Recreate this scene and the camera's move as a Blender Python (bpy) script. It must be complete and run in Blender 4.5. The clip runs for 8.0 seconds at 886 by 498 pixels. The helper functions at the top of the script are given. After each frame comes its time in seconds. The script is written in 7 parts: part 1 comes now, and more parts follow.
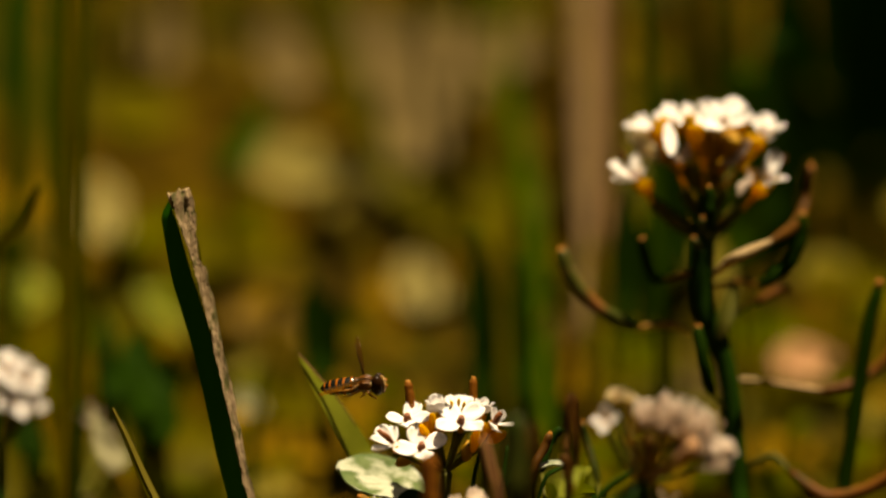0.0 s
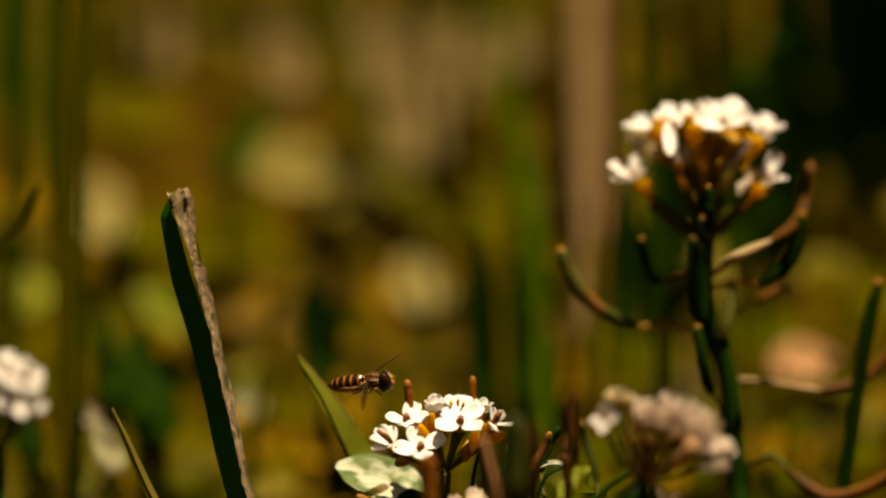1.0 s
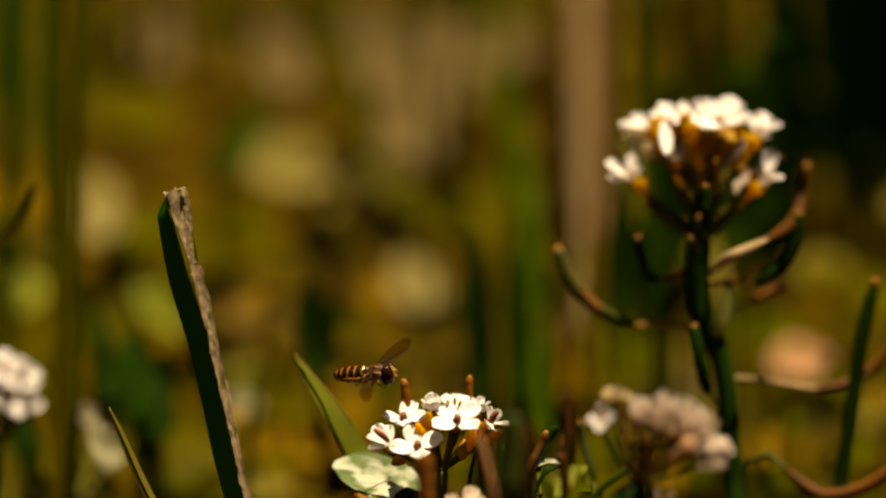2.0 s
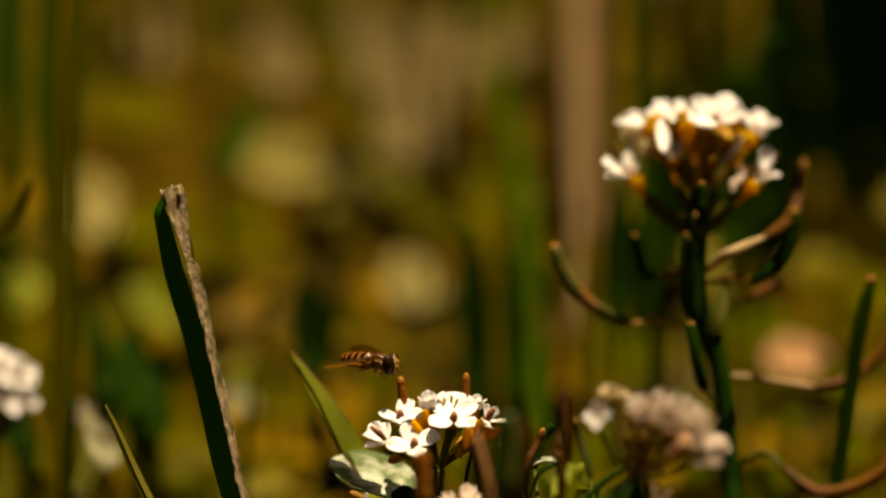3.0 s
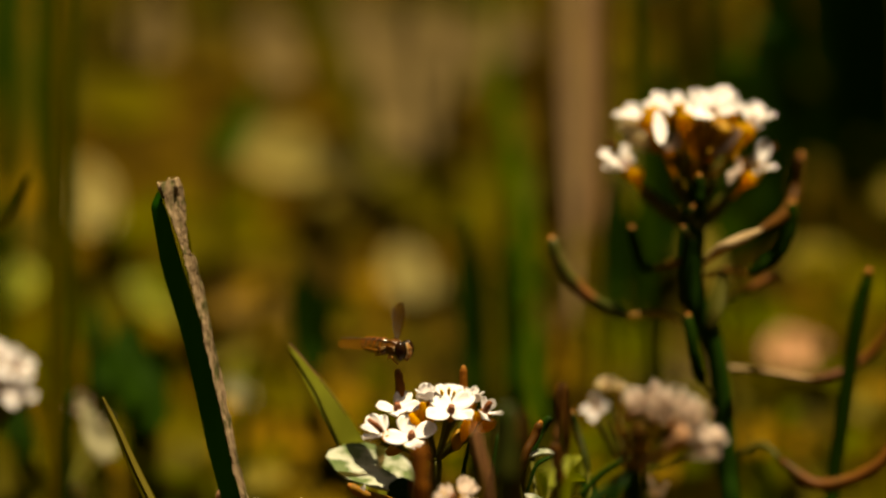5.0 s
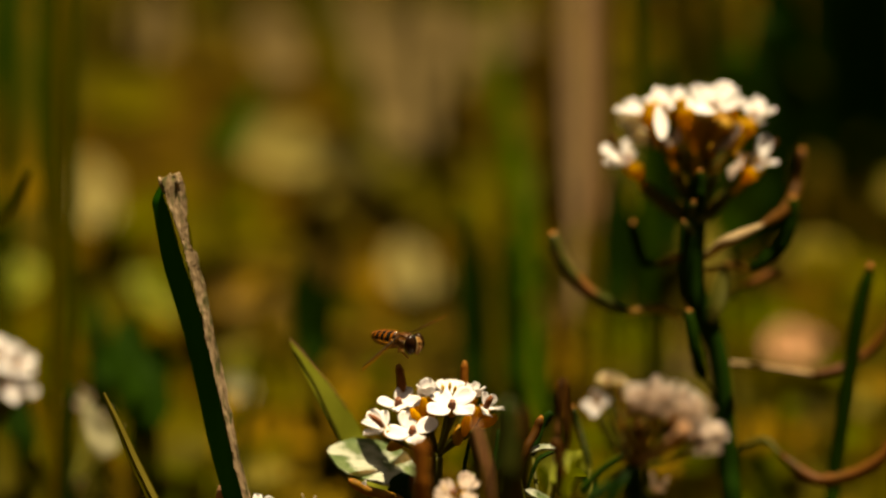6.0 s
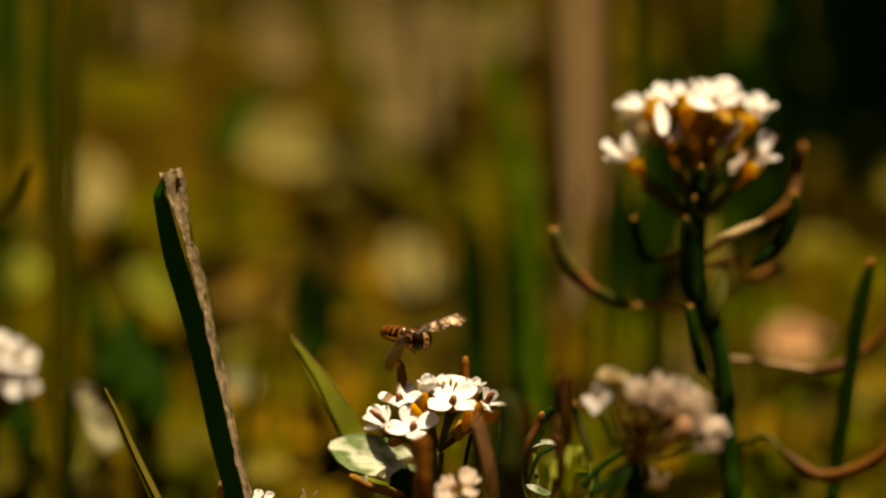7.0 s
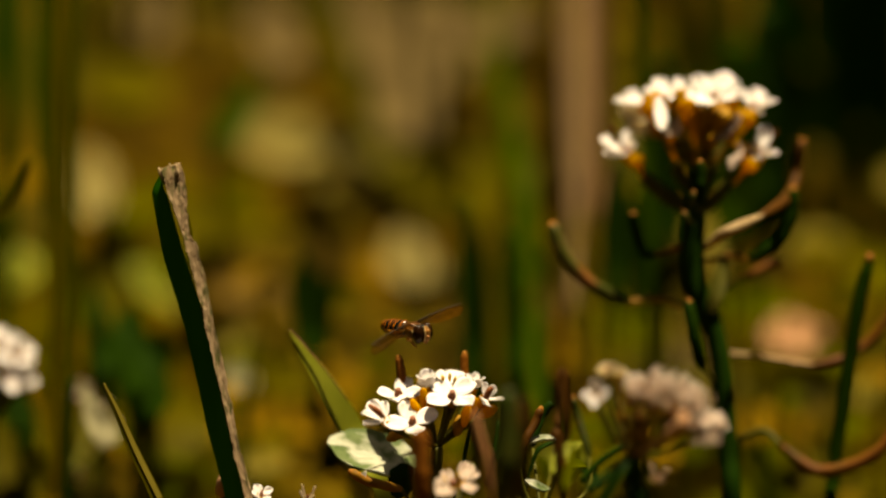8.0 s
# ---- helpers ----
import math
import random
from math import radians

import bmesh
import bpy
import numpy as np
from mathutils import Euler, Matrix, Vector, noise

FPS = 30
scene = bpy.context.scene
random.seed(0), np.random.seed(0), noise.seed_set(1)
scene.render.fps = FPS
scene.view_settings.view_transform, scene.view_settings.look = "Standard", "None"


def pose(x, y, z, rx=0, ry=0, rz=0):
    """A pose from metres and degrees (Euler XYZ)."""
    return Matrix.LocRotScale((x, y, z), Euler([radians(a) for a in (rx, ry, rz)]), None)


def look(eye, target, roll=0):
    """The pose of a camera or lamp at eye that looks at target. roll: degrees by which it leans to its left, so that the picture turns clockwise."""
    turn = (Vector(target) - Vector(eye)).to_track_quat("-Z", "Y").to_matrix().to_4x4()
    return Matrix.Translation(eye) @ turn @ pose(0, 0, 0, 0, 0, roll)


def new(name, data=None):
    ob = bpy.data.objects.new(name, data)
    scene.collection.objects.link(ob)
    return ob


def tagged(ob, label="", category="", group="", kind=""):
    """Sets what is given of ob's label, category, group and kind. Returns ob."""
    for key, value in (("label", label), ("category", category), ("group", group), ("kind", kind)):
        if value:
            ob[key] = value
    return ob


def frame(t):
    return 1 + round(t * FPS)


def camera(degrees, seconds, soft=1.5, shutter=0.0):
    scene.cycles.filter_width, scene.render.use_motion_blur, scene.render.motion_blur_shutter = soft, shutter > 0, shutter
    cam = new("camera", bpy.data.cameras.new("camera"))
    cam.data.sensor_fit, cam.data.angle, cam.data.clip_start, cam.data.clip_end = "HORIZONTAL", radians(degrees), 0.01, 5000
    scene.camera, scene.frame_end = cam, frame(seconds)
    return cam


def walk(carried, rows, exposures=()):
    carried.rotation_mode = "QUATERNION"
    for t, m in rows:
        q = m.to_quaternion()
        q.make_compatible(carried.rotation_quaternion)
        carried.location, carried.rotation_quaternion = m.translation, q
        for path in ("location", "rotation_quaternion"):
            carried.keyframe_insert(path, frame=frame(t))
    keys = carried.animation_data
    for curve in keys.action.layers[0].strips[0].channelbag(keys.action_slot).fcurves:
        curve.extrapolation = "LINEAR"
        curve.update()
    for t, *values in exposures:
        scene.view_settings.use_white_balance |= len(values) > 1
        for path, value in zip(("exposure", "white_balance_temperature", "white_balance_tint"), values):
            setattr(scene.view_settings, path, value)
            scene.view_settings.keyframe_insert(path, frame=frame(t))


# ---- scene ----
# A hoverfly hangs over small white crucifer flowers in a sunny meadow edge, seen through a macro lens on a tripod.
EYE_Y, EYE_Z = -0.310, 0.160
cam = camera(19.52, 8.0, soft=2.3, shutter=0.12)
cam.data.dof.use_dof = True
cam.data.dof.focus_distance = 0.3175
cam.data.dof.aperture_fstop = 7.2
cam.data.dof.aperture_blades = 0
walk(cam, [
    (0, pose(0, EYE_Y, EYE_Z, 76.4459, 0, 0.1850)),
    (0.5, pose(0, EYE_Y, EYE_Z, 76.4471, 0, 0.1830)),
    (1, pose(0, EYE_Y, EYE_Z, 76.4459, 0, 0.1680)),
    (1.5, pose(0, EYE_Y, EYE_Z, 76.4371, 0, 0.1320)),
    (3, pose(0, EYE_Y, EYE_Z, 76.3718, 0, 0.0160)),
    (3.5, pose(0, EYE_Y, EYE_Z, 76.3328, 0, -0.0240)),
    (4, pose(0, EYE_Y, EYE_Z, 76.2926, 0, -0.0410)),
    (4.5, pose(0, EYE_Y, EYE_Z, 76.2512, 0, -0.0460)),
    (6, pose(0, EYE_Y, EYE_Z, 76.0980, 0, -0.0220)),
    (6.5, pose(0, EYE_Y, EYE_Z, 76.0515, 0, -0.0020)),
    (7, pose(0, EYE_Y, EYE_Z, 76.0000, 0, 0.0000)),
    (7.5, pose(0, EYE_Y, EYE_Z, 75.9422, 0, 0.0000)),
    (8, pose(0, EYE_Y, EYE_Z, 75.8870, 0, -0.0240)),
], exposures=[(0.0, 1.12, 10050, 9), (8.0, 1.12, 10050, 9)])

# ---- light: high sun, a little behind the flowers and to their right ----
SUN = Vector((0.14, 0.10, 0.985)).normalized()
world = bpy.data.worlds.new("world")
scene.world = world
world.use_nodes = True
wn = world.node_tree
sky = wn.nodes.new("ShaderNodeTexSky")
sky.sky_type = 'NISHITA'
sky.sun_disc = False
sky.air_density, sky.dust_density, sky.ozone_density = 0.35, 5.0, 0.2
sky.sun_elevation = math.asin(SUN.z)
sky.sun_rotation = math.atan2(SUN.x, SUN.y)
wn.nodes["Background"].inputs[1].default_value = 0.019
wn.links.new(sky.outputs[0], wn.nodes["Background"].inputs[0])
lamp = bpy.data.lights.new("sun", 'SUN')
lamp.energy, lamp.angle, lamp.color = 5.0, radians(0.55), (1.0, 0.94, 0.82)
sun = new("sun", lamp)
sun.matrix_basis = look(SUN * 5, (0, 0, 0))


# ---- materials ----
def material(name, low, high, rough=0.6, scale=600.0, bump=0.15, through_light=0.0, metal=0.0, coat=0.0,
             stretch=(1, 1, 1), spots=None, spot_scale=250.0, spot_amount=0.45, vary=0.25, sheen=0.0, gloss=0.2):
    """Two tones mixed by noise at two scales, optional spots, fine relief, and light passing through thin tissue."""
    m = bpy.data.materials.new(name)
    m.use_nodes = True
    nt = m.node_tree
    N, L = nt.nodes, nt.links
    out, p = N["Material Output"], N["Principled BSDF"]
    geo = N.new("ShaderNodeTexCoord")
    mp = N.new("ShaderNodeMapping")
    mp.inputs["Scale"].default_value = stretch
    L.new(geo.outputs["Object"], mp.inputs[0])
    n1 = N.new("ShaderNodeTexNoise")
    n1.inputs["Scale"].default_value, n1.inputs["Detail"].default_value = scale, 5
    n2 = N.new("ShaderNodeTexNoise")
    n2.inputs["Scale"].default_value, n2.inputs["Detail"].default_value = scale * 0.17, 3
    for n in (n1, n2):
        L.new(mp.outputs[0], n.inputs["Vector"])
    mix = N.new("ShaderNodeMix")
    mix.data_type = 'RGBA'
    mix.inputs[6].default_value, mix.inputs[7].default_value = (*low, 1), (*high, 1)
    add = N.new("ShaderNodeMath")
    add.operation = 'MULTIPLY_ADD'
    add.inputs[1].default_value = 0.45
    L.new(n1.outputs[0], add.inputs[0])
    sub = N.new("ShaderNodeMath")
    sub.operation = 'MULTIPLY'
    sub.inputs[1].default_value = 0.55
    L.new(n2.outputs[0], sub.inputs[0])
    L.new(sub.outputs[0], add.inputs[2])
    ramp = N.new("ShaderNodeMapRange")
    ramp.inputs[1].default_value, ramp.inputs[2].default_value = 0.32, 0.68
    L.new(add.outputs[0], ramp.inputs[0])
    L.new(ramp.outputs[0], mix.inputs[0])
    colour = mix.outputs[2]
    if spots:
        n3 = N.new("ShaderNodeTexNoise")
        n3.inputs["Scale"].default_value, n3.inputs["Detail"].default_value = spot_scale, 4
        L.new(mp.outputs[0], n3.inputs["Vector"])
        r3 = N.new("ShaderNodeMapRange")
        r3.inputs[1].default_value, r3.inputs[2].default_value = 1 - spot_amount, 1 - spot_amount + 0.12
        L.new(n3.outputs[0], r3.inputs[0])
        m3 = N.new("ShaderNodeMix")
        m3.data_type = 'RGBA'
        m3.inputs[7].default_value = (*spots, 1)
        L.new(r3.outputs[0], m3.inputs[0])
        L.new(colour, m3.inputs[6])
        colour = m3.outputs[2]
    info = N.new("ShaderNodeObjectInfo")
    isl = N.new("ShaderNodeNewGeometry")
    both = N.new("ShaderNodeMath")
    both.operation = 'ADD'
    L.new(info.outputs["Random"], both.inputs[0])
    L.new(isl.outputs["Random Per Island"], both.inputs[1])
    vr = N.new("ShaderNodeMapRange")
    vr.inputs[2].default_value = 2.0
    vr.inputs[3].default_value, vr.inputs[4].default_value = 1 - vary, 1 + vary
    L.new(both.outputs[0], vr.inputs[0])
    hsv = N.new("ShaderNodeHueSaturation")
    L.new(vr.outputs[0], hsv.inputs["Value"])
    L.new(colour, hsv.inputs["Color"])
    L.new(hsv.outputs[0], p.inputs["Base Color"])
    p.inputs["Roughness"].default_value, p.inputs["Metallic"].default_value = rough, metal
    p.inputs["Specular IOR Level"].default_value = gloss
    p.inputs["Coat Weight"].default_value = coat
    p.inputs["Sheen Weight"].default_value = sheen
    b = N.new("ShaderNodeBump")
    b.inputs["Strength"].default_value, b.inputs["Distance"].default_value = bump, 0.0004
    L.new(n1.outputs[0], b.inputs["Height"])
    L.new(b.outputs[0], p.inputs["Normal"])
    if through_light:
        t = N.new("ShaderNodeBsdfTranslucent")
        L.new(hsv.outputs[0], t.inputs[0])
        ms = N.new("ShaderNodeMixShader")
        ms.inputs[0].default_value = through_light
        L.new(p.outputs[0], ms.inputs[1])
        L.new(t.outputs[0], ms.inputs[2])
        L.new(ms.outputs[0], out.inputs["Surface"])
    return m


M_SOIL = material("soil", (0.022, 0.0125, 0.0003), (0.062, 0.036, 0.0008), 0.95, 90, 0.8, spots=(0.022, 0.021, 0.0004), spot_scale=18, vary=0, gloss=0.03)
M_PETAL = material("white_petal", (0.70, 0.67, 0.66), (0.79, 0.77, 0.77), 0.6, 900, 0.15, 0.30, vary=0.06)
M_PALE = material("faded_petal", (0.86, 0.75, 0.66), (0.95, 0.88, 0.81), 0.7, 700, 0.15, 0.65, vary=0.15, gloss=0.05)
M_CALYX = material("ochre_calyx", (0.30, 0.13, 0.008), (0.52, 0.29, 0.025), 0.5, 700, 0.2, 0.4)
M_PISTIL = material("red_brown_pistil", (0.11, 0.030, 0.010), (0.24, 0.080, 0.028), 0.45, 1500, 0.4)
M_ANTHER = material("yellow_anther", (0.50, 0.28, 0.02), (0.66, 0.42, 0.05), 0.7, 3000, 0.4)
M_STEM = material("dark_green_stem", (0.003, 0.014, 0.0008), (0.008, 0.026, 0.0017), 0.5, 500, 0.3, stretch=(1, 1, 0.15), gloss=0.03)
M_PEDICEL = material("olive_pedicel", (0.05, 0.055, 0.006), (0.11, 0.10, 0.014), 0.55, 600, 0.2, 0.3, gloss=0.12)
M_POD = material("brown_green_pod", (0.010, 0.022, 0.002), (0.040, 0.040, 0.006), 0.45, 500, 0.3, spots=(0.12, 0.045, 0.012), spot_scale=160, spot_amount=0.42, gloss=0.1)
M_OCHREPOD = material("ochre_brown_pod", (0.16, 0.068, 0.008), (0.32, 0.16, 0.02), 0.5, 700, 0.4, 0.3, spots=(0.06, 0.028, 0.005), spot_scale=500, spot_amount=0.42, gloss=0.1)
M_REDPOD = material("russet_pod", (0.054, 0.017, 0.002), (0.120, 0.044, 0.006), 0.5, 400, 0.4, 0.15, spots=(0.036, 0.026, 0.004), spot_scale=170, spot_amount=0.46, gloss=0.08)
M_MAUVEPOD = material("mauve_brown_pod", (0.21, 0.080, 0.026), (0.42, 0.21, 0.105), 0.5, 400, 0.3, 0.15, gloss=0.15)
M_MIDGREEN = material("mid_green_grass", (0.014, 0.040, 0.0006), (0.036, 0.070, 0.0015), 0.6, 200, 0.3, 0.45, stretch=(1, 1, 0.05), gloss=0.01)
M_DARKRED = material("dark_russet_pod", (0.030, 0.012, 0.002), (0.085, 0.032, 0.004), 0.5, 400, 0.3, 0.1, gloss=0.08)
M_BEIGE = material("beige_pedicel", (0.30, 0.20, 0.10), (0.46, 0.34, 0.19), 0.6, 600, 0.2, 0.3, gloss=0.1)
M_TIP = material("orange_pod_tip", (0.20, 0.070, 0.010), (0.32, 0.135, 0.028), 0.5, 1500, 0.3, gloss=0.1)
M_LEAF = material("green_leaf", (0.040, 0.056, 0.0008), (0.090, 0.096, 0.002), 0.6, 300, 0.25, 0.45, gloss=0.01)
M_BLADE = material("olive_leaf_blade", (0.19, 0.22, 0.020), (0.30, 0.325, 0.042), 0.5, 300, 0.2, 0.55, gloss=0.06)
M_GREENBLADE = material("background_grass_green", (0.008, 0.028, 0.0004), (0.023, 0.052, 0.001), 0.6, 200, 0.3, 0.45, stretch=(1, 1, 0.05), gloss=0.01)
M_OLIVE = material("olive_ground_leaf", (0.050, 0.044, 0.001), (0.090, 0.074, 0.003), 0.6, 100, 0.3, 0.3, gloss=0.01)
M_PINK = material("pinkish_beige_leaf", (0.074, 0.051, 0.017), (0.134, 0.097, 0.040), 0.8, 120, 0.4, 0.2, vary=0.12, gloss=0.03)
M_PINKPETAL = material("pinkish_petal", (0.38, 0.29, 0.23), (0.56, 0.46, 0.39), 0.6, 900, 0.2, 0.3, vary=0.15, gloss=0.05)
M_GOLD = material("golden_fallen_leaf", (0.110, 0.060, 0.002), (0.180, 0.105, 0.005), 0.7, 120, 0.4, 0.25, gloss=0.03)
M_YELLOW = material("pale_yellow_leaf", (0.18, 0.145, 0.045), (0.265, 0.225, 0.085), 0.7, 120, 0.4, 0.25, gloss=0.03)
# Grass colour lowered to carry the deep shade at upper right.
M_SHADEBLADE = material("shade_toned_grass", (0.004, 0.042, 0.0006), (0.010, 0.070, 0.0012), 0.6, 200, 0.3, 0.5, stretch=(1, 1, 0.05), gloss=0.01)
M_EDGE = material("russet_leaf_edge", (0.12, 0.06, 0.02), (0.20, 0.10, 0.035), 0.5, 600, 0.2, 0.2)
M_HERB = material("olive_herb_leaf", (0.024, 0.025, 0.0005), (0.078, 0.062, 0.001), 0.6, 60, 0.3, 0.35, vary=0.5, gloss=0.03)
M_HOARY = material("hoary_leaf", (0.040, 0.075, 0.022), (0.11, 0.145, 0.062), 0.7, 900, 0.9, 0.25, stretch=(0.75, 1.1, 1.1), spots=(0.34, 0.36, 0.28), spot_scale=330, spot_amount=0.57, gloss=0.04)
M_GRASS = material("grass_blade", (0.018, 0.020, 0.0005), (0.050, 0.042, 0.001), 0.6, 200, 0.3, 0.45, stretch=(1, 1, 0.05), vary=0.3, gloss=0.01)
M_STRAW = material("dry_straw", (0.100, 0.062, 0.029), (0.170, 0.110, 0.056), 0.6, 300, 0.3, 0.4, stretch=(1, 1, 0.06), gloss=0.01)
# Near-black green of pods and stems; also puts shade gaps into background blades.
M_BLACKGREEN = material("black_green_and_shade", (0.003, 0.011, 0.0004), (0.007, 0.021, 0.0008), 0.6, 300, 0.3, stretch=(1, 1, 0.06), gloss=0.01)
M_STALKFACE = material("dark_stalk_face", (0.007, 0.066, 0.0025), (0.019, 0.115, 0.007), 0.6, 300, 0.3, stretch=(1, 1, 0.06), gloss=0.02)
M_FIBRE = material("weathered_stalk_fibre", (0.18, 0.125, 0.070), (0.44, 0.32, 0.20), 0.85, 2600, 0.6, stretch=(1, 1, 0.16), spots=(0.10, 0.100, 0.036), spot_scale=1100, spot_amount=0.50, gloss=0.05)
M_LITTER = material("brown_litter", (0.025, 0.0155, 0.0005), (0.080, 0.052, 0.0024), 0.8, 80, 0.5, 0.15, vary=0.5, gloss=0.03)
M_DRY = material("dry_beige_leaf", (0.092, 0.054, 0.010), (0.165, 0.104, 0.026), 0.8, 120, 0.4, 0.2, vary=0.12, gloss=0.03)
M_DRYGREEN = material("yellow_green_leaf", (0.10, 0.080, 0.010), (0.18, 0.148, 0.028), 0.7, 120, 0.4, 0.25, vary=0.12, gloss=0.03)
M_PALEBEIGE = material("pale_beige_leaf", (0.120, 0.096, 0.022), (0.190, 0.156, 0.048), 0.8, 120, 0.4, 0.2, vary=0.1, gloss=0.02)
# Leaf colour darkened to stand in for shade between the litter.
M_SHADELEAF = material("shade_toned_leaf", (0.010, 0.006, 0.0003), (0.028, 0.017, 0.0008), 0.8, 90, 0.4, 0.1, gloss=0.02)
M_STONE = material("pinkish_dry_leaf", (0.30, 0.15, 0.075), (0.44, 0.245, 0.135), 0.8, 200, 0.6, vary=0.1, gloss=0.05)
M_CREAM = material("cream_hair_patch", (0.40, 0.26, 0.10), (0.58, 0.41, 0.19), 0.5, 1500, 0.3, gloss=0.3)
M_GOLDCALYX = material("golden_calyx", (0.50, 0.25, 0.010), (0.78, 0.47, 0.030), 0.5, 500, 0.2, 0.7, gloss=0.1)
M_GREYPETAL = material("grey_withered_petal", (0.60, 0.50, 0.32), (0.76, 0.66, 0.46), 0.7, 500, 0.15, 0.65, gloss=0.05)
M_GREYLEAF = material("grey_green_leaf", (0.15, 0.14, 0.075), (0.26, 0.245, 0.15), 0.7, 200, 0.3, 0.2, gloss=0.03)
M_RUST = material("rust_brown_pod", (0.11, 0.033, 0.004), (0.23, 0.078, 0.010), 0.6, 900, 0.5, 0.3, spots=(0.05, 0.018, 0.004), spot_scale=500, spot_amount=0.42, gloss=0.08)
M_BLACK = material("black_cuticle", (0.002, 0.003, 0.001), (0.006, 0.007, 0.003), 0.22, 900, 0.2, gloss=0.45)
M_BRONZE = material("bronze_cuticle", (0.010, 0.004, 0.0005), (0.10, 0.034, 0.002), 0.28, 900, 0.7, gloss=0.22, stretch=(0.4, 1, 1))
M_ORANGE = material("orange_band", (0.15, 0.034, 0.0006), (0.29, 0.080, 0.0014), 0.45, 1500, 0.3, gloss=0.08)
M_FACE = material("amber_face", (0.13, 0.042, 0.002), (0.28, 0.105, 0.006), 0.35, 1500, 0.2, gloss=0.25)
M_EYE = material("dark_brown_eye", (0.006, 0.002, 0.0006), (0.016, 0.006, 0.0012), 0.22, 4000, 0.05, gloss=0.12)
M_LEG = material("amber_leg", (0.13, 0.042, 0.002), (0.30, 0.115, 0.008), 0.35, 1500, 0.3, gloss=0.4)
M_SHEEN = material("dark_amber_cuticle", (0.035, 0.011, 0.0006), (0.13, 0.045, 0.003), 0.3, 900, 0.5, gloss=0.4)
M_VEIN = material("brown_wing_vein", (0.014, 0.008, 0.003), (0.035, 0.020, 0.008), 0.5, 2000, 0.1, gloss=0.1)


def wing_material():
    """Clear, faintly amber membrane with a rippled gloss."""
    m = bpy.data.materials.new("wing_membrane")
    m.use_nodes = True
    N, L = m.node_tree.nodes, m.node_tree.links
    N.remove(N["Principled BSDF"])
    clear, gloss, haze = N.new("ShaderNodeBsdfTransparent"), N.new("ShaderNodeBsdfGlossy"), N.new("ShaderNodeBsdfTranslucent")
    clear.inputs[0].default_value = (0.76, 0.58, 0.34, 1)
    gloss.inputs["Roughness"].default_value = 0.26
    gloss.inputs["Color"].default_value = (0.55, 0.42, 0.34, 1)
    haze.inputs[0].default_value = (0.23, 0.105, 0.014, 1)
    coord, n = N.new("ShaderNodeTexCoord"), N.new("ShaderNodeTexNoise")
    n.inputs["Scale"].default_value = 420
    L.new(coord.outputs["Object"], n.inputs["Vector"])
    b = N.new("ShaderNodeBump")
    b.inputs["Strength"].default_value, b.inputs["Distance"].default_value = 0.8, 0.0006
    L.new(n.outputs[0], b.inputs["Height"])
    L.new(b.outputs[0], gloss.inputs["Normal"])
    a, c = N.new("ShaderNodeMixShader"), N.new("ShaderNodeMixShader")
    a.inputs[0].default_value, c.inputs[0].default_value = 0.28, 0.028
    L.new(clear.outputs[0], a.inputs[1])
    L.new(haze.outputs[0], a.inputs[2])
    L.new(a.outputs[0], c.inputs[1])
    L.new(gloss.outputs[0], c.inputs[2])
    L.new(c.outputs[0], N["Material Output"].inputs["Surface"])
    return m


M_WING = wing_material()


# ---- building helpers; all lengths below are in millimetres ----
MM = 0.001
rng = random.Random(7)


def place_of(ob):
    m = ob.matrix_basis.copy()
    while ob.parent:
        ob = ob.parent
        m = ob.matrix_basis @ m
    return m


def mesh_of(name, bm, mat):
    me = bpy.data.meshes.new(name)
    bmesh.ops.recalc_face_normals(bm, faces=bm.faces)
    for f in bm.faces:
        f.smooth = True
    bm.to_mesh(me)
    bm.free()
    me.materials.append(mat)
    return me


def thing(name, base, label, category, group="", kind=""):
    ob = new(name)
    ob.empty_display_size = 0.005
    ob.matrix_basis = Matrix.Translation(Vector(base) * MM)
    return tagged(ob, label, category, group, kind)


def part(name, bm, mat, parent, label=""):
    """A mesh, given in the world's millimetres, as one part of a thing."""
    bm.transform(place_of(parent).inverted() @ Matrix.Scale(MM, 4))
    ob = new(name, mesh_of(name, bm, mat))
    ob.parent = parent
    return tagged(ob, label)


def piece(name, me, parent, m, label=""):
    """A shared mesh (in metres) as a part, at the world pose m."""
    ob = new(name, me)
    ob.parent = parent
    ob.matrix_basis = place_of(parent).inverted() @ m
    return tagged(ob, label)


def smooth_line(pts, per=5):
    """Points of a curve through pts, with the position along it from 0 to 1."""
    p = [Vector(q) for q in pts]
    p = [p[0] * 2 - p[1]] + p + [p[-1] * 2 - p[-2]]
    out = []
    spans = len(p) - 3
    for i in range(spans):
        a, b, c, d = p[i:i + 4]
        for k in range(per + (i == spans - 1)):
            t = k / per
            out.append((0.5 * (2 * b + (c - a) * t + (2 * a - 5 * b + 4 * c - d) * t * t + (3 * b - a - 3 * c + d) * t ** 3), (i + t) / spans))
    return out


def value_at(values, s):
    x = s * (len(values) - 1)
    i = min(int(x), len(values) - 2)
    return values[i] + (values[i + 1] - values[i]) * (x - i)


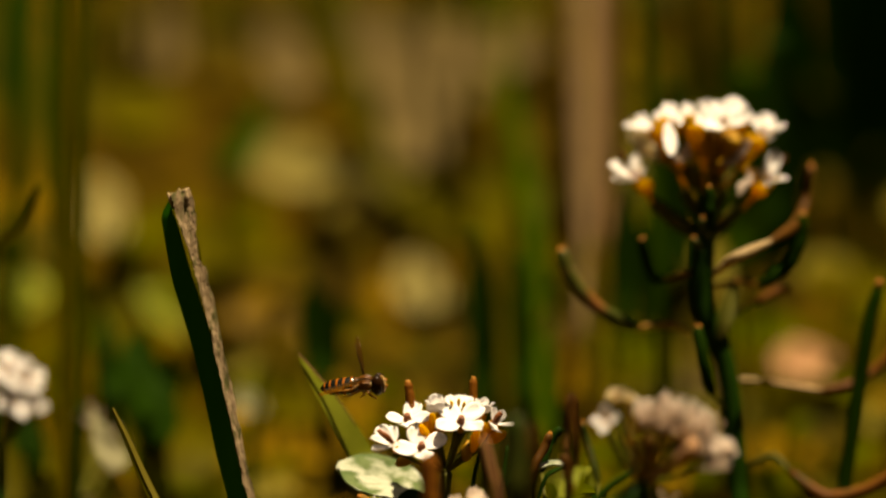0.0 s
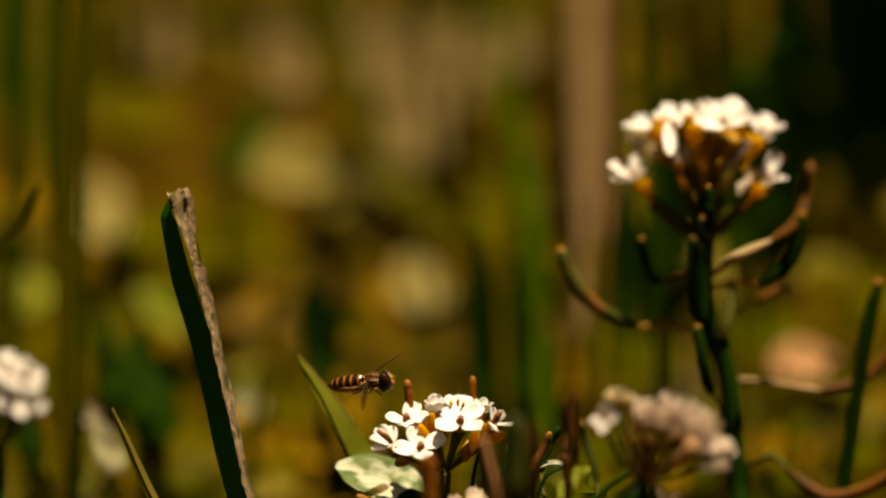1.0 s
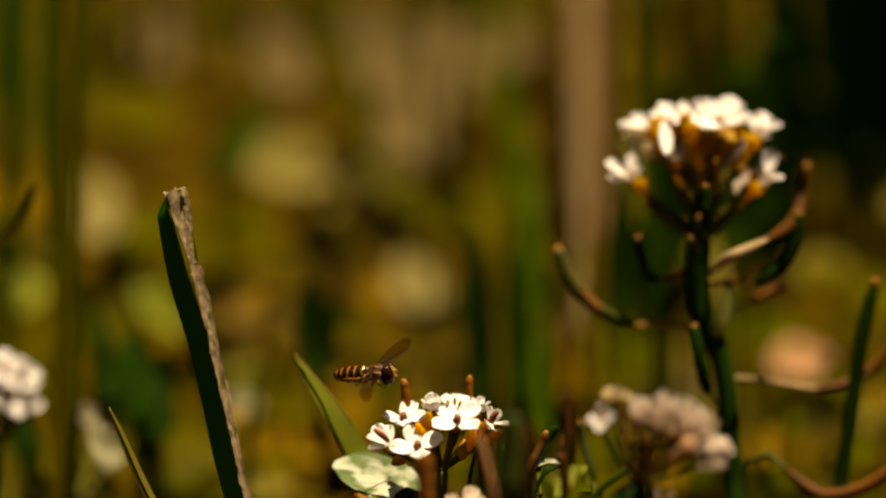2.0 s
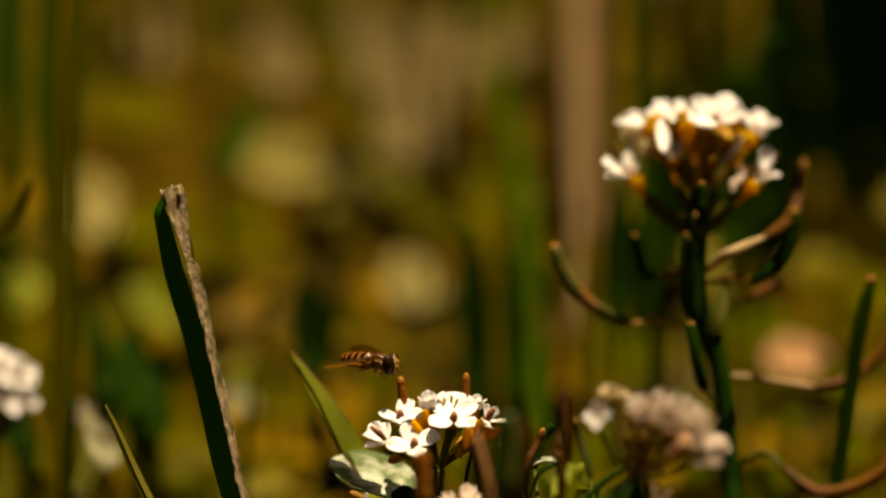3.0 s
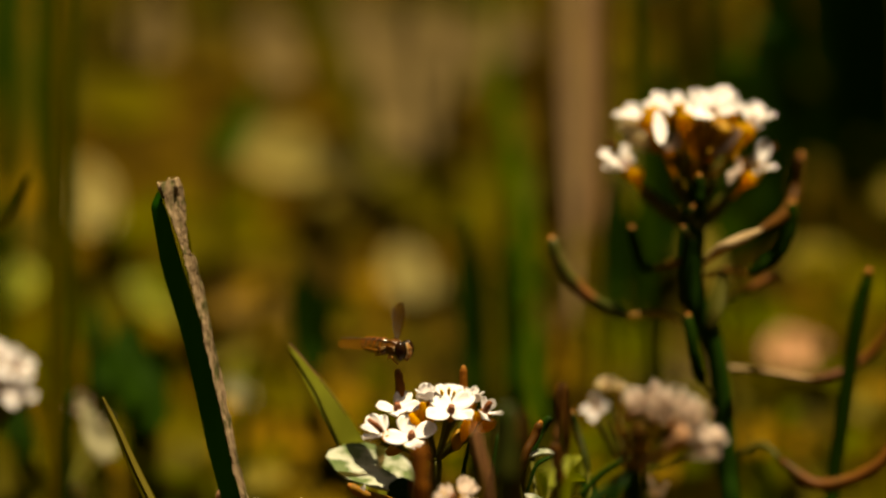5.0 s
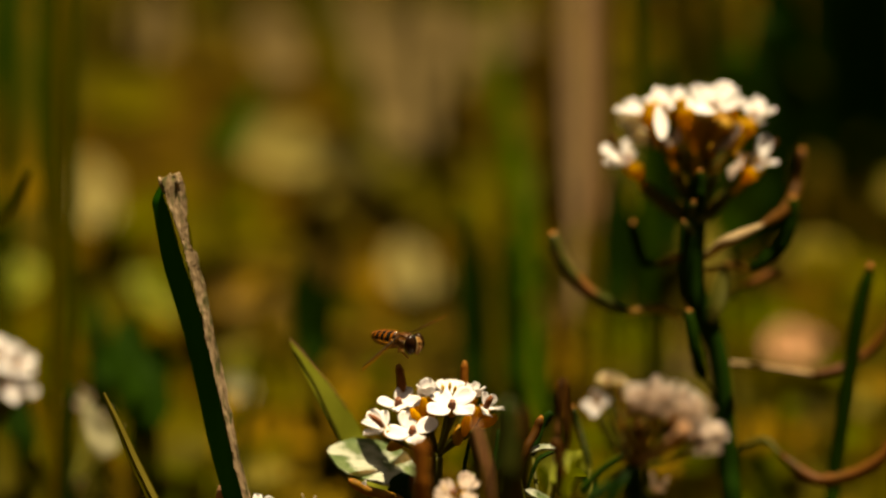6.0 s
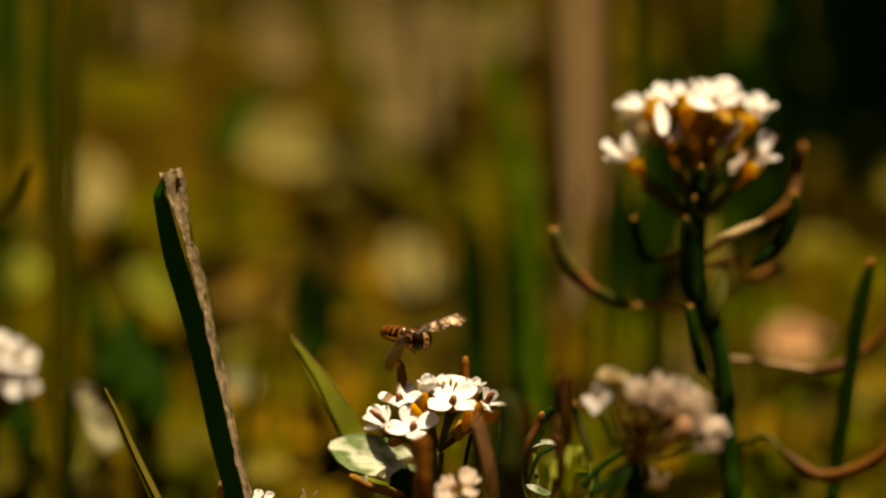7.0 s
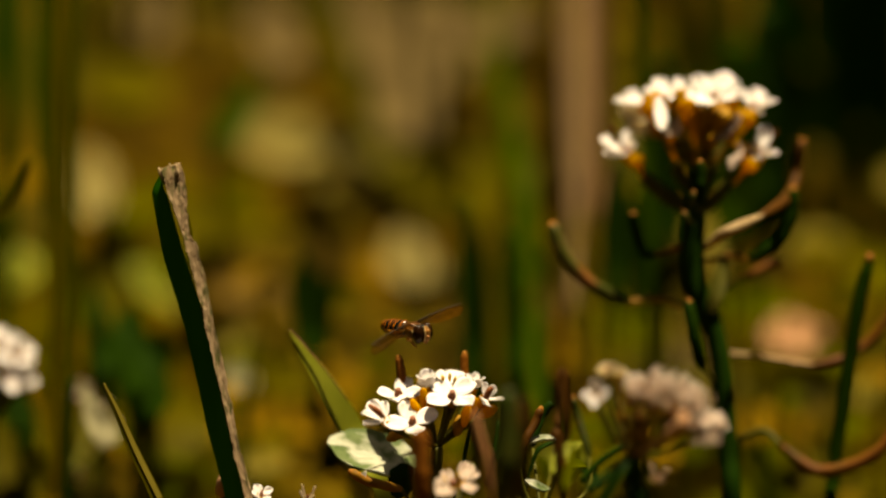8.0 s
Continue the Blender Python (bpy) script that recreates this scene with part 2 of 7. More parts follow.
def tube(bm, pts, radii, sides=8, per=5, rough=0.0):
    line = smooth_line(pts, per)
    side = None
    rings = []
    for i, (q, s) in enumerate(line):
        t = (line[min(i + 1, len(line) - 1)][0] - line[max(i - 1, 0)][0]).normalized()
        if side is None:
            side = t.orthogonal().normalized()
        side = (side - t * side.dot(t)).normalized()
        other = t.cross(side)
        r = value_at(radii, s)
        ring = []
        for k in range(sides):
            a = 2 * math.pi * k / sides
            w = r * (1 + rough * noise.noise((q.x * 0.9 + k, q.y * 0.9, q.z * 0.9)))
            ring.append(bm.verts.new(q + (side * math.cos(a) + other * math.sin(a)) * w))
        rings.append(ring)
    for a, b in zip(rings, rings[1:]):
        for k in range(sides):
            bm.faces.new((a[k], a[(k + 1) % sides], b[(k + 1) % sides], b[k]))
    bm.faces.new(rings[0])
    bm.faces.new(rings[-1])
    return bm


def ribbon(bm, pts, widths, facing, fold=0.15, thick=0.25, per=6, across=4, wave=0.0):
    """A blade with thickness along pts; fold lifts its edges, facing is the way its flat side looks."""
    line = smooth_line(pts, per)
    rows = []
    facing = Vector(facing).normalized()
    for i, (q, s) in enumerate(line):
        t = (line[min(i + 1, len(line) - 1)][0] - line[max(i - 1, 0)][0]).normalized()
        side = t.cross(facing).normalized()
        n = side.cross(t).normalized()
        w = value_at(widths, s) / 2
        row = []
        for k in range(across + 1):
            v = 2 * k / across - 1
            row.append(q + side * v * w + n * (abs(v) * w * fold + wave * w * math.sin(s * 9 + v * 2)))
        rows.append([(bm.verts.new(c + n * thick / 2), bm.verts.new(c - n * thick / 2)) for c in row])
    for a, b in zip(rows, rows[1:]):
        for k in range(across):
            bm.faces.new((a[k][0], a[k + 1][0], b[k + 1][0], b[k][0]))
            bm.faces.new((a[k][1], b[k][1], b[k + 1][1], a[k + 1][1]))
        for k in (0, across):
            wall = bm.faces.new((a[k][0], b[k][0], b[k][1], a[k][1]))
            for e in wall.edges:
                e.smooth = False
    for r in (rows[0], rows[-1]):
        for k in range(across):
            bm.faces.new((r[k][0], r[k][1], r[k + 1][1], r[k + 1][0]))
    return bm


def ball(bm, centre, radii, turn=None, u=14, v=9, dent=0.0):
    m = Matrix.Translation(Vector(centre)) @ (turn or Matrix()) @ Matrix.Diagonal((*radii, 1))
    made = bmesh.ops.create_uvsphere(bm, u_segments=u, v_segments=v, radius=1)["verts"]
    for w in made:
        if dent:
            w.co *= 1 + dent * noise.noise(w.co * 1.7 + Vector(centre))
        w.co = m @ w.co
    return bm


def frame_of(facing, spin=0.0):
    """A turn whose z looks along facing."""
    return Vector(facing).to_track_quat('Z', 'Y').to_matrix().to_4x4() @ Matrix.Rotation(radians(spin), 4, 'Z')


def bank(y):
    """Height of the ground: level under the flowers, then a low bank that rises behind them."""
    k = 0.3 * 40 * math.log1p(math.exp(min(40.0, (y - 140) / 40)))
    return k if k < 300 else 300 + 60 * math.tanh((k - 300) / 60)


# ---- the ground: one sheet out to the horizon ----
def ground():
    bm = bmesh.new()
    n = 150
    grid = []
    for j in range(n + 1):
        row = []
        for i in range(n + 1):
            a, b = 2 * i / n - 1, 2 * j / n - 1
            x, y = 90 * math.sinh(a * 8.2), 350 + 90 * math.sinh(b * 8.2)
            far = math.exp(-(x * x + (y - 350) ** 2) / 4e6)
            z = far * (9 * noise.noise((x / 70, y / 70, 0)) + 3.5 * noise.noise((x / 19, y / 19, 3)))
            row.append(bm.verts.new((x * MM, y * MM, (z - 4 + bank(y)) * MM)))
        grid.append(row)
    for a, b in zip(grid, grid[1:]):
        for i in range(n):
            bm.faces.new((a[i], a[i + 1], b[i + 1], b[i]))
    ob = new("ground", mesh_of("ground", bm, M_SOIL))
    return tagged(ob, "dry brown soil with moss and crumbs", "ground", kind="structure")


ground()


# ---- flowers ----
def petal_mesh(name, length, width, cup, claw, mat, ruffle=0.0):
    """An obovate petal on a narrow claw, along +x, its face up."""
    bm = bmesh.new()
    nu, nv = 9, 6
    sheets = []
    for sgn in (0.5, -0.5):
        rows = []
        for i in range(nu + 1):
            u = i / nu
            if u < claw:
                w = 0.22 + 0.30 * (u / claw)
            else:
                k = (u - claw) / (1 - claw)
                w = 0.52 + 0.48 * math.sin(min(1, k * 1.9) * math.pi / 2)
                if k > 0.55:
                    w *= math.sqrt(max(0.0, 1 - ((k - 0.55) / 0.47) ** 2))
            row = []
            for j in range(nv + 1):
                v = 2 * j / nv - 1
                x = length * (u + 0.02 * (1 - v * v))
                y = width / 2 * w * v
                z = cup * length * (u * u * 0.9 - u * 0.45) + 0.10 * width * v * v * w + ruffle * length * 0.09 * math.sin(6 * u + 3.1 * v)
                row.append(bm.verts.new((x, y, z + sgn * 0.07)))
            rows.append(row)
        for a, b in zip(rows, rows[1:]):
            for j in range(nv):
                bm.faces.new((a[j], a[j + 1], b[j + 1], b[j]))
        sheets.append(rows)
    up, lo = sheets
    rim = [r[0] for r in up] + up[-1][1:] + [r[-1] for r in up[::-1]][1:] + up[0][::-1][1:-1]
    rim2 = [r[0] for r in lo] + lo[-1][1:] + [r[-1] for r in lo[::-1]][1:] + lo[0][::-1][1:-1]
    for k in range(len(rim)):
        bm.faces.new((rim[k], rim[(k + 1) % len(rim)], rim2[(k + 1) % len(rim)], rim2[k]))
    bm.transform(Matrix.Scale(MM, 4))
    return mesh_of(name, bm, mat)


def calyx_mesh(mat):
    """Four sepals round a short tube below the petals, 1 mm petals' length as unit 3 mm."""
    bm = bmesh.new()
    tube(bm, [(0, 0, -2.0), (0, 0, -1.5), (0, 0, -0.6), (0, 0, -0.05)], [0.22, 0.55, 0.62, 0.42], 10, 3)
    for k in range(4):
        a = k * math.pi / 2 + 0.78
        c, s = math.cos(a), math.sin(a)
        ribbon(bm, [(c * 0.35, s * 0.35, -1.8), (c * 0.72, s * 0.72, -1.0), (c * 0.72, s * 0.72, -0.3), (c * 0.85, s * 0.85, 0.15)],
               [0.3, 0.8, 0.75, 0.1], (c, s, 0.2), -0.2, 0.1, 3, 2)
    bm.transform(Matrix.Scale(MM, 4))
    return mesh_of("flower", bm, mat)


def pistil_mesh():
    bm = bmesh.new()
    tube(bm, [(0, 0, -0.4), (0, 0, 0.3), (0.05, 0, 0.9), (0.05, 0, 1.25)], [0.34, 0.42, 0.30, 0.22], 8, 3)
    ball(bm, (0.05, 0, 1.3), (0.3, 0.3, 0.16), u=8, v=6)
    bm.transform(Matrix.Scale(MM, 4))
    return mesh_of("pistil", bm, M_PISTIL)


def anther_mesh():
    bm = bmesh.new()
    tube(bm, [(0, 0, -0.2), (0, 0, 0.35), (0, 0, 0.7)], [0.06, 0.05, 0.05], 5, 2)
    ball(bm, (0, 0, 0.9), (0.15, 0.15, 0.27), u=7, v=5)
    bm.transform(Matrix.Scale(MM, 4))
    return mesh_of("stamen", bm, M_ANTHER)


PETALS = [petal_mesh("petal", 3.1, 2.75, 0.10, 0.14, M_PETAL, 0.2), petal_mesh("petal", 3.0, 2.6, 0.25, 0.14, M_PETAL, 0.6),
          petal_mesh("petal", 3.2, 2.6, -0.10, 0.14, M_PETAL, 0.8)]
FADED = [petal_mesh("petal", 4.6, 0.34, 0.3, 0.2, M_PALE, 1.0), petal_mesh("petal", 4.0, 0.28, -0.2, 0.2, M_PALE, 1.4)]
TATTERED = [petal_mesh("petal", 3.1, 2.4, 0.5, 0.2, M_PETAL, 0.8), petal_mesh("petal", 3.0, 2.1, -0.3, 0.2, M_PETAL, 1.2), petal_mesh("petal", 2.6, 2.3, 0.1, 0.2, M_PETAL, 0.9)]
ROSY = [petal_mesh("petal", 3.1, 3.0, 0.3, 0.12, M_PINKPETAL, 0.4), petal_mesh("petal", 3.0, 2.8, 0.1, 0.12, M_PINKPETAL, 0.8)]
GREYS = [petal_mesh("petal", 3.1, 3.0, 0.2, 0.15, M_GREYPETAL, 0.7), petal_mesh("petal", 3.1, 2.8, -0.1, 0.15, M_GREYPETAL, 1.0)]
CALYX = calyx_mesh(M_CALYX)
CALYX_GOLD = calyx_mesh(M_GOLDCALYX)
PISTIL, STAMEN = pistil_mesh(), anther_mesh()


def flower(plant, centre, facing, spin=45.0, size=6.0, joint=None, lift=12.0, petals=PETALS, count=4, thin=0.32):
    """One four-petalled flower on its pedicel. lift: degrees by which the petals rise from flat."""
    k = size / 6.2
    m = Matrix.Translation(Vector(centre) * MM) @ frame_of(facing, spin) @ Matrix.Scale(k, 4)
    fl = piece("flower", CALYX, plant, m)
    for i in range(count):
        turn = Matrix.Rotation(radians(90 * i + rng.uniform(-7, 7)), 4, 'Z') @ Matrix.Translation((0.00025, 0, 0))
        tilt = Matrix.Rotation(radians(-lift + rng.uniform(-9, 9)), 4, 'Y')
        piece("petal", petals[rng.randrange(len(petals))], fl, m @ turn @ tilt @ Matrix.Scale(rng.uniform(0.93, 1.07), 4))
    piece("pistil", PISTIL, fl, m @ Matrix.Scale(1.25, 4))
    for i in range(4):
        a = radians(45 + 90 * i)
        piece("stamen", STAMEN, fl, m @ Matrix.Translation((0.00055 * math.cos(a), 0.00055 * math.sin(a), 0)) @ Matrix.Rotation(0.35, 4, Vector((-math.sin(a), math.cos(a), 0))))
    if joint:
        c, j, f = Vector(centre), Vector(joint), Vector(facing).normalized()
        bm = bmesh.new()
        start = c - f * 1.9 * k
        tube(bm, [j, j.lerp(start, 0.5) - f * 0.8 + Vector((0, 0, -0.4)), start], [thin * 1.15, thin, thin * 1.2], 6, 4)
        part("pedicel", bm, M_PEDICEL, plant)
    return fl


def set_flower(plant, base, tips, facing, joint=None, calyx=1.0, open_top=True, mat=None, thin=0.4, widths=None, stamens=3, slim=1.0):
    """A flower whose petals run from its base to the given tips; calyx: its size."""
    b, f = Vector(base), Vector(facing).normalized()
    m = Matrix.Translation(b * MM) @ frame_of(facing, 20)
    fl = piece("flower", CALYX_GOLD, plant, m @ Matrix.Scale(calyx, 4))
    for i, tip in enumerate(tips):
        d = Vector(tip) - b
        x = d.normalized()
        z = f - x * f.dot(x)
        if z.length < 0.2:
            z = Vector((0, -0.6, 0.8)) - x * Vector((0, -0.6, 0.8)).dot(x)
        z.normalize()
        y = z.cross(x)
        w = (widths[i] if widths else 1.0) * slim
        k = d.length / 3.3
        rot3 = Matrix((x, y, z)).transposed().to_4x4()
        shape = Matrix.Diagonal((k, k * w, k, 1))
        piece("petal", {"grey": GREYS, "rosy": ROSY}.get(mat, PETALS)[i % 2], fl, Matrix.Translation((b + x * 0.2) * MM) @ rot3 @ shape)
    if open_top:
        piece("pistil", PISTIL, fl, m @ Matrix.Diagonal((1.35, 1.35, 0.75, 1)))
        for i in range(stamens):
            a = radians(30 + 120 * i)
            piece("stamen", STAMEN, fl, m @ Matrix.Translation((0.0006 * math.cos(a), 0.0006 * math.sin(a), 0)) @ Matrix.Rotation(0.3, 4, Vector((-math.sin(a), math.cos(a), 0))) @ Matrix.Scale(1.3, 4))
    if joint:
        j, start = Vector(joint), b - f * 1.8 * calyx
        bm = bmesh.new()
        tube(bm, [j, j.lerp(start, 0.5) - f * 0.6, start], [thin * 1.2, thin, thin * 1.2], 6, 4)
        part("pedicel", bm, M_PEDICEL, plant)
    return fl


def pod(plant, pts, radius, mat=None, tip=True, stalk=None, name="pod", stalk_mat=None, stalk_r=0.5):
    """A slim curved seed pod, fat in the middle, with a blunt style at its first point and a thin stalk at its last."""
    bm = bmesh.new()
    tube(bm, pts, [radius * v for v in (0.78, 1.0, 0.98, 1.03, 0.99, 1.02, 0.98, 1.0, 0.88, 0.55)], 9, 8, 0.22)
    ob = part(name, bm, mat or M_POD, plant)
    if tip:
        bm = bmesh.new()
        p, q = Vector(pts[0]), Vector(pts[1])
        d = (p - q).normalized()
        tube(bm, [p - d * 0.25, p + d * 0.15, p + d * 0.45], [radius * 0.60, radius * 0.62, radius * 0.34], 8, 3, 0.25)
        part("pod_tip", bm, M_TIP, ob, "orange blunt tip")
    if stalk:
        bm = bmesh.new()
        r = radius * stalk_r
        tube(bm, [pts[-1]] + list(stalk), [radius * 0.45] + [r] * (len(stalk) - 1) + [r * 0.55], 7, 5)
        part("pedicel", bm, stalk_mat or M_PEDICEL, plant)
    return ob


def stem(plant, pts, radii, mat=None, sides=10):
    """Down to the soil below its last point."""
    last = Vector(pts[-1])
    foot = Vector((plant.location.x / MM, plant.location.y / MM, -5))
    bm = bmesh.new()
    tube(bm, list(pts) + [last.lerp(foot, 0.5), foot], list(radii) + [radii[-1], radii[-1] * 1.1], sides, 6, 0.08)
    return part("stem", bm, mat or M_STEM, plant)


def leaf(plant, pts, width, facing, mat, name="leaf", fold=0.2, thick=0.3, shape=(0.25, 0.85, 1.0, 0.8, 0.06), wave=0.0, rib=True):
    bm = bmesh.new()
    ribbon(bm, pts, [width * s for s in shape], facing, fold, thick, 7, 6, wave)
    ob = part(name, bm, mat, plant)
    if rib:
        f = Vector(facing).normalized()
        bm = bmesh.new()
        tube(bm, [Vector(p) + f * thick * 0.5 for p in pts], [width * 0.05, width * 0.04, width * 0.012], 5, 5)
        part("midrib", bm, mat, ob)
    return ob



# ---- the low flowering plant under the fly ----
low_plant = thing("flowering_plant", (2, 6, 0), "low crucifer with fresh white four-petalled flowers", "plant")
HUB = (-0.6, -4.6, 57.8)
stem(low_plant, [HUB, (-0.8, -5.5, 54.4), (-0.6, -6.9, 49.0)], [0.75, 0.9, 1.0], M_PEDICEL)
set_flower(low_plant, (-3.6, -10.0, 62.6), [(-7.0, -11.0, 62.7), (-4.7, -7.5, 64.5), (-0.6, -8.7, 63.6), (-3.0, -13.2, 61.9)], (-0.05, -0.50, 0.86), HUB, 0.85, thin=0.32, widths=(0.88, 0.86, 0.88, 0.95), stamens=0)
set_flower(low_plant, (-5.4, -4.3, 64.4), [(-8.0, -4.8, 64.9), (-4.3, -1.3, 65.6), (-2.5, -4.3, 64.8), (-5.2, -7.8, 64.4)], (-0.10, -0.40, 0.90), HUB, 0.85, thin=0.32, widths=(0.88, 0.88, 0.88, 0.9), stamens=0)
set_flower(low_plant, (1.2, -7.4, 65.1), [(-1.0, -4.3, 66.1), (3.8, -4.3, 66.1), (-1.7, -9.7, 65.0), (3.9, -9.6, 64.7)], (0.03, -0.46, 0.88), HUB, 0.85, thin=0.32, widths=(0.80, 0.80, 0.86, 0.86), stamens=0)
set_flower(low_plant, (-7.0, -10.2, 63.2), [(-8.9, -7.8, 64.6), (-7.1, -7.8, 64.6), (-9.8, -11.6, 64.3), (-9.5, -12.5, 62.9)], (-0.40, -0.50, 0.76), HUB, 0.85, thin=0.32, widths=(0.72, 0.72, 0.5, 0.5), open_top=False)
bm = bmesh.new()
tube(bm, [(-7.2, -11.2, 63.8), (-7.7, -11.5, 64.5), (-8.3, -11.6, 65.0), (-8.9, -11.5, 65.5)], [0.32, 0.40, 0.38, 0.22], 8, 4)
part("pistil", bm, M_PISTIL, low_plant, "red-brown swollen pistil")
set_flower(low_plant, (-1.9, -4.3, 65.4), [(-3.2, -4.9, 67.0), (-1.8, -2.8, 67.3), (-0.6, -3.9, 67.0), (-1.9, -6.7, 67.0)], (-0.10, -0.15, 0.97), HUB, 0.9, False, thin=0.32, widths=(0.8, 1.0, 0.8, 1.0))
set_flower(low_plant, (0.9, -3.7, 65.6), [(-0.8, -3.9, 66.7), (0.1, -1.0, 66.4), (2.0, -1.0, 66.4), (2.8, -3.9, 66.6)], (0.02, -0.10, 0.99), HUB, 0.9, False, thin=0.32, widths=(0.8, 1.0, 1.0, 0.8))
set_flower(low_plant, (3.8, -1.9, 64.6), [(3.1, -1.0, 66.1), (4.3, -0.5, 66.1), (5.4, -2.1, 65.9), (4.1, -4.2, 66.1)], (0.25, 0.0, 0.97), HUB, 0.9, False, thin=0.32, widths=(0.7, 0.7, 0.6, 0.9))
set_flower(low_plant, (5.5, -4.6, 64.1), [(5.0, -4.7, 66.1), (6.5, -3.8, 65.5), (7.7, -6.2, 64.2), (5.1, -7.4, 64.0)], (0.55, -0.40, 0.70), HUB, 1.0, False, thin=0.32, widths=(1.0, 0.9, 0.7, 1.0))
bm = bmesh.new()
tube(bm, [(5.4, -6.4, 64.7), (5.8, -6.5, 65.6), (6.2, -6.4, 66.1)], [0.40, 0.42, 0.28], 8, 4)
part("pistil", bm, M_PISTIL, low_plant, "red-brown swollen pistil")
for p, q in (((0.0, -4.8, 67.1), (0.3, -4.1, 65.8)), ((1.0, -4.5, 67.3), (0.9, -3.9, 65.7)), ((1.7, -5.0, 67.0), (1.4, -4.3, 65.7)), ((-3.1, -4.5, 66.7), (-2.7, -4.2, 65.6))):
    bm = bmesh.new()
    P, Q = Vector(p), Vector(q)
    tube(bm, [P, P.lerp(Q, 0.3), P.lerp(Q, 0.6), Q], [0.14, 0.24, 0.18, 0.07], 7, 4)
    part("stamen", bm, M_ANTHER, low_plant)
for a, b in (((-3.7, -8.3, 65.1), (-2.4, -8.0, 62.3)), ((-2.3, -7.1, 66.2), (-2.0, -6.8, 63.0)), ((-1.5, -5.8, 65.1), (-1.5, -6.0, 62.0)), ((3.2, -8.0, 64.4), (2.7, -7.7, 61.4)), ((4.1, -6.8, 64.9), (3.3, -6.5, 61.8))):
    A, B = Vector(a), Vector(b)
    bm = bmesh.new()
    tube(bm, [A, A.lerp(B, 0.35), A.lerp(B, 0.7), B], [0.30, 0.62, 0.55, 0.25], 8, 4, 0.15)
    part("bud", bm, M_GOLDCALYX, low_plant, "golden narrow bud")
pod(low_plant, [(-5.4, -0.6, 68.1), (-5.2, -1.0, 66.9), (-4.8, -1.6, 65.0), (-3.8, -2.3, 63.0)], 0.58, M_RUST, True, stalk=[HUB])
pod(low_plant, [(2.8, 0.0, 68.4), (2.8, -0.3, 67.2), (2.7, -0.8, 65.1), (2.0, -1.4, 62.7)], 0.52, M_RUST, True, stalk=[HUB])
for c, f in (((-2.2, -3.8, 63.3), (0.1, -0.4, 0.85)), ((-3.2, -3.3, 63.2), (-0.1, -0.4, 0.85)), ((-5.6, -7.1, 60.2), (-0.8, -0.5, -0.3)), ((3.4, -5.5, 62.7), (0.5, -0.5, 0.5)), ((2.0, -5.0, 60.7), (-0.1, -0.6, -0.6)), ((5.7, -5.0, 62.5), (0.7, -0.3, 0.5))):
    bm = bmesh.new()
    ball(bm, c, (0.75, 0.75, 1.5), frame_of(f), 10, 8)
    bud = part("bud", bm, M_GOLDCALYX if f[2] > 0 else M_CALYX, low_plant, "ochre closed bud")
    bm = bmesh.new()
    tube(bm, [Vector(c) - Vector(f) * 1.2, Vector(c).lerp(Vector(HUB), 0.5), HUB], [0.3, 0.28, 0.3], 6, 4)
    part("pedicel", bm, M_PEDICEL, low_plant)
leaf(low_plant, [(-3.1, -2.5, 54.0), (-6.7, -1.7, 55.1), (-10.6, -0.9, 56.1), (-14.4, -0.2, 57.2)], 7.4, (0.15, -0.42, 0.90), M_HOARY, fold=0.14, wave=0.04, shape=(0.3, 0.8, 1.0, 1.0, 0.95, 0.75, 0.15), rib=False)
leaf(low_plant, [(-5.9, -5.2, 51.4), (-5.1, -5.5, 53.2), (-4.4, -5.7, 54.5), (-3.4, -5.8, 55.4)], 4.0, (0.1, -0.5, 0.85), M_STEM, fold=0.2, wave=0.05)

# the nearer, blurred flowers and pods of a second shoot
near_plant = thing("flowering_plant", (5, -14, 0), "small crucifer shoot with pale pinkish flowers and russet pods", "plant")
HUB2 = (1.0, -28.6, 56.9)
stem(near_plant, [HUB2, (1.0, -29.1, 55.0)], [0.8, 0.9], M_PEDICEL)
set_flower(near_plant, (1.3, -25.7, 60.1), [(-0.9, -26.7, 60.5), (0.2, -23.4, 61.0), (-0.4, -28.9, 59.6)], (-0.1, -0.6, 0.78), HUB2, 0.7, True, "rosy", widths=(0.75, 0.6, 0.7))
set_flower(near_plant, (2.6, -22.8, 59.5), [(3.0, -20.4, 60.8), (4.2, -20.6, 59.9), (3.6, -26.0, 59.0)], (0.1, -0.6, 0.78), HUB2, 0.7, False, "rosy", widths=(0.8, 0.55, 0.6))
pod(near_plant, [(-2.6, -33.7, 69.5), (-2.4, -34.3, 67.1), (-2.3, -35.1, 64.0), (-2.0, -34.9, 60.6)], 1.0, M_RUST, False, [HUB2])
pod(near_plant, [(3.6, -38.0, 73.0), (4.2, -38.6, 70.5), (5.0, -39.3, 67.5), (5.5, -39.5, 62.9)], 0.45, M_MAUVEPOD, False, [HUB2])
pod(near_plant, [(6.9, -49.8, 79.2), (7.0, -50.8, 75.2), (6.9, -51.8, 71.1), (6.5, -50.8, 67.0)], 1.2, M_POD, False, [(5.5, -36.6, 57.8), HUB2])

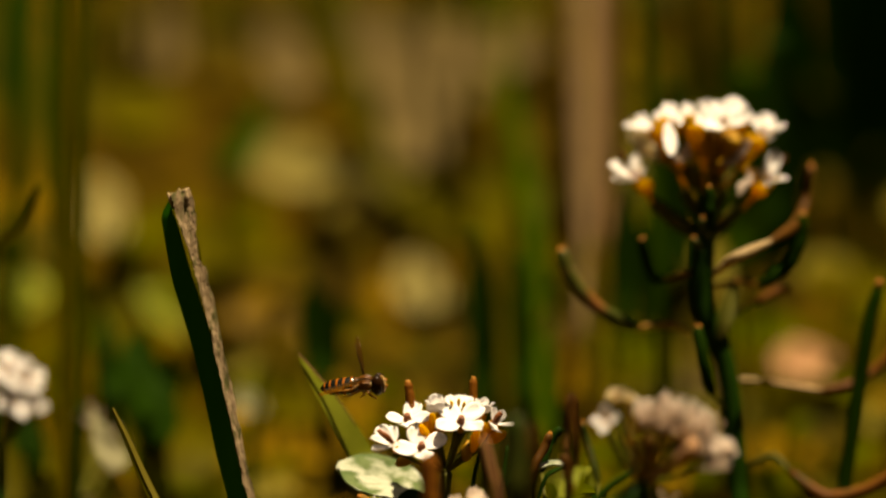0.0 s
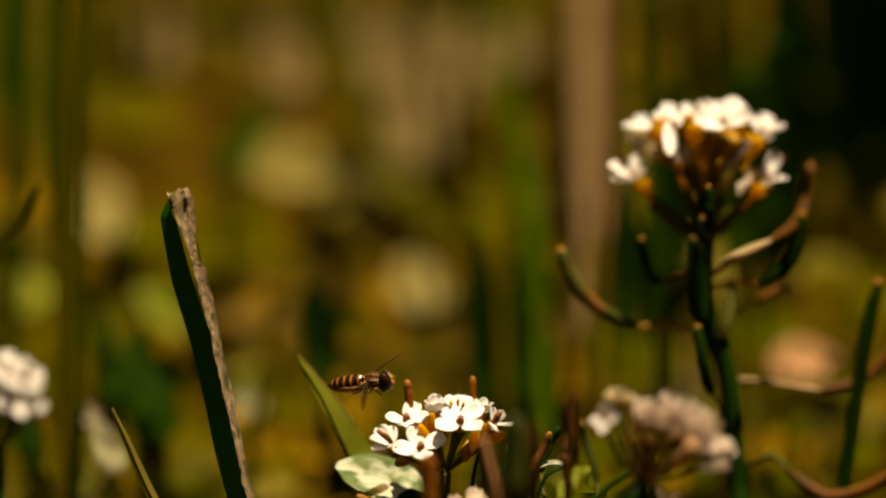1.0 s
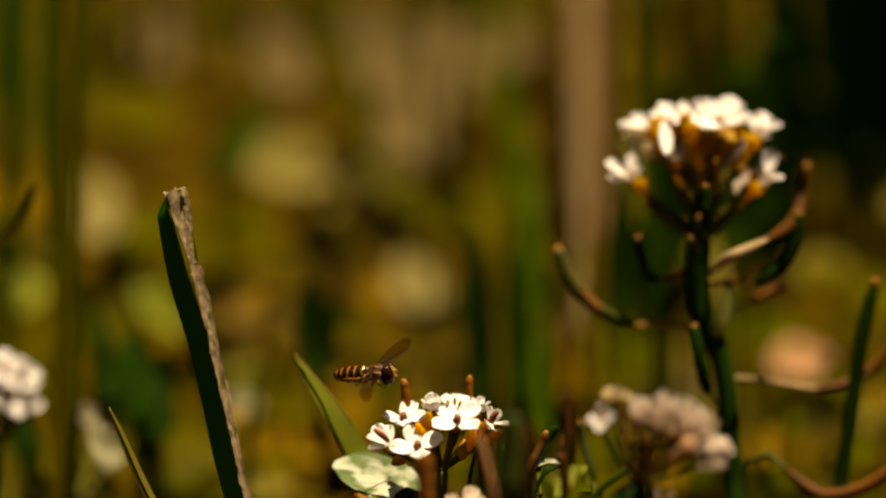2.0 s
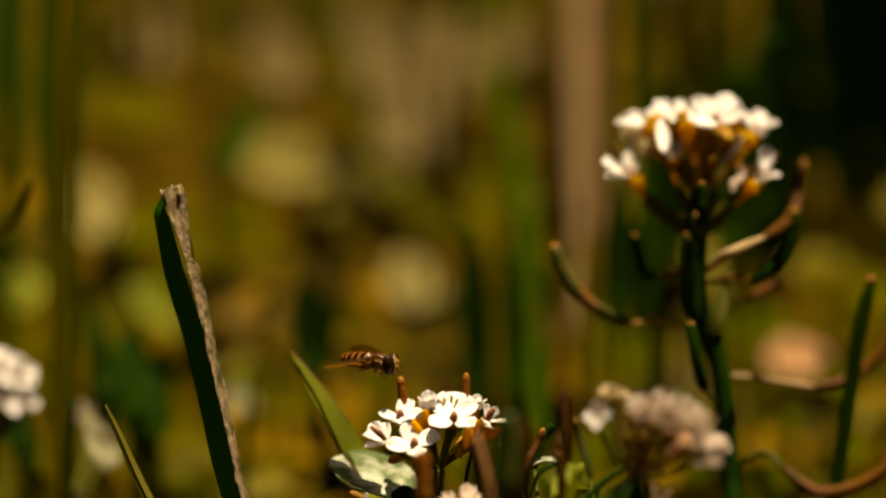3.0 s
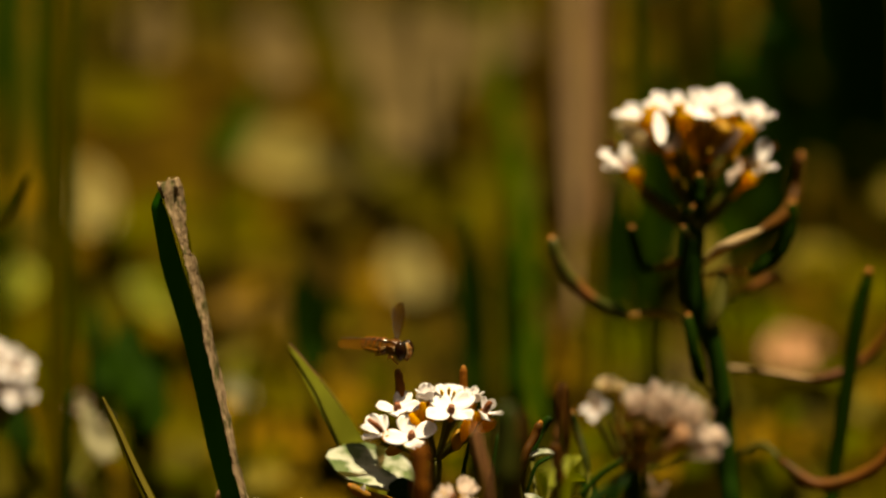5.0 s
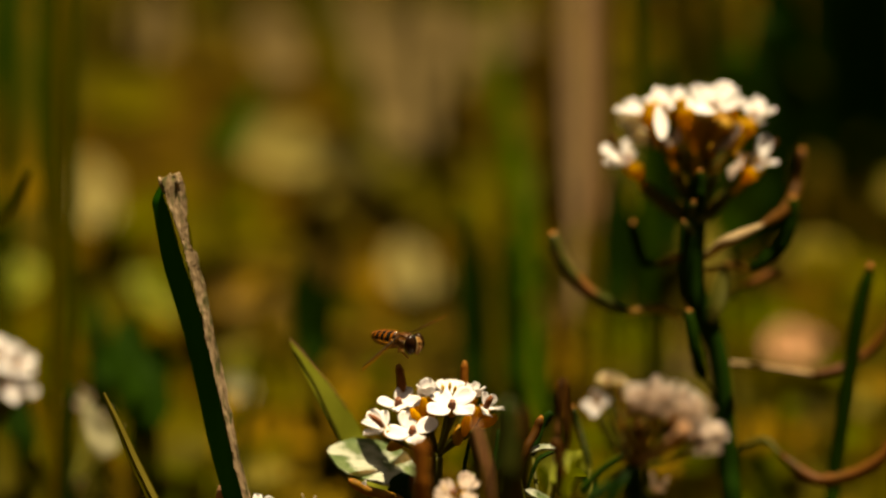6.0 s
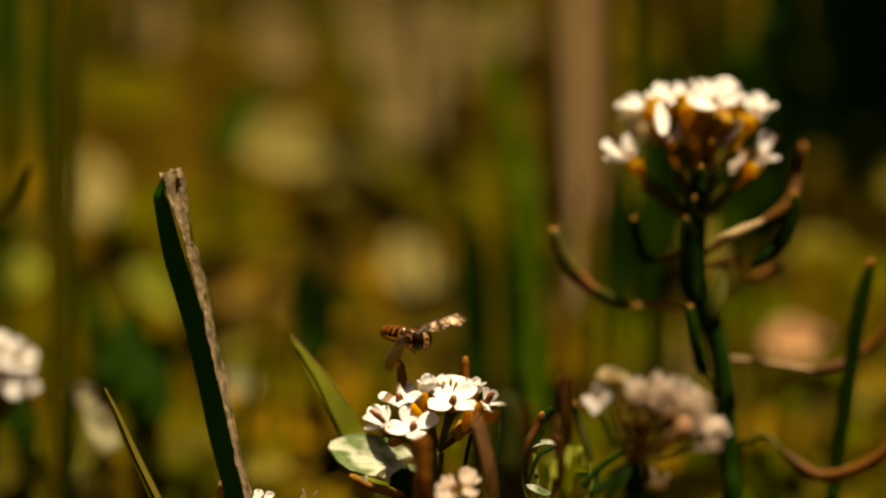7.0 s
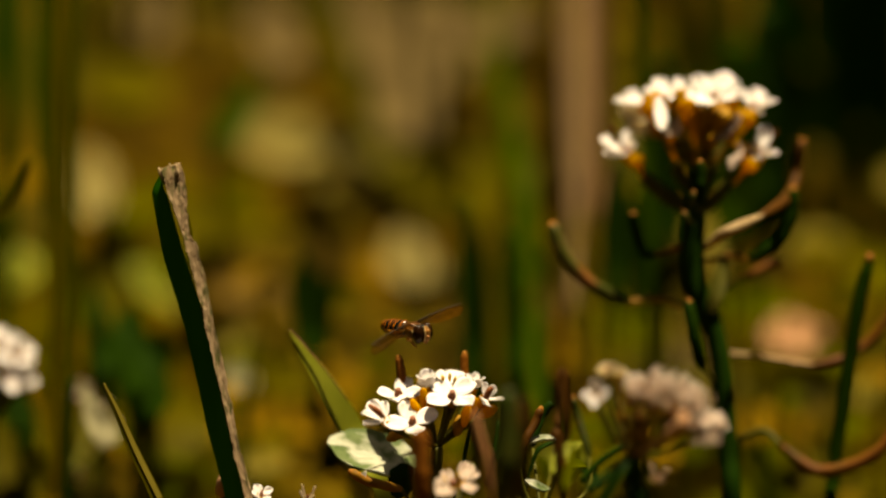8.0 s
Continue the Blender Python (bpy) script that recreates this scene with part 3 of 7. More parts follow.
small_plant = thing("flowering_plant", (-21, 8, 0), "tiny white flower and pinkish bud low in the grass", "plant")
S1 = (-24.2, -7.4, 46.9)
stem(small_plant, [S1, (-24.1, -8.1, 44.2)], [0.6, 0.7], M_PEDICEL)
flower(small_plant, (-22.4, -8.1, 52.4), (0.1, -0.4, 0.9), 20, 3.4, S1, 30)
flower(small_plant, (-16.7, -8.1, 52.1), (0.1, -0.3, 0.9), 20, 2.6, (-20.0, -7.4, 46.9), 50, FADED)
bm = bmesh.new()
ball(bm, (-27.4, -3.9, 52.5), (1.0, 1.0, 1.9), frame_of((0.15, -0.1, 1)), 10, 8, 0.2)
part("bud", bm, M_STONE, small_plant, "pinkish closed bud")
bm = bmesh.new()
tube(bm, [(-27.3, -4.3, 51.0), (-26.4, -5.9, 48.6), S1], [0.4, 0.4, 0.45], 6, 4)
part("pedicel", bm, M_PEDICEL, small_plant)

pod_plant = thing("pod_plant", (14, 8, 0), "russet stems with short brown pods in the grass", "plant")
HUB3 = (12.3, -9.7, 50.0)
stem(pod_plant, [HUB3, (12.4, -10.2, 48.0)], [0.7, 0.8], M_PEDICEL)
pod(pod_plant, [(12.2, -5.4, 62.9), (11.6, -5.8, 61.5), (10.3, -7.3, 59.5), (9.5, -8.0, 56.8)], 0.55, M_DARKRED, True, [(10.2, -8.8, 53.4), HUB3])
pod(pod_plant, [(13.9, 1.5, 61.6), (12.7, 1.1, 60.1), (11.8, -0.4, 58.3), (11.4, -0.8, 56.6)], 0.6, M_STEM, False, [HUB3])
pod(pod_plant, [(16.7, 27.3, 57.8), (16.4, 26.7, 55.5), (16.1, 26.0, 52.5), (15.8, 23.1, 49.3)], 0.7, M_REDPOD, False, [HUB3])
pod(pod_plant, [(17.3, 13.6, 58.3), (17.9, 13.1, 56.2), (18.6, 11.4, 54.0), (19.3, 9.8, 51.4)], 0.5, M_POD, True, [(18.0, -7.0, 52.7), HUB3])
pod(pod_plant, [(13.1, -26.1, 67.1), (13.5, -26.5, 65.2), (13.8, -27.2, 62.6), (14.2, -27.0, 59.1)], 0.6, M_DARKRED, False, [HUB3])
pod(pod_plant, [(13.6, -30.1, 75.5), (13.7, -30.7, 73.2), (13.9, -31.3, 70.8), (14.0, -31.2, 67.2)], 0.5, M_DARKRED, False, [HUB3])
pod(pod_plant, [(8.1, -46.2, 77.1), (8.3, -47.0, 73.9), (8.3, -46.8, 70.6), (8.2, -46.9, 66.2)], 0.75, M_DARKRED, False, [HUB3])
leaf(pod_plant, [(12.7, -25.4, 61.5), (13.8, -24.1, 62.6), (14.9, -22.8, 63.5), (16.4, -21.7, 64.0)], 2.2, (0.0, -0.6, 0.8), M_BLADE, rib=False)
leaf(pod_plant, [(13.8, -35.4, 62.7), (14.1, -34.0, 64.2), (14.8, -32.6, 65.8), (15.1, -31.0, 68.0)], 1.2, (0.1, -0.9, 0.4), M_LEAF, rib=False)
leaf(pod_plant, [(10.3, -5.1, 52.0), (11.7, -4.0, 56.5), (13.1, -3.7, 57.7), (14.7, -3.6, 58.1)], 0.5, (0.0, -0.4, 0.9), M_STEM)

leaf(pod_plant, [(10.5, -7.2, 59.0), (11.8, -6.1, 59.3), (13.3, -5.1, 59.1), (14.6, -4.2, 58.4)], 0.8, (0.0, -0.55, 0.83), M_HOARY, rib=False, shape=(0.3, 0.9, 1.0, 0.9, 0.2))
leaf(pod_plant, [(10.2, -10.5, 55.4), (11.3, -10.6, 54.9), (12.3, -10.2, 54.3), (13.4, -9.8, 54.0)], 1.3, (0.05, -0.5, 0.85), M_HOARY, rib=False)
leaf(pod_plant, [(13.7, -6.4, 54.7), (15.2, -6.2, 55.7), (16.7, -6.1, 56.0), (18.0, -6.2, 55.6)], 1.6, (-0.1, -0.5, 0.85), M_LEAF, rib=False)

for pts, w, f, mt in (([(7.5, -4.6, 52.7), (8.4, -4.2, 54.4), (9.1, -3.9, 55.6), (9.7, -3.7, 56.4)], 2.0, (-0.2, -0.7, 0.7), M_LEAF), ([(16.1, 11.5, 47.0), (17.2, 12.1, 49.2), (18.1, 12.5, 50.8), (18.8, 12.8, 52.1)], 2.4, (0.2, -0.7, 0.7), M_BLADE), ([(14.2, 11.4, 46.6), (13.9, 11.9, 48.4), (13.3, 12.2, 49.8), (12.6, 12.4, 50.6)], 1.6, (0.1, -0.7, 0.7), M_LEAF), ([(20.9, 11.5, 47.0), (19.5, 12.0, 48.8), (18.7, 12.2, 49.9), (17.9, 12.4, 50.4)], 1.8, (-0.1, -0.7, 0.7), M_STEM), ([(1.5, -4.6, 52.7), (2.3, -4.3, 54.0), (3.3, -4.1, 54.9), (4.2, -4.0, 55.3)], 1.6, (0.1, -0.7, 0.7), M_LEAF), ([(6.8, -2.0, 55.1), (7.7, -1.6, 56.6), (8.4, -1.3, 57.7), (8.9, -1.1, 58.8)], 1.5, (0.1, -0.8, 0.6), M_STEM)):
    leaf(pod_plant, pts, w, f, mt, rib=False)
for pts, r in (([(16.2, -24.4, 60.0), (18.5, -23.8, 62.4), (21.1, -23.4, 64.2)], 0.45), ([(2.7, -8.2, 55.0), (2.8, -7.5, 57.7), (3.5, -6.8, 60.8)], 0.32), ([(5.7, -6.5, 53.3), (6.5, -5.6, 57.1), (7.1, -3.7, 60.9)], 0.4)):
    bm = bmesh.new()
    tube(bm, pts, [r, r * 0.9, r * 0.7], 6, 5, 0.15)
    part("side_stem", bm, M_STEM, pod_plant)

brown_pod = thing("pod_plant", (-8, 0, 0), "bent brown seed pod with a white fleck", "plant")
pod(brown_pod, [(-11.1, -10.2, 56.4), (-9.4, -10.4, 55.5), (-7.5, -10.5, 54.9), (-5.0, -9.7, 54.0)], 0.62, M_OCHREPOD, True, [(-3.8, -9.2, 52.0)])
stem(brown_pod, [(-3.8, -9.2, 52.0), (-3.4, -9.7, 50.0)], [0.4, 0.5], M_PEDICEL)
bm = bmesh.new()
ribbon(bm, [(-10.0, -10.7, 55.7), (-9.6, -10.6, 56.2), (-9.3, -10.5, 56.7)], [0.9, 0.7, 0.1], (0, -1, 0.3), 0.2, 0.12, 3, 2)
part("dry_petal", bm, M_PETAL, brown_pod)

# ---- the tall flowering plant ----
tall_plant = thing("flowering_plant", (37, 18, 0), "tall crucifer with a dome of white flowers and curved dark pods", "plant")
CROWN = (34.8, 31.7, 83.6)
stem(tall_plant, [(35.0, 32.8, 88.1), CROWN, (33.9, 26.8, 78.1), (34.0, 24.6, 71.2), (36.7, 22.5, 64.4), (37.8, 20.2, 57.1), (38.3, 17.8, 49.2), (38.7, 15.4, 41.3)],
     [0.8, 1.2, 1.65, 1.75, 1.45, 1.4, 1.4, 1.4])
T1 = (34.8, 32.0, 85.1)
T2, T3 = (33.8, 30.9, 80.6), (35.8, 30.9, 80.6)
set_flower(tall_plant, (36.5, 30.4, 95.2), [(32.9, 26.4, 95.4), (33.5, 33.1, 97.6), (38.8, 33.2, 98.1), (40.8, 29.5, 95.5)], (0.0, -0.45, 0.88), T1, 1.3, True, None, widths=(0.95, 0.7, 0.85, 0.6), slim=0.9)
set_flower(tall_plant, (37.7, 36.5, 94.7), [(35.7, 40.9, 95.9), (40.5, 41.7, 95.0)], (0.0, -0.2, 0.97), T1, 1.1, False, None, widths=(0.6, 0.6), slim=0.9)
set_flower(tall_plant, (42.3, 34.0, 93.1), [(40.4, 35.7, 95.5), (43.4, 38.5, 94.6), (45.4, 33.3, 94.3), (42.7, 29.9, 93.0)], (0.35, -0.25, 0.9), T1, 1.3, True, None, widths=(0.6, 0.6, 0.6, 0.7), slim=0.9)
set_flower(tall_plant, (29.8, 30.3, 94.8), [(27.3, 31.8, 96.3), (29.4, 35.0, 96.8), (31.6, 33.6, 95.5)], (-0.05, -0.3, 0.95), T1, 1.2, True, None, widths=(0.7, 0.6, 0.6), slim=0.9)
set_flower(tall_plant, (31.9, 28.4, 95.4), [(30.2, 29.8, 96.7), (31.7, 32.0, 97.5), (33.5, 29.8, 96.9)], (0.0, -0.35, 0.93), T1, 1.2, True, None, widths=(0.5, 0.6, 0.6), slim=0.9)
set_flower(tall_plant, (27.4, 34.2, 93.9), [(23.4, 35.2, 93.8), (25.5, 38.5, 94.3)], (-0.3, -0.15, 0.94), T1, 1.1, False, None, widths=(0.55, 0.5), slim=0.9)
set_flower(tall_plant, (28.8, 27.6, 96.2), [(29.1, 23.4, 92.0)], (0.0, -0.85, 0.5), T1, 0.7, False, None, widths=(0.42,), slim=0.9)
set_flower(tall_plant, (30.7, 26.2, 90.8), [(32.5, 26.9, 93.6), (28.8, 24.6, 92.4)], (0.1, -0.8, 0.6), T1, 0.9, False, 'rosy', widths=(0.62, 0.6), slim=0.9)
set_flower(tall_plant, (25.1, 30.6, 87.7), [(21.2, 30.1, 89.6), (21.8, 27.5, 87.8), (25.1, 33.3, 90.3), (26.5, 31.0, 89.1)], (-0.5, -0.3, 0.8), T2, 1.3, True, None, widths=(0.85, 0.75, 0.55, 0.6), slim=0.9)
set_flower(tall_plant, (42.6, 30.5, 87.3), [(44.1, 33.5, 90.9), (41.4, 31.9, 88.7), (45.3, 29.6, 87.8), (42.1, 27.4, 87.3)], (0.4, -0.3, 0.85), T3, 1.3, True, None, widths=(0.6, 0.6, 0.6, 0.5), slim=0.9)
set_flower(tall_plant, (40.5, 29.8, 88.7), [(39.1, 29.0, 89.6), (38.4, 26.1, 85.9)], (-0.3, -0.8, 0.5), T3, 0.8, False, 'rosy', widths=(0.9, 0.42), slim=0.9)
set_flower(tall_plant, (31.3, 37.2, 89.2), [(24.3, 38.9, 92.0), (25.1, 35.4, 90.2), (27.5, 35.8, 91.8)], (-0.1, -0.85, 0.5), T1, 0.8, False, 'grey', widths=(0.55, 0.5, 0.5), slim=0.9)
set_flower(tall_plant, (36.1, 27.0, 89.7), [(39.9, 27.9, 93.4), (38.9, 26.5, 92.0)], (-0.1, -0.9, 0.4), T1, 0.8, False, 'rosy', widths=(0.42, 0.45), slim=0.9)
for a, b, w, mt in (((27.6, 28.5, 96.0), (28.9, 29.2, 90.1), 4.6, M_GOLDCALYX), ((31.9, 28.7, 96.7), (32.8, 29.2, 90.1), 5.4, M_GOLDCALYX), ((37.9, 29.2, 94.5), (35.7, 29.8, 88.4), 8.0, M_GOLDCALYX), ((34.9, 28.2, 94.5), (34.7, 29.6, 87.6), 6.0, M_CALYX), ((41.0, 31.1, 93.6), (38.2, 30.8, 88.2), 5.0, M_GOLDCALYX), ((27.7, 33.3, 94.2), (31.9, 32.2, 85.8), 4.4, M_OCHREPOD), ((31.7, 28.6, 96.2), (33.5, 31.2, 86.0), 4.6, M_GOLDCALYX), ((37.3, 27.2, 94.6), (35.4, 32.0, 85.1), 6.6, M_OCHREPOD), ((41.7, 32.0, 93.2), (37.1, 32.2, 85.8), 4.8, M_OCHREPOD),
                    ((25.6, 29.6, 87.6), (26.9, 29.9, 84.6), 3.8, M_GOLDCALYX), ((42.4, 29.5, 87.2), (39.1, 29.6, 83.7), 4.2, M_OCHREPOD), ((30.8, 29.2, 90.2), (32.7, 31.1, 85.3), 3.6, M_REDPOD), ((32.9, 27.4, 95.6), (34.6, 31.2, 86.0), 4.0, M_GOLDCALYX), ((28.5, 30.7, 96.1), (31.9, 32.2, 85.8), 4.0, M_GOLDCALYX), ((39.5, 30.5, 95.4), (36.1, 31.2, 86.0), 3.6, M_GOLDCALYX), ((22.9, 31.5, 91.3), (24.4, 30.8, 88.3), 1.8, M_REDPOD), ((45.2, 31.4, 90.7), (44.1, 30.9, 88.6), 1.6, M_REDPOD),
                    ((41.4, 28.1, 94.0), (38.9, 25.9, 89.5), 4.4, M_GOLDCALYX), ((38.1, 27.1, 94.2), (35.6, 26.1, 90.4), 4.6, M_CALYX), ((32.4, 25.5, 96.0), (32.2, 26.3, 90.9), 5.0, M_GOLDCALYX), ((27.5, 26.4, 95.4), (28.3, 26.4, 91.2), 3.6, M_GOLDCALYX), ((26.1, 27.6, 88.1), (26.9, 27.8, 84.7), 4.6, M_GOLDCALYX), ((41.7, 27.5, 87.5), (39.1, 26.7, 84.2), 4.6, M_GOLDCALYX), ((32.2, 26.1, 90.1), (33.1, 26.4, 87.4), 2.2, M_PEDICEL)):
    A, B = Vector(a), Vector(b)
    bm = bmesh.new()
    tube(bm, [A, A.lerp(B, 0.22), A.lerp(B, 0.45), A.lerp(B, 0.75), B], [w * 0.16, w * 0.25, w * 0.13, w * 0.055, 0.25], 8, 4, 0.35)
    part("bud", bm, mt, tall_plant, "ochre calyx under the open flowers")
for a, b in (((27.2, 30.8, 84.2), (34.4, 30.6, 79.5)), ((38.7, 30.6, 83.4), (35.4, 30.7, 79.9)), ((31.5, 32.2, 85.8), (34.6, 31.3, 82.1)), ((37.1, 32.2, 85.8), (35.1, 31.3, 82.1))):
    A, B = Vector(a), Vector(b)
    bm = bmesh.new()
    tube(bm, [A, A.lerp(B, 0.5) + Vector((0, 0, -0.5)), B], [0.8, 0.95, 1.0], 7, 5)
    part("pedicel", bm, M_PEDICEL, tall_plant)
pod(tall_plant, [(47.5, 30.4, 82.7), (47.3, 29.5, 79.0), (45.4, 28.7, 75.6), (41.4, 28.2, 73.6)], 0.95, M_BLACKGREEN, True, [(38.7, 28.2, 74.0), (35.6, 29.1, 73.2)], stalk_mat=M_OCHREPOD)
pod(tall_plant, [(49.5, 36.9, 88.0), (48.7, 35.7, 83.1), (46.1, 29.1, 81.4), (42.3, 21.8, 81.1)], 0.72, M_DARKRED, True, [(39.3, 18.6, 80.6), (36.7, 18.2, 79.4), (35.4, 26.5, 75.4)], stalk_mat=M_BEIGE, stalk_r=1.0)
pod(tall_plant, [(25.8, 28.6, 79.7), (26.4, 28.0, 77.0), (27.3, 27.4, 74.8), (28.7, 27.3, 74.4)], 0.72, M_BLACKGREEN, True, [(32.2, 28.5, 75.2), (34.6, 29.6, 75.4)], stalk_mat=M_OCHREPOD, stalk_r=0.8)
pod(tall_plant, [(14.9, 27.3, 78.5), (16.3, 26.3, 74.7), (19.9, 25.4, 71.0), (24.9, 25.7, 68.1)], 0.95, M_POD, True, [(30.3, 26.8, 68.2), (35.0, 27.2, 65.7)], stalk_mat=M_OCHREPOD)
pod(tall_plant, [(33.9, 20.4, 88.6), (33.9, 20.0, 86.9), (33.9, 19.6, 85.1), (34.0, 21.0, 82.8)], 0.62, M_BLACKGREEN, True, [(35.0, 30.4, 78.4)])
pod(tall_plant, [(32.6, 18.2, 70.1), (33.0, 16.5, 67.5), (33.6, 15.8, 64.6), (34.5, 16.2, 61.8)], 0.88, M_BLACKGREEN, True, [(36.4, 19.6, 58.8)])
pod(tall_plant, [(62.5, 31.3, 65.8), (58.7, 30.2, 61.3), (54.6, 28.7, 59.3), (50.6, 27.5, 58.8)], 0.70, M_REDPOD, True, [(39.6, 26.0, 60.8), (36.5, 26.6, 59.3)], stalk_mat=M_BEIGE, stalk_r=0.55)
pod(tall_plant, [(61.5, 18.0, 53.4), (57.0, 16.9, 49.0), (50.4, 17.4, 47.1), (45.7, 20.1, 49.6)], 0.85, M_REDPOD, True, [(43.3, 22.5, 51.1), (38.4, 22.9, 48.6)])
pod(tall_plant, [(33.4, 23.2, 83.8), (33.3, 23.1, 83.2), (33.2, 23.9, 82.3)], 0.4, M_POD, True, [(34.7, 30.4, 78.4)])
pod(tall_plant, [(32.2, 22.6, 81.2), (32.5, 22.5, 80.7), (33.1, 23.3, 80.0)], 0.4, M_POD, True, [(34.8, 30.1, 77.3)])

pod(tall_plant, [(46.5, 31.1, 72.5), (44.2, 31.0, 71.7), (42.5, 30.7, 70.8), (41.0, 30.6, 70.2)], 0.62, M_REDPOD, False, [(38.3, 27.3, 69.3), (35.9, 23.9, 68.3)], stalk_mat=M_PEDICEL)
leaf(tall_plant, [(35.7, 21.7, 67.7), (36.5, 22.3, 69.9), (37.3, 23.9, 72.2), (37.7, 25.4, 74.6)], 2.1, (0.2, -0.95, 0.2), M_PEDICEL, rib=False, shape=(0.3, 0.9, 1.0, 0.8, 0.3))

side_plant = thing("pod_plant", (52, 30, 0), "dark upright pod stem in the grass", "plant")
stem(side_plant, [(57.6, 26.2, 74.2), (57.2, 25.8, 72.4), (56.0, 24.5, 67.3), (54.6, 22.3, 58.4), (53.4, 20.5, 51.0), (52.6, 19.0, 45.1), (52.0, 17.5, 39.2)], [0.4, 0.85, 1.05, 1.05, 1.0, 1.0, 1.0], M_BLACKGREEN)
bm = bmesh.new()
tube(bm, [(57.5, 25.9, 74.0), (57.6, 26.0, 74.4), (57.7, 26.1, 74.9)], [0.5, 0.55, 0.3], 7, 4, 0.2)
part("pod_tip", bm, M_TIP, side_plant, "orange blunt tip")

# ---- the faded flower head ----
faded = thing("faded_flower_head", (22, -30, 0), "faded cream flower head going to seed", "plant")
H = (21.5, -36.3, 67.2)
stem(faded, [H, (21.6, -37.0, 64.0), (21.8, -38.0, 59.7)], [1.0, 1.0, 1.0], M_STEM)
ARC = [Vector(p) for p in [(21.2, -35.7, 72.4), (22.5, -35.6, 72.8), (23.9, -35.5, 73.1), (25.2, -35.6, 72.9), (26.4, -35.7, 72.4), (27.2, -35.9, 71.5), (27.6, -36.2, 70.6), (28.0, -36.4, 69.4), (28.2, -36.7, 68.5)]]
for i in range(40):
    u = (i + 0.5) / 40 * 8
    k = min(7, int(u))
    c = ARC[k].lerp(ARC[k + 1], u - k)
    tilt = Vector((-0.10, 0, 1)).lerp(Vector((1, 0, 0.15)), max(0.0, (u - 3.5) / 4.5)).normalized()
    c = c + Vector((rng.gauss(0, 0.4), rng.uniform(-1.8, 1.8), 0.5 + rng.gauss(0, 0.25)))
    m = Matrix.Translation(c * MM)
    up = (Vector((rng.gauss(0, 0.10), rng.gauss(0, 0.2), rng.gauss(0, 0.1))) + tilt).normalized()
    fl = piece("floret", CALYX, faded, m @ frame_of(up, rng.uniform(0, 90)) @ Matrix.Scale(0.25, 4))
    for q in range(5):
        d = up + Vector((rng.gauss(0, 0.10), rng.gauss(0, 0.5), rng.gauss(0, 0.08)))
        piece("petal", FADED[q % 2], fl, m @ d.to_track_quat('X', 'Z').to_matrix().to_4x4() @ Matrix.Rotation(rng.uniform(-1.5, 1.5), 4, 'X') @ Matrix.Scale(rng.uniform(0.45, 0.85), 4))
    if i % 3 == 0:
        bm = bmesh.new()
        h = Vector(H)
        tube(bm, [h, h.lerp(c, 0.5) + Vector((0, 0, -0.9)), c - up * 0.8], [0.25, 0.16, 0.16], 5, 4)
        part("pedicel", bm, (M_PEDICEL, M_OCHREPOD, M_BLADE)[(i // 3) % 3], faded)
for c, r, mt in (((26.3, -40.2, 72.3), 0.95, M_STONE), ((24.2, -38.3, 70.8), 0.6, M_BLADE), ((23.0, -37.4, 70.1), 0.55, M_OCHREPOD), ((20.1, -36.2, 71.6), 0.5, M_CALYX), ((22.3, -34.2, 71.0), 0.9, M_REDPOD), ((25.5, -34.1, 71.6), 1.0, M_REDPOD)):
    bm = bmesh.new()
    tube(bm, [Vector(c) + Vector((0, 0, r * 1.3)), c, Vector(c).lerp(Vector(H), 0.4), H], [r * 0.5, r, r * 0.4, 0.25], 8, 4)
    part("seed_pod", bm, mt, faded)
flower(faded, (17.3, -35.3, 73.9), (-0.2, -0.5, 0.85), 10, 3.4, H, 25, TATTERED)
flower(faded, (18.8, -29.1, 74.6), (-0.1, -0.2, 0.95), 40, 3.0, H, 45, GREYS)
flower(faded, (20.1, -29.1, 74.5), (0.2, -0.2, 0.95), 10, 2.2, H, 50, GREYS)
for p in ([(19.4, -36.8, 76.7), (19.5, -37.2, 74.6), (19.3, -37.1, 73.0), (20.6, -36.4, 69.8)], [(20.6, -37.8, 75.9), (20.5, -37.8, 74.0), (20.2, -37.3, 71.8), (21.0, -36.5, 69.5)]):
    bm = bmesh.new()
    tube(bm, p, [0.20, 0.26, 0.26, 0.2], 7, 4, 0.2)
    part("seed_pod", bm, M_RUST, faded)
for p in ([(19.6, -42.7, 77.5), (19.6, -43.0, 76.1), (19.9, -43.4, 74.3), (20.6, -40.3, 70.8)], [(23.6, -44.2, 75.2), (23.1, -43.6, 73.8), (22.4, -42.0, 72.1), (21.6, -39.6, 70.0)]):
    bm = bmesh.new()
    tube(bm, p, [0.14, 0.22, 0.22, 0.2], 7, 4, 0.2)
    part("seed_pod", bm, M_OCHREPOD, faded)
for p in (((19.0, -36.7, 65.4), (16.1, -38.0, 63.7)), ((19.8, -38.6, 65.9), (17.6, -39.5, 62.2))):
    bm = bmesh.new()
    tube(bm, [H, *p], [0.5, 0.6, 0.7], 7, 4)
    part("side_stem", bm, M_STEM, faded)
flower(faded, (24.4, -33.2, 63.3), (0.1, -0.5, 0.8), 20, 3.0, H, 50, FADED)

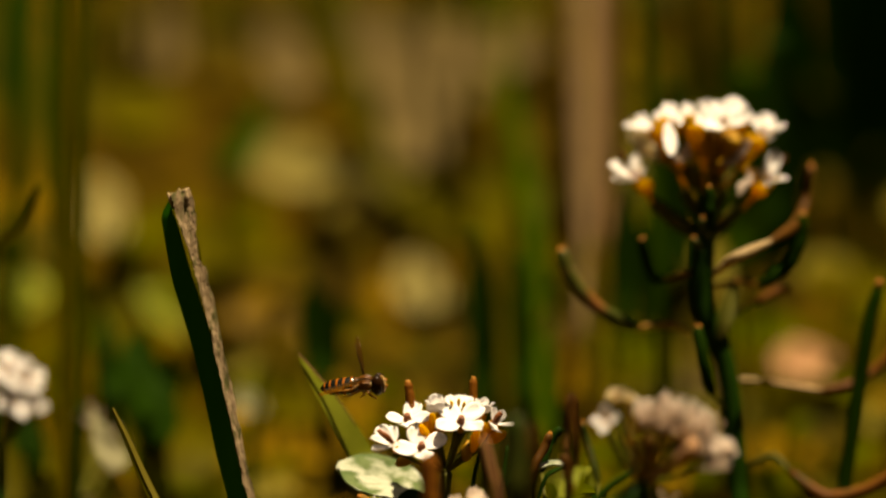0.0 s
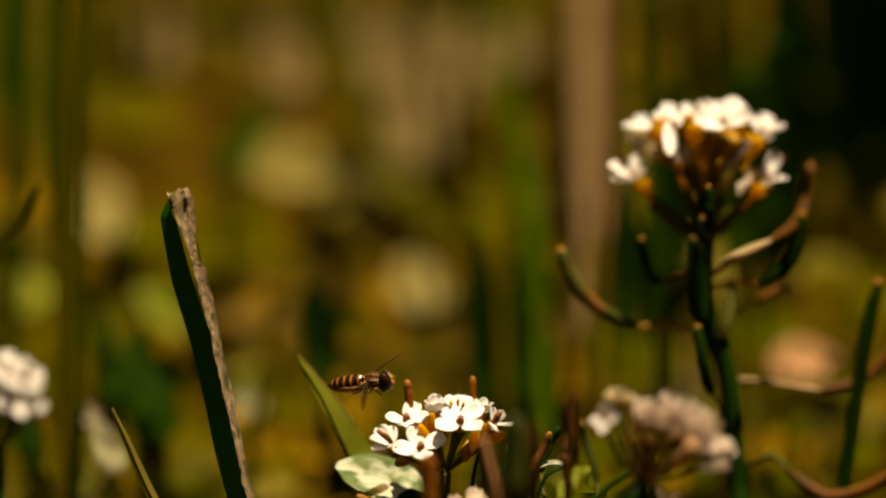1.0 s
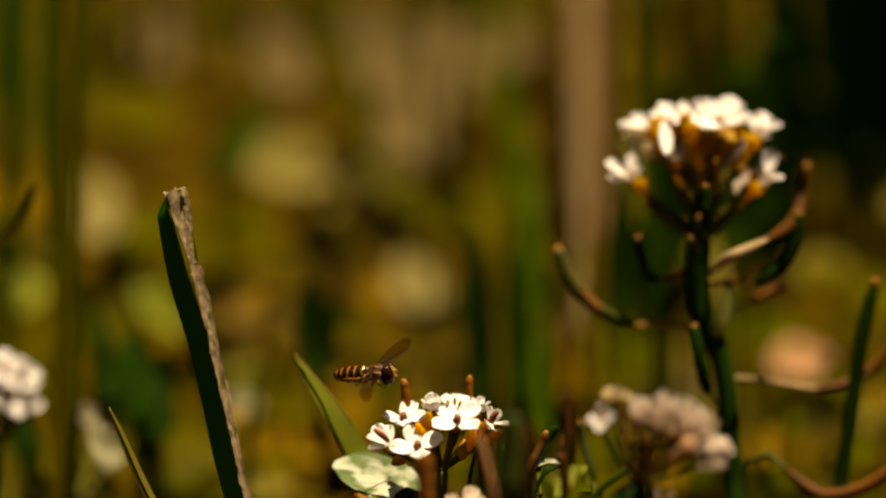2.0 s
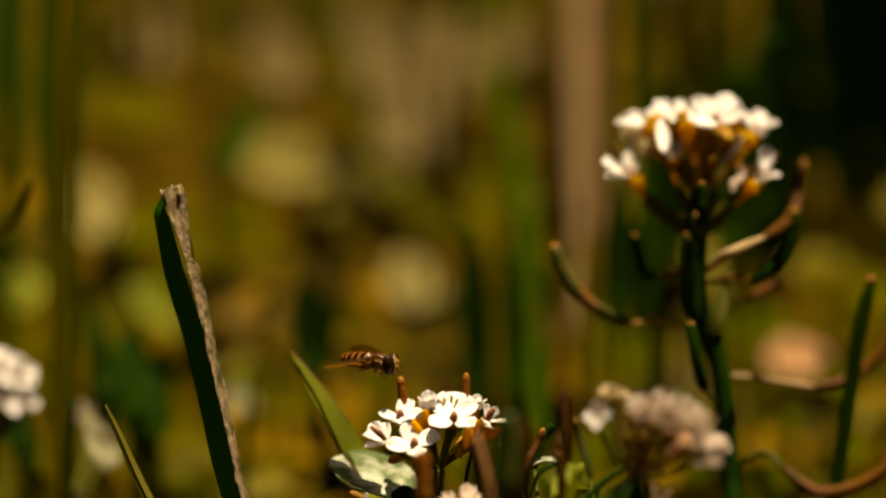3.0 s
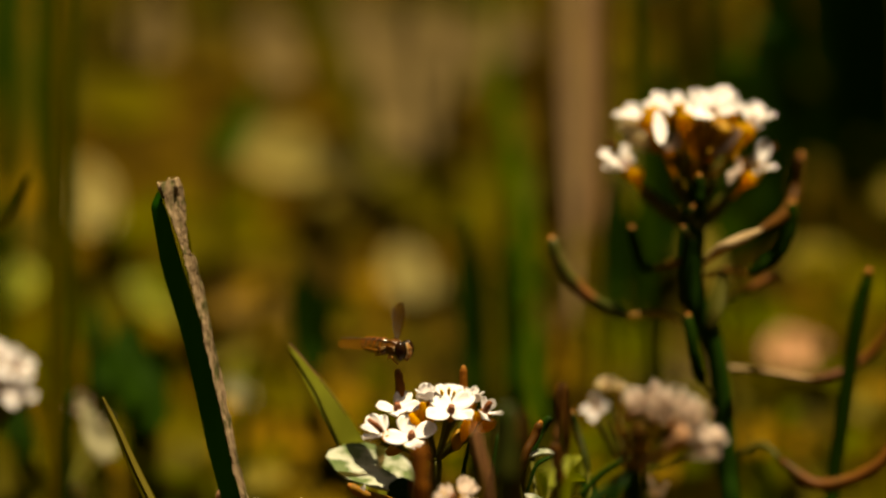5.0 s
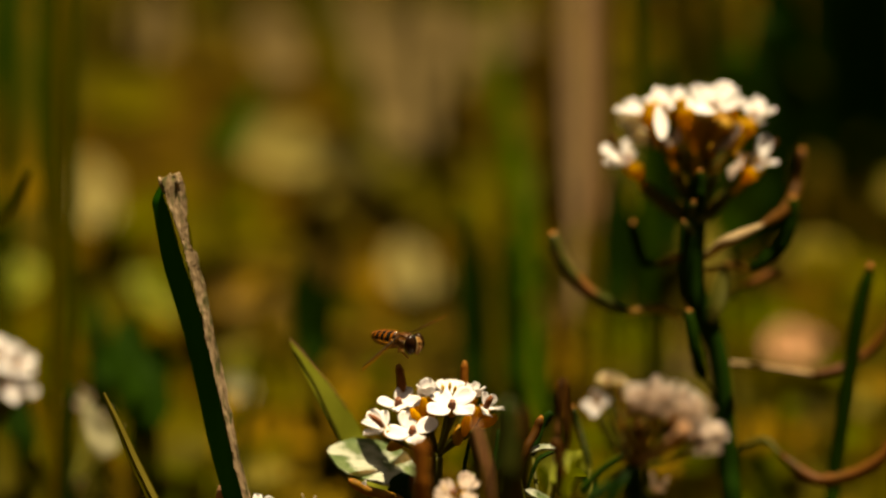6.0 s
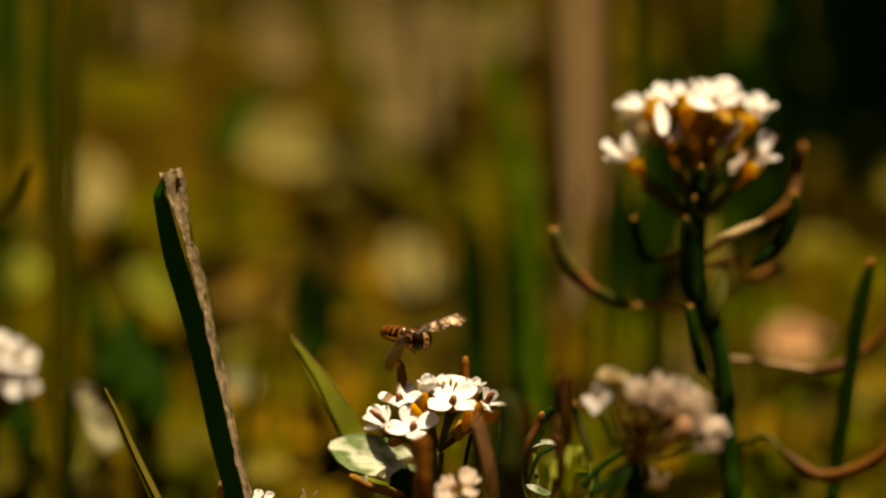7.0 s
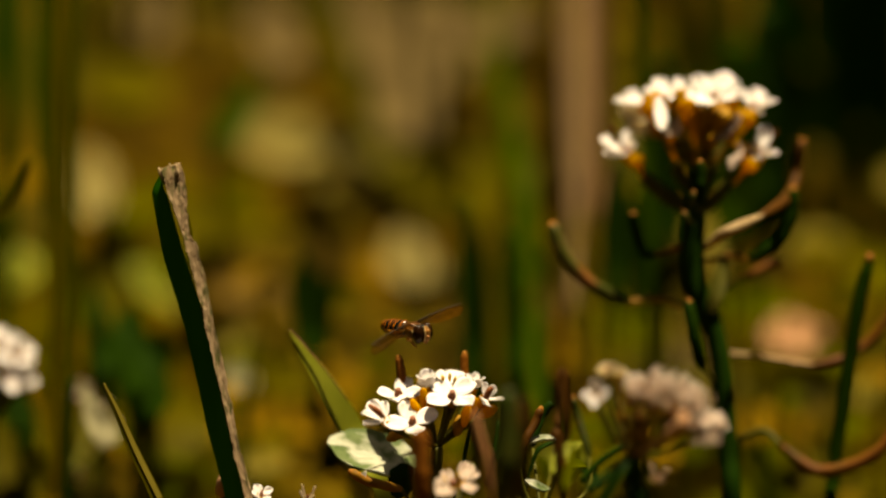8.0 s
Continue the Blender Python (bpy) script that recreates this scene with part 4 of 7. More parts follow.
# ---- white flowers by the edge of the grass ----
edge_plant = thing("flowering_plant", (-48, -30, 0), "white crucifer flowers beside tall grass", "plant")
E1 = (-48.5, -44.7, 75.1)
stem(edge_plant, [E1, (-48.6, -45.8, 70.3), (-48.8, -47.6, 63.2)], [0.6, 0.7, 0.8])
flower(edge_plant, (-45.9, -43.2, 81.0), (0.3, -0.5, 0.8), 15, 5.0, E1, 20, TATTERED)
flower(edge_plant, (-47.8, -42.0, 81.5), (-0.2, -0.3, 0.9), 40, 5.2, E1, 25, TATTERED)
flower(edge_plant, (-46.8, -44.7, 79.0), (0.0, -0.6, 0.75), 30, 4.8, E1, 25, TATTERED)
flower(edge_plant, (-49.6, -41.6, 79.2), (-0.4, -0.4, 0.8), 10, 5.0, E1, 25, TATTERED)
flower(edge_plant, (-45.5, -43.9, 78.1), (0.4, -0.5, 0.7), 50, 3.8, E1, 35, TATTERED)

side_shoot = thing("flowering_plant", (-56, 58, 0), "withered pale flower spike among upright grass", "plant")
flower(side_shoot, (-52.1, 38.9, 38.3), (0.1, -0.6, 0.7), 30, 3.0, (-53.3, 35.6, 33.4), 50, FADED)
for c, f, z in (((-53.6, 59.0, 44.4), (-0.3, -0.5, 0.8), 4.2), ((-51.8, 58.3, 41.7), (0.2, -0.6, 0.7), 4.6), ((-50.1, 56.7, 39.3), (0.4, -0.5, 0.7), 4.4)):
    flower(side_shoot, c, f, 20, z, (-52.9, 37.2, 39.6), 55, FADED)
leaf(side_shoot, [(-51.1, 40.2, 51.8), (-49.6, 38.5, 49.0), (-48.0, 36.9, 46.4), (-46.8, 35.4, 44.3)], 4.0, (0.2, -0.8, 0.6), M_GREYLEAF, fold=0.2, wave=0.12, shape=(0.2, 0.55, 0.9, 1.0, 0.5))
bm = bmesh.new()
tube(bm, [(-52.5, 40.5, 52.9), (-53.1, 38.2, 43.5), (-54.1, 32.3, 20.2)], [0.5, 0.6, 0.7], 6, 5)
part("stem", bm, M_STEM, side_shoot)

# ---- the broken stalk, the blade under the fly and the near grass ----
def broken_stalk():
    st = thing("broken_stalk", (-20, 2, 0), "broken flat green stalk with a weathered beige edge", "stalk")
    bm = bmesh.new()
    ribbon(bm, [(-34.8, 2.8, 91.0), (-35.1, 2.6, 89.9), (-35.2, 2.3, 88.8), (-34.9, 2.0, 87.7), (-34.1, 1.2, 84.3), (-33.2, 0.4, 80.7), (-31.0, -1.3, 73.9), (-29.4, -2.9, 67.2), (-27.9, -4.5, 60.4), (-26.5, -5.8, 54.9), (-23.1, -8.9, 42.3)],
           [0.2, 0.88, 1.69, 2.02, 2.43, 2.76, 2.9, 2.76, 2.76, 2.56, 2.56], (-0.35, -0.93, 0.0), 0.08, 0.35, 6, 6)
    part("stalk", bm, M_STALKFACE, st)
    bm = bmesh.new()
    ribbon(bm, [(-33.7, 2.4, 92.1), (-33.4, 2.1, 91.1), (-33.0, 1.8, 89.5), (-32.5, 1.2, 87.2), (-32.1, 0.7, 85.1), (-31.7, 0.3, 83.6), (-31.0, -0.1, 82.0), (-30.6, -0.4, 80.4), (-29.8, -1.1, 77.5), (-29.1, -2.0, 74.1), (-28.1, -3.0, 69.6), (-27.0, -4.2, 64.7), (-25.9, -5.4, 59.9), (-24.8, -6.5, 55.1), (-21.3, -9.5, 42.9)],
           [2.22, 2.49, 2.43, 1.82, 1.15, 0.81, 1.48, 1.42, 1.35, 1.15, 1.08, 1.01, 0.94, 0.94, 0.94], (0.25, -0.93, 0.25), 0.10, 0.4, 10, 8)
    for v in bm.verts:
        v.co += Vector((0.16, 0.05, 0.1)) * noise.noise(v.co * 0.5) + Vector((0.07, 0.10, 0.10)) * noise.noise(v.co * 2.6) + Vector((0.07, 0.05, 0.06)) * noise.noise(v.co * 4.3)
    part("stalk_edge", bm, M_FIBRE, st, "split weathered beige fibre edge")
    bm = bmesh.new()
    ribbon(bm, [(-32.4, 1.8, 87.4), (-31.9, 1.4, 85.7), (-31.5, 0.9, 84.0), (-31.2, 0.6, 82.4)],
           [0.5, 1.0, 0.9, 0.4], (0.4, -0.9, 0.2), 0.10, 0.3, 6, 4)
    part("fibre_strip", bm, M_OLIVE, st, "olive inner fibre")
    for x, y, z, lean in ((-34.8, 2.1, 91.6, -0.3), (-33.8, 2.3, 92.1, 0.1), (-32.9, 2.2, 91.9, 0.0)):
        p = Vector((x, y, z))
        bm = bmesh.new()
        tube(bm, [p + Vector((lean * -2, 0, -1.6)), p + Vector((0, -0.1, -0.6)), p + Vector((lean, 0, 0.35))], [0.42, 0.36, 0.10], 6, 3, 0.5)
        part("torn_fibre", bm, M_FIBRE, st)


broken_stalk()


def grass_blade(base, pts, widths, facing, mat, label, fold=0.35, group="", thick=0.2, rib=True):
    g = thing("grass_blade", base, label, "grass", group)
    bm = bmesh.new()
    foot = Vector((base[0], base[1], bank(base[1]) - 6))
    ribbon(bm, list(pts) + [Vector(pts[-1]).lerp(foot, 0.5), foot], list(widths) + [widths[-1], widths[-1]], facing, fold, thick, 7, 4)
    blade = part("blade", bm, mat, g)
    if rib:
        f = Vector(facing).normalized()
        bm = bmesh.new()
        tube(bm, [Vector(p) - f * thick * 0.3 for p in pts], [max(0.04, w * 0.05) for w in widths], 5, 5)
        part("midrib", bm, mat, blade)
    return g


g = grass_blade((-2, 10, 0), [(-19.4, 6.6, 69.8), (-18.9, 6.4, 68.7), (-17.9, 6.0, 67.3), (-15.6, 5.3, 64.1), (-13.5, 4.9, 60.6), (-11.5, 4.6, 56.9), (-9.4, 3.7, 53.4), (-6.7, 2.4, 47.9)], [0.25, 0.7, 1.3, 2.4, 3.1, 3.4, 3.6, 3.4],
                (0.25, -0.80, 0.55), M_BLADE, "green pointed leaf blade with a russet edge", 0.0, thick=0.09, rib=False)
bm = bmesh.new()
ribbon(bm, [(-19.4, 6.3, 69.9), (-18.3, 6.0, 68.8), (-17.0, 5.5, 67.4), (-14.4, 4.7, 64.4), (-12.0, 4.3, 60.9)], [0.16, 0.20, 0.15, 0.11, 0.08], (0.25, -0.80, 0.55), 0.05, 0.22, 7, 2)
part("blade_edge", bm, M_EDGE, g, "russet rolled leaf edge")
g = grass_blade((-38, 2, 0), [(-41.9, -4.7, 65.9), (-40.1, -5.6, 62.2), (-38.0, -6.8, 57.5), (-35.2, -8.2, 51.7), (-33.1, -9.9, 44.9)], [0.2, 0.95, 1.35, 1.7, 1.8],
            (0.5, -0.8, 0.3), M_GRASS, "thin dark olive grass blade with its sunlit edge painted tan", 0.3)
# Extra ribbon in a paler colour paints sunlight on the blade's right side.
bm = bmesh.new()
ribbon(bm, [(-41.9, -4.7, 66.1), (-39.9, -5.7, 62.3), (-37.7, -6.9, 57.6), (-34.7, -8.3, 51.7)], [0.18, 0.55, 0.75, 0.8], (0.5, -0.6, 0.6), 0.1, 0.2, 8, 2)
part("blade_edge", bm, M_DRYGREEN, g, "strip painted tan as the sunlit edge")
for x0, x1, x2, x3, d, w, mt, lab in ((50, 58, 82, 100, 368, 1.5, M_GREENBLADE, "dark green upright grass blade"), (76, 80, 96, 108, 372, 1.9, M_GREENBLADE, "dark green upright grass blade"),
                                  (100, 98, 102, 112, 380, 1.0, M_OLIVE, "olive upright grass blade"), (110, 108, 106, 102, 386, 1.5, M_GRASS, "olive green upright grass blade"),
                                  (60, 66, 92, 112, 400, 1.8, M_GREENBLADE, "dark green upright grass blade"), (12, 8, 0, -10, 425, 3.0, M_GREENBLADE, "dark green upright grass blade"),
                                  (70, 72, 78, 84, 354, 0.5, M_OLIVE, "thin olive upright grass blade"), (84, 85, 90, 95, 356, 0.6, M_GOLD, "brown dry upright grass blade"),
                                  (96, 96, 101, 104, 353, 0.45, M_OLIVE, "thin olive upright grass blade"), (110, 108, 110, 113, 357, 0.6, M_GREENBLADE, "dark green upright grass blade"),
                                  (118, 118, 119, 124, 355, 0.45, M_OLIVE, "thin olive upright grass blade"), (124, 122, 122, 126, 362, 0.8, M_BLACKGREEN, "dark green upright grass blade")):
    d = d + 22
    k = d / 4562
    y = -310 + d * 0.970
    z = [160 - d * 0.242 + (441 - v) * k * 0.97 for v in (-140, 200, 500, 880)]
    X = [(v - 784) * k for v in (x0, x1, x2, x3)]
    grass_blade((X[3] + 1, y - 2, 0), [(X[0], y + 26, z[0]), (X[1], y + 14, z[1]), (X[2], y + 4, z[2]), (X[3], y - 8, z[3])], [w * 0.7, w, w, w], (0.3, -0.9, 0.1), mt, lab, group="upright grass")
grass_blade((-64, 30, 0), [(-57.5, 42.2, 84.5), (-60.3, 40.7, 78.3), (-65.0, 38.8, 70.7)], [0.8, 1.4, 1.8], (0.3, -0.9, 0.3), M_OLIVE, "leaning dark olive grass blade", group="upright grass")
grass_blade((16, 170, 0), [(7.1, 250.4, 94.9), (10.4, 209.4, 74.0), (13.8, 170.2, 60.9), (15.1, 139.0, 50.8), (15.3, 108.5, 39.6), (15.4, 90.7, 29.8)], [2.0, 2.8, 3.4, 3.4, 3.0, 2.6], (0.2, -0.8, 0.5), M_MIDGREEN, "broad green grass blade", group="background grass")
grass_blade((8, 160, 0), [(9.7, 230.4, 97.3), (9.7, 182.7, 70.0), (9.4, 136.9, 50.8), (9.2, 92.0, 35.2)], [1.6, 1.9, 1.9, 1.6], (-0.2, -0.8, 0.5), M_GRASS, "olive green grass blade", group="background grass")
# Near-black blades: the shade between the grasses is in their colour.
grass_blade((12, 92, 0), [(10.3, 76.6, 65.5), (10.6, 74.9, 58.7), (10.9, 72.8, 50.3), (11.3, 70.3, 40.1)], [1.5, 2.8, 3.0, 3.0], (0.3, -0.95, 0.0), M_BLACKGREEN, "grass blade coloured near-black for shade", group="background grass")
grass_blade((5, 95, 0), [(3.6, 81.7, 69.3), (4.0, 79.2, 59.0), (4.6, 76.7, 48.7), (4.7, 73.5, 35.4)], [1.6, 3.4, 3.8, 2.4], (0.3, -0.95, 0.0), M_BLACKGREEN, "grass blade coloured near-black for shade", group="background grass")
grass_blade((-20, 120, 0), [(-22.8, 97.3, 57.6), (-22.3, 95.9, 51.8), (-21.4, 94.2, 45.1), (-20.6, 92.2, 37.0)], [0.6, 5.6, 6.0, 1.8], (0.3, -0.95, 0.0), M_BLACKGREEN, "grass blade coloured near-black for shade", group="background grass")
grass_blade((-16, 124, 0), [(-18.9, 102.0, 51.6), (-19.8, 101.1, 48.0), (-20.4, 99.8, 42.5), (-20.7, 97.9, 35.3)], [1.0, 5.0, 5.0, 2.4], (-0.3, -0.95, 0.0), M_BLACKGREEN, "grass blade coloured near-black for shade", group="background grass")
grass_blade((-58, 110, 0), [(-54.6, 84.8, 48.7), (-54.8, 83.7, 44.3), (-54.5, 82.6, 40.0), (-53.7, 80.9, 33.0)], [0.8, 3.6, 4.0, 1.5], (0.3, -0.95, 0.0), M_BLACKGREEN, "grass blade coloured near-black for shade", group="background grass")
grass_blade((-50, 112, 0), [(-45.0, 86.5, 47.3), (-46.2, 85.4, 42.9), (-47.1, 84.3, 38.5), (-48.2, 82.6, 31.5)], [0.8, 6.0, 6.0, 2.0], (0.3, -0.95, 0.0), M_BLACKGREEN, "grass blade coloured near-black for shade", group="background grass")
grass_blade((26, 180, 0), [(33.4, 311.0, 87.9), (29.4, 233.6, 66.8), (26.3, 174.5, 57.2), (23.7, 132.5, 53.9), (21.1, 90.1, 49.1)], [5.8, 5.2, 3.8, 1.8, 0.8], (-0.1, -0.75, 0.65), M_STRAW, "broad dry beige straw blade", group="dry straw")
grass_blade((30, 170, 0), [(38.7, 291.0, 90.3), (34.2, 213.8, 70.2), (30.5, 160.6, 63.4), (27.6, 117.9, 57.4)], [3.4, 3.4, 2.6, 1.0], (0.2, -0.8, 0.5), M_GRASS, "thin olive grass blade", group="background grass")
# Two more blades coloured dark for the gap behind the straw.
grass_blade((29, 96, 0), [(27.5, 89.1, 74.4), (27.4, 87.2, 66.6), (27.2, 85.3, 58.8), (27.0, 82.0, 45.8)], [1.5, 5.0, 4.0, 0.6], (0.3, -0.95, 0.0), M_BLACKGREEN, "grass blade coloured near-black for shade", group="background grass")
grass_blade((34, 98, 0), [(32.2, 92.2, 70.1), (31.8, 90.7, 63.9), (31.2, 88.7, 56.0), (30.9, 85.9, 44.6)], [1.2, 4.0, 3.0, 0.6], (-0.3, -0.95, 0.0), M_BLACKGREEN, "grass blade coloured near-black for shade", group="background grass")
grass_blade((22, 160, 0), [(17.9, 140.7, 107.7), (18.1, 133.6, 79.0), (18.5, 128.1, 57.0), (18.7, 125.5, 46.4)], [1.6, 2.2, 2.0, 0.4], (-0.4, -0.9, 0.2), M_GOLD, "brown dry grass blade", group="background grass")
grass_blade((29, 168, 0), [(27.0, 130.7, 108.9), (27.2, 124.9, 85.5), (27.0, 120.2, 66.7), (26.8, 116.7, 52.7)], [2.4, 2.8, 2.4, 0.6], (0.1, -0.8, 0.3), M_EDGE, "dark brown dry grass blade", group="background grass")
grass_blade((32, 90, 0), [(29.6, 82.6, 114.4), (30.2, 78.3, 96.9), (30.8, 74.3, 81.1), (31.9, 67.1, 51.9)], [1.6, 1.9, 1.9, 1.9], (0.3, -0.9, 0.1), M_GREENBLADE, "dark thin grass blade", group="background grass")
grass_blade((-6, 215, 20), [(-32.1, 290.0, 86.4), (-24.9, 254.6, 68.3), (-17.2, 225.5, 54.9), (-9.0, 197.2, 44.8)], [4.0, 7.0, 6.5, 4.0], (0.4, -0.9, 0.2), M_GRASS, "dark leaning grass blade", group="background grass")
# Shaded spots of the bank, given as dark-coloured blades.
grass_blade((-92, 160, 0), [(-83.4, 191.0, 105.8), (-81.9, 176.7, 89.2), (-81.1, 163.8, 78.3), (-80.2, 151.5, 70.0)], [4, 6, 5, 1], (0.3, -0.95, 0.0), M_BLACKGREEN, "grass blade coloured dark green for shade", group="background grass")
grass_blade((-100, 165, 0), [(-91.8, 201.0, 104.8), (-88.8, 186.6, 87.7), (-86.4, 173.6, 76.6), (-85.1, 161.5, 69.1)], [4, 6, 5, 1], (0.1, -0.95, 0.0), M_GRASS, "grass blade toned dark for shade", group="background grass")
grass_blade((-44, 190, 0), [(-37.6, 202.4, 67.1), (-40.6, 195.8, 61.4), (-43.0, 189.9, 58.0), (-44.3, 183.9, 54.7)], [2, 6, 6, 2], (0.1, -0.9, 0.2), M_GREENBLADE, "grass blade coloured dark green for shade", group="background grass")
# Clump at right: its shade is put into the blades' dark colours.
grass_blade((40, 130, 0), [(37.7, 124.5, 84.2), (37.9, 121.5, 72.0), (38.3, 118.8, 60.7), (38.7, 115.6, 47.6)], [2, 7, 8, 1.5], (0.1, -0.95, 0.0), M_BLACKGREEN, "grass blade coloured dark green for shade", group="dark grass clump")
grass_blade((52, 132, 0), [(50.0, 125.2, 87.0), (49.8, 122.0, 73.9), (49.5, 118.8, 60.7), (48.9, 116.6, 51.3)], [3, 8, 8.5, 1.5], (-0.1, -0.95, 0.0), M_GREENBLADE, "grass blade coloured dark green for shade", group="dark grass clump")
grass_blade((56, 140, 0), [(56.5, 136.5, 91.1), (56.5, 132.3, 73.8), (55.9, 129.8, 63.3), (55.1, 127.7, 54.6)], [4, 8, 7, 1.5], (-0.1, -0.95, 0.0), M_BLACKGREEN, "grass blade coloured dark green for shade", group="dark grass clump")
# Wide dark blades stand in for shaded holes low on the left.
grass_blade((-49, 82, 0), [(-50.8, 84.3, 50.7), (-49.8, 80.2, 46.6), (-49.0, 77.0, 42.4), (-48.6, 74.1, 38.9)], [0.8, 6.0, 6.0, 1.6], (0.3, -0.95, 0.0), M_BLACKGREEN, "grass blade coloured near-black for shade", group="background grass")
grass_blade((-44, 76, 0), [(-46.7, 78.2, 46.8), (-45.6, 74.2, 43.5), (-44.9, 71.3, 39.9), (-44.5, 68.5, 37.0)], [0.8, 5.5, 5.5, 1.6], (0.3, -0.95, 0.0), M_BLACKGREEN, "grass blade coloured near-black for shade", group="background grass")
grass_blade((-63, 67, 0), [(-65.7, 68.9, 42.8), (-64.5, 65.2, 40.1), (-63.7, 62.4, 37.3), (-63.2, 59.7, 34.9)], [0.8, 4.5, 4.5, 1.6], (0.3, -0.95, 0.0), M_BLACKGREEN, "grass blade coloured near-black for shade", group="background grass")
grass_blade((-54, 87, 0), [(-56.0, 90.0, 52.9), (-54.9, 85.7, 48.1), (-54.1, 82.4, 43.2), (-53.6, 79.3, 39.1)], [0.8, 3.5, 3.5, 1.6], (0.3, -0.95, 0.0), M_BLACKGREEN, "grass blade coloured near-black for shade", group="background grass")
grass_blade((-52, 120, 0), [(-50.9, 106.5, 45.0), (-51.5, 104.9, 38.6), (-52.1, 103.5, 32.6), (-52.4, 101.8, 25.7)], [2, 7, 7, 2], (0.2, -0.95, 0.0), M_GREENBLADE, "grass blade coloured near-black for shade", group="background grass")
# Blades in a darker green, toned for the shaded corner.
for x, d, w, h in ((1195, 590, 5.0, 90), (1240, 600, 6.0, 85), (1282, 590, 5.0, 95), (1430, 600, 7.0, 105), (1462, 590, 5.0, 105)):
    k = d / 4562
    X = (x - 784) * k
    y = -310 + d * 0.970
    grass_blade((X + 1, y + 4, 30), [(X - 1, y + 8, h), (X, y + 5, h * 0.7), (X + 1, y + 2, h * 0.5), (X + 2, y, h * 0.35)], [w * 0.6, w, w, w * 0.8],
                (0.2, -0.95, -0.05), M_GREENBLADE, "grass blade toned dark for shade", group="background grass")
# Dark blades set where deep shade lies; the shade is their colour.
grass_blade((86, 222, 0), [(84, 232, 125), (85, 226, 80), (86, 222, 45), (87, 219, 20)], [3, 4.5, 4.5, 4], (-0.3, -0.95, -0.05), M_BLACKGREEN, "grass blade coloured black-green for shade", group="dark grass clump")
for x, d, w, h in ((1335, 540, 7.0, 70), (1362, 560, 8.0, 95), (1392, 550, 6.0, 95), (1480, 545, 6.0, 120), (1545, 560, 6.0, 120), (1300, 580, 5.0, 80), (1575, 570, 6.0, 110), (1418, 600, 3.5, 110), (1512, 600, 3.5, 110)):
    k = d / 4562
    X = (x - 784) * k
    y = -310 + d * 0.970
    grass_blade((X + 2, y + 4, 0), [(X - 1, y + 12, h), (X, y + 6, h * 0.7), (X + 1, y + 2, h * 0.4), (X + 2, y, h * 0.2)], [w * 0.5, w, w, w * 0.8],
                (-0.3, -0.95, -0.05), M_SHADEBLADE, "broad grass blade coloured as deep shade", group="dark grass clump")


# ---- things lying on the ground behind ----
def fallen_leaf(centre, length, width, facing, spin, mat, label, group="fallen leaves"):
    g = thing("fallen_leaf", centre, label, "leaf", group)
    m = Matrix.Translation(Vector(centre)) @ frame_of(facing, spin)
    pts = [m @ Vector((length * (s - 0.5), 0, length * 0.10 * math.cos(3 * s))) for s in (0, 0.3, 0.65, 1)]
    f = m.to_3x3() @ Vector((0, 0, 1))
    leaf(g, pts, width, f, mat, "blade", 0.25, 0.4, (0.35, 0.9, 1.0, 0.9, 0.4), 0.10)
    return g


fallen_leaf((-31.9, 238.4, 45.6), 25, 17, (0.1, -0.6, 0.8), 5, M_PALEBEIGE, "pale beige fallen leaf on the bank")
fallen_leaf((-21.9, 233.8, 43.5), 13, 12, (0.3, -0.5, 0.8), 70, M_PALEBEIGE, "pale beige fallen leaf on the bank")
fallen_leaf((-6.1, 187.8, 31.8), 11, 15, (0.0, -0.6, 0.8), 15, M_YELLOW, "pale yellow-green fallen leaf")
fallen_leaf((-12.4, 189.4, 28.0), 10, 12, (0.2, -0.5, 0.8), 60, M_GOLD, "golden brown fallen leaf on the ground")
# This brown leaf darkens a spot where shade falls between things.
fallen_leaf((-22.6, 189.3, 29.8), 16, 11, (0.2, -0.5, 0.8), 10, M_LITTER, "brown fallen leaf on the ground")
fallen_leaf((-7.1, 180.2, 21.8), 15, 9, (0.0, -0.5, 0.8), 20, M_GOLD, "golden brown fallen leaf on the ground")
fallen_leaf((-72.8, 216.2, 40.5), 8.5, 19, (0.1, -0.6, 0.8), 0, M_YELLOW, "pale yellow-green fallen leaf")
fallen_leaf((-13.8, 286.9, 60.4), 22, 30, (0.1, -0.7, 0.7), 30, M_PINK, "large beige dry leaf on the ground")
fallen_leaf((-5.1, 275.4, 57.0), 20, 24, (0.0, -0.7, 0.7), 80, M_PINK, "large beige dry leaf on the ground")
fallen_leaf((-7.5, 260.5, 48.7), 22, 18, (0.0, -0.6, 0.8), 100, M_PINK, "large beige dry leaf on the ground")
fallen_leaf((4.1, 292.8, 62.1), 19.8, 33.0, (0.1, -0.6, 0.8), 80, M_PINK, "large beige dry leaf on the ground")
fallen_leaf((-39.7, 295.6, 58.9), 12, 26, (0.2, -0.6, 0.8), 0, M_PINK, "curled beige dry leaf on the ground")
fallen_leaf((-69.9, 307.6, 62.4), 10, 26, (0.0, -0.6, 0.8), 5, M_PINK, "curled beige dry leaf on the ground")
fallen_leaf((-38.7, 186.1, 27.1), 13, 8, (-0.2, -0.5, 0.8), 30, M_DRY, "dull beige fallen leaf on the ground")
fallen_leaf((-32.1, 173.3, 24.3), 13, 9, (0.2, -0.5, 0.8), -20, M_LITTER, "brown fallen leaf on the ground")
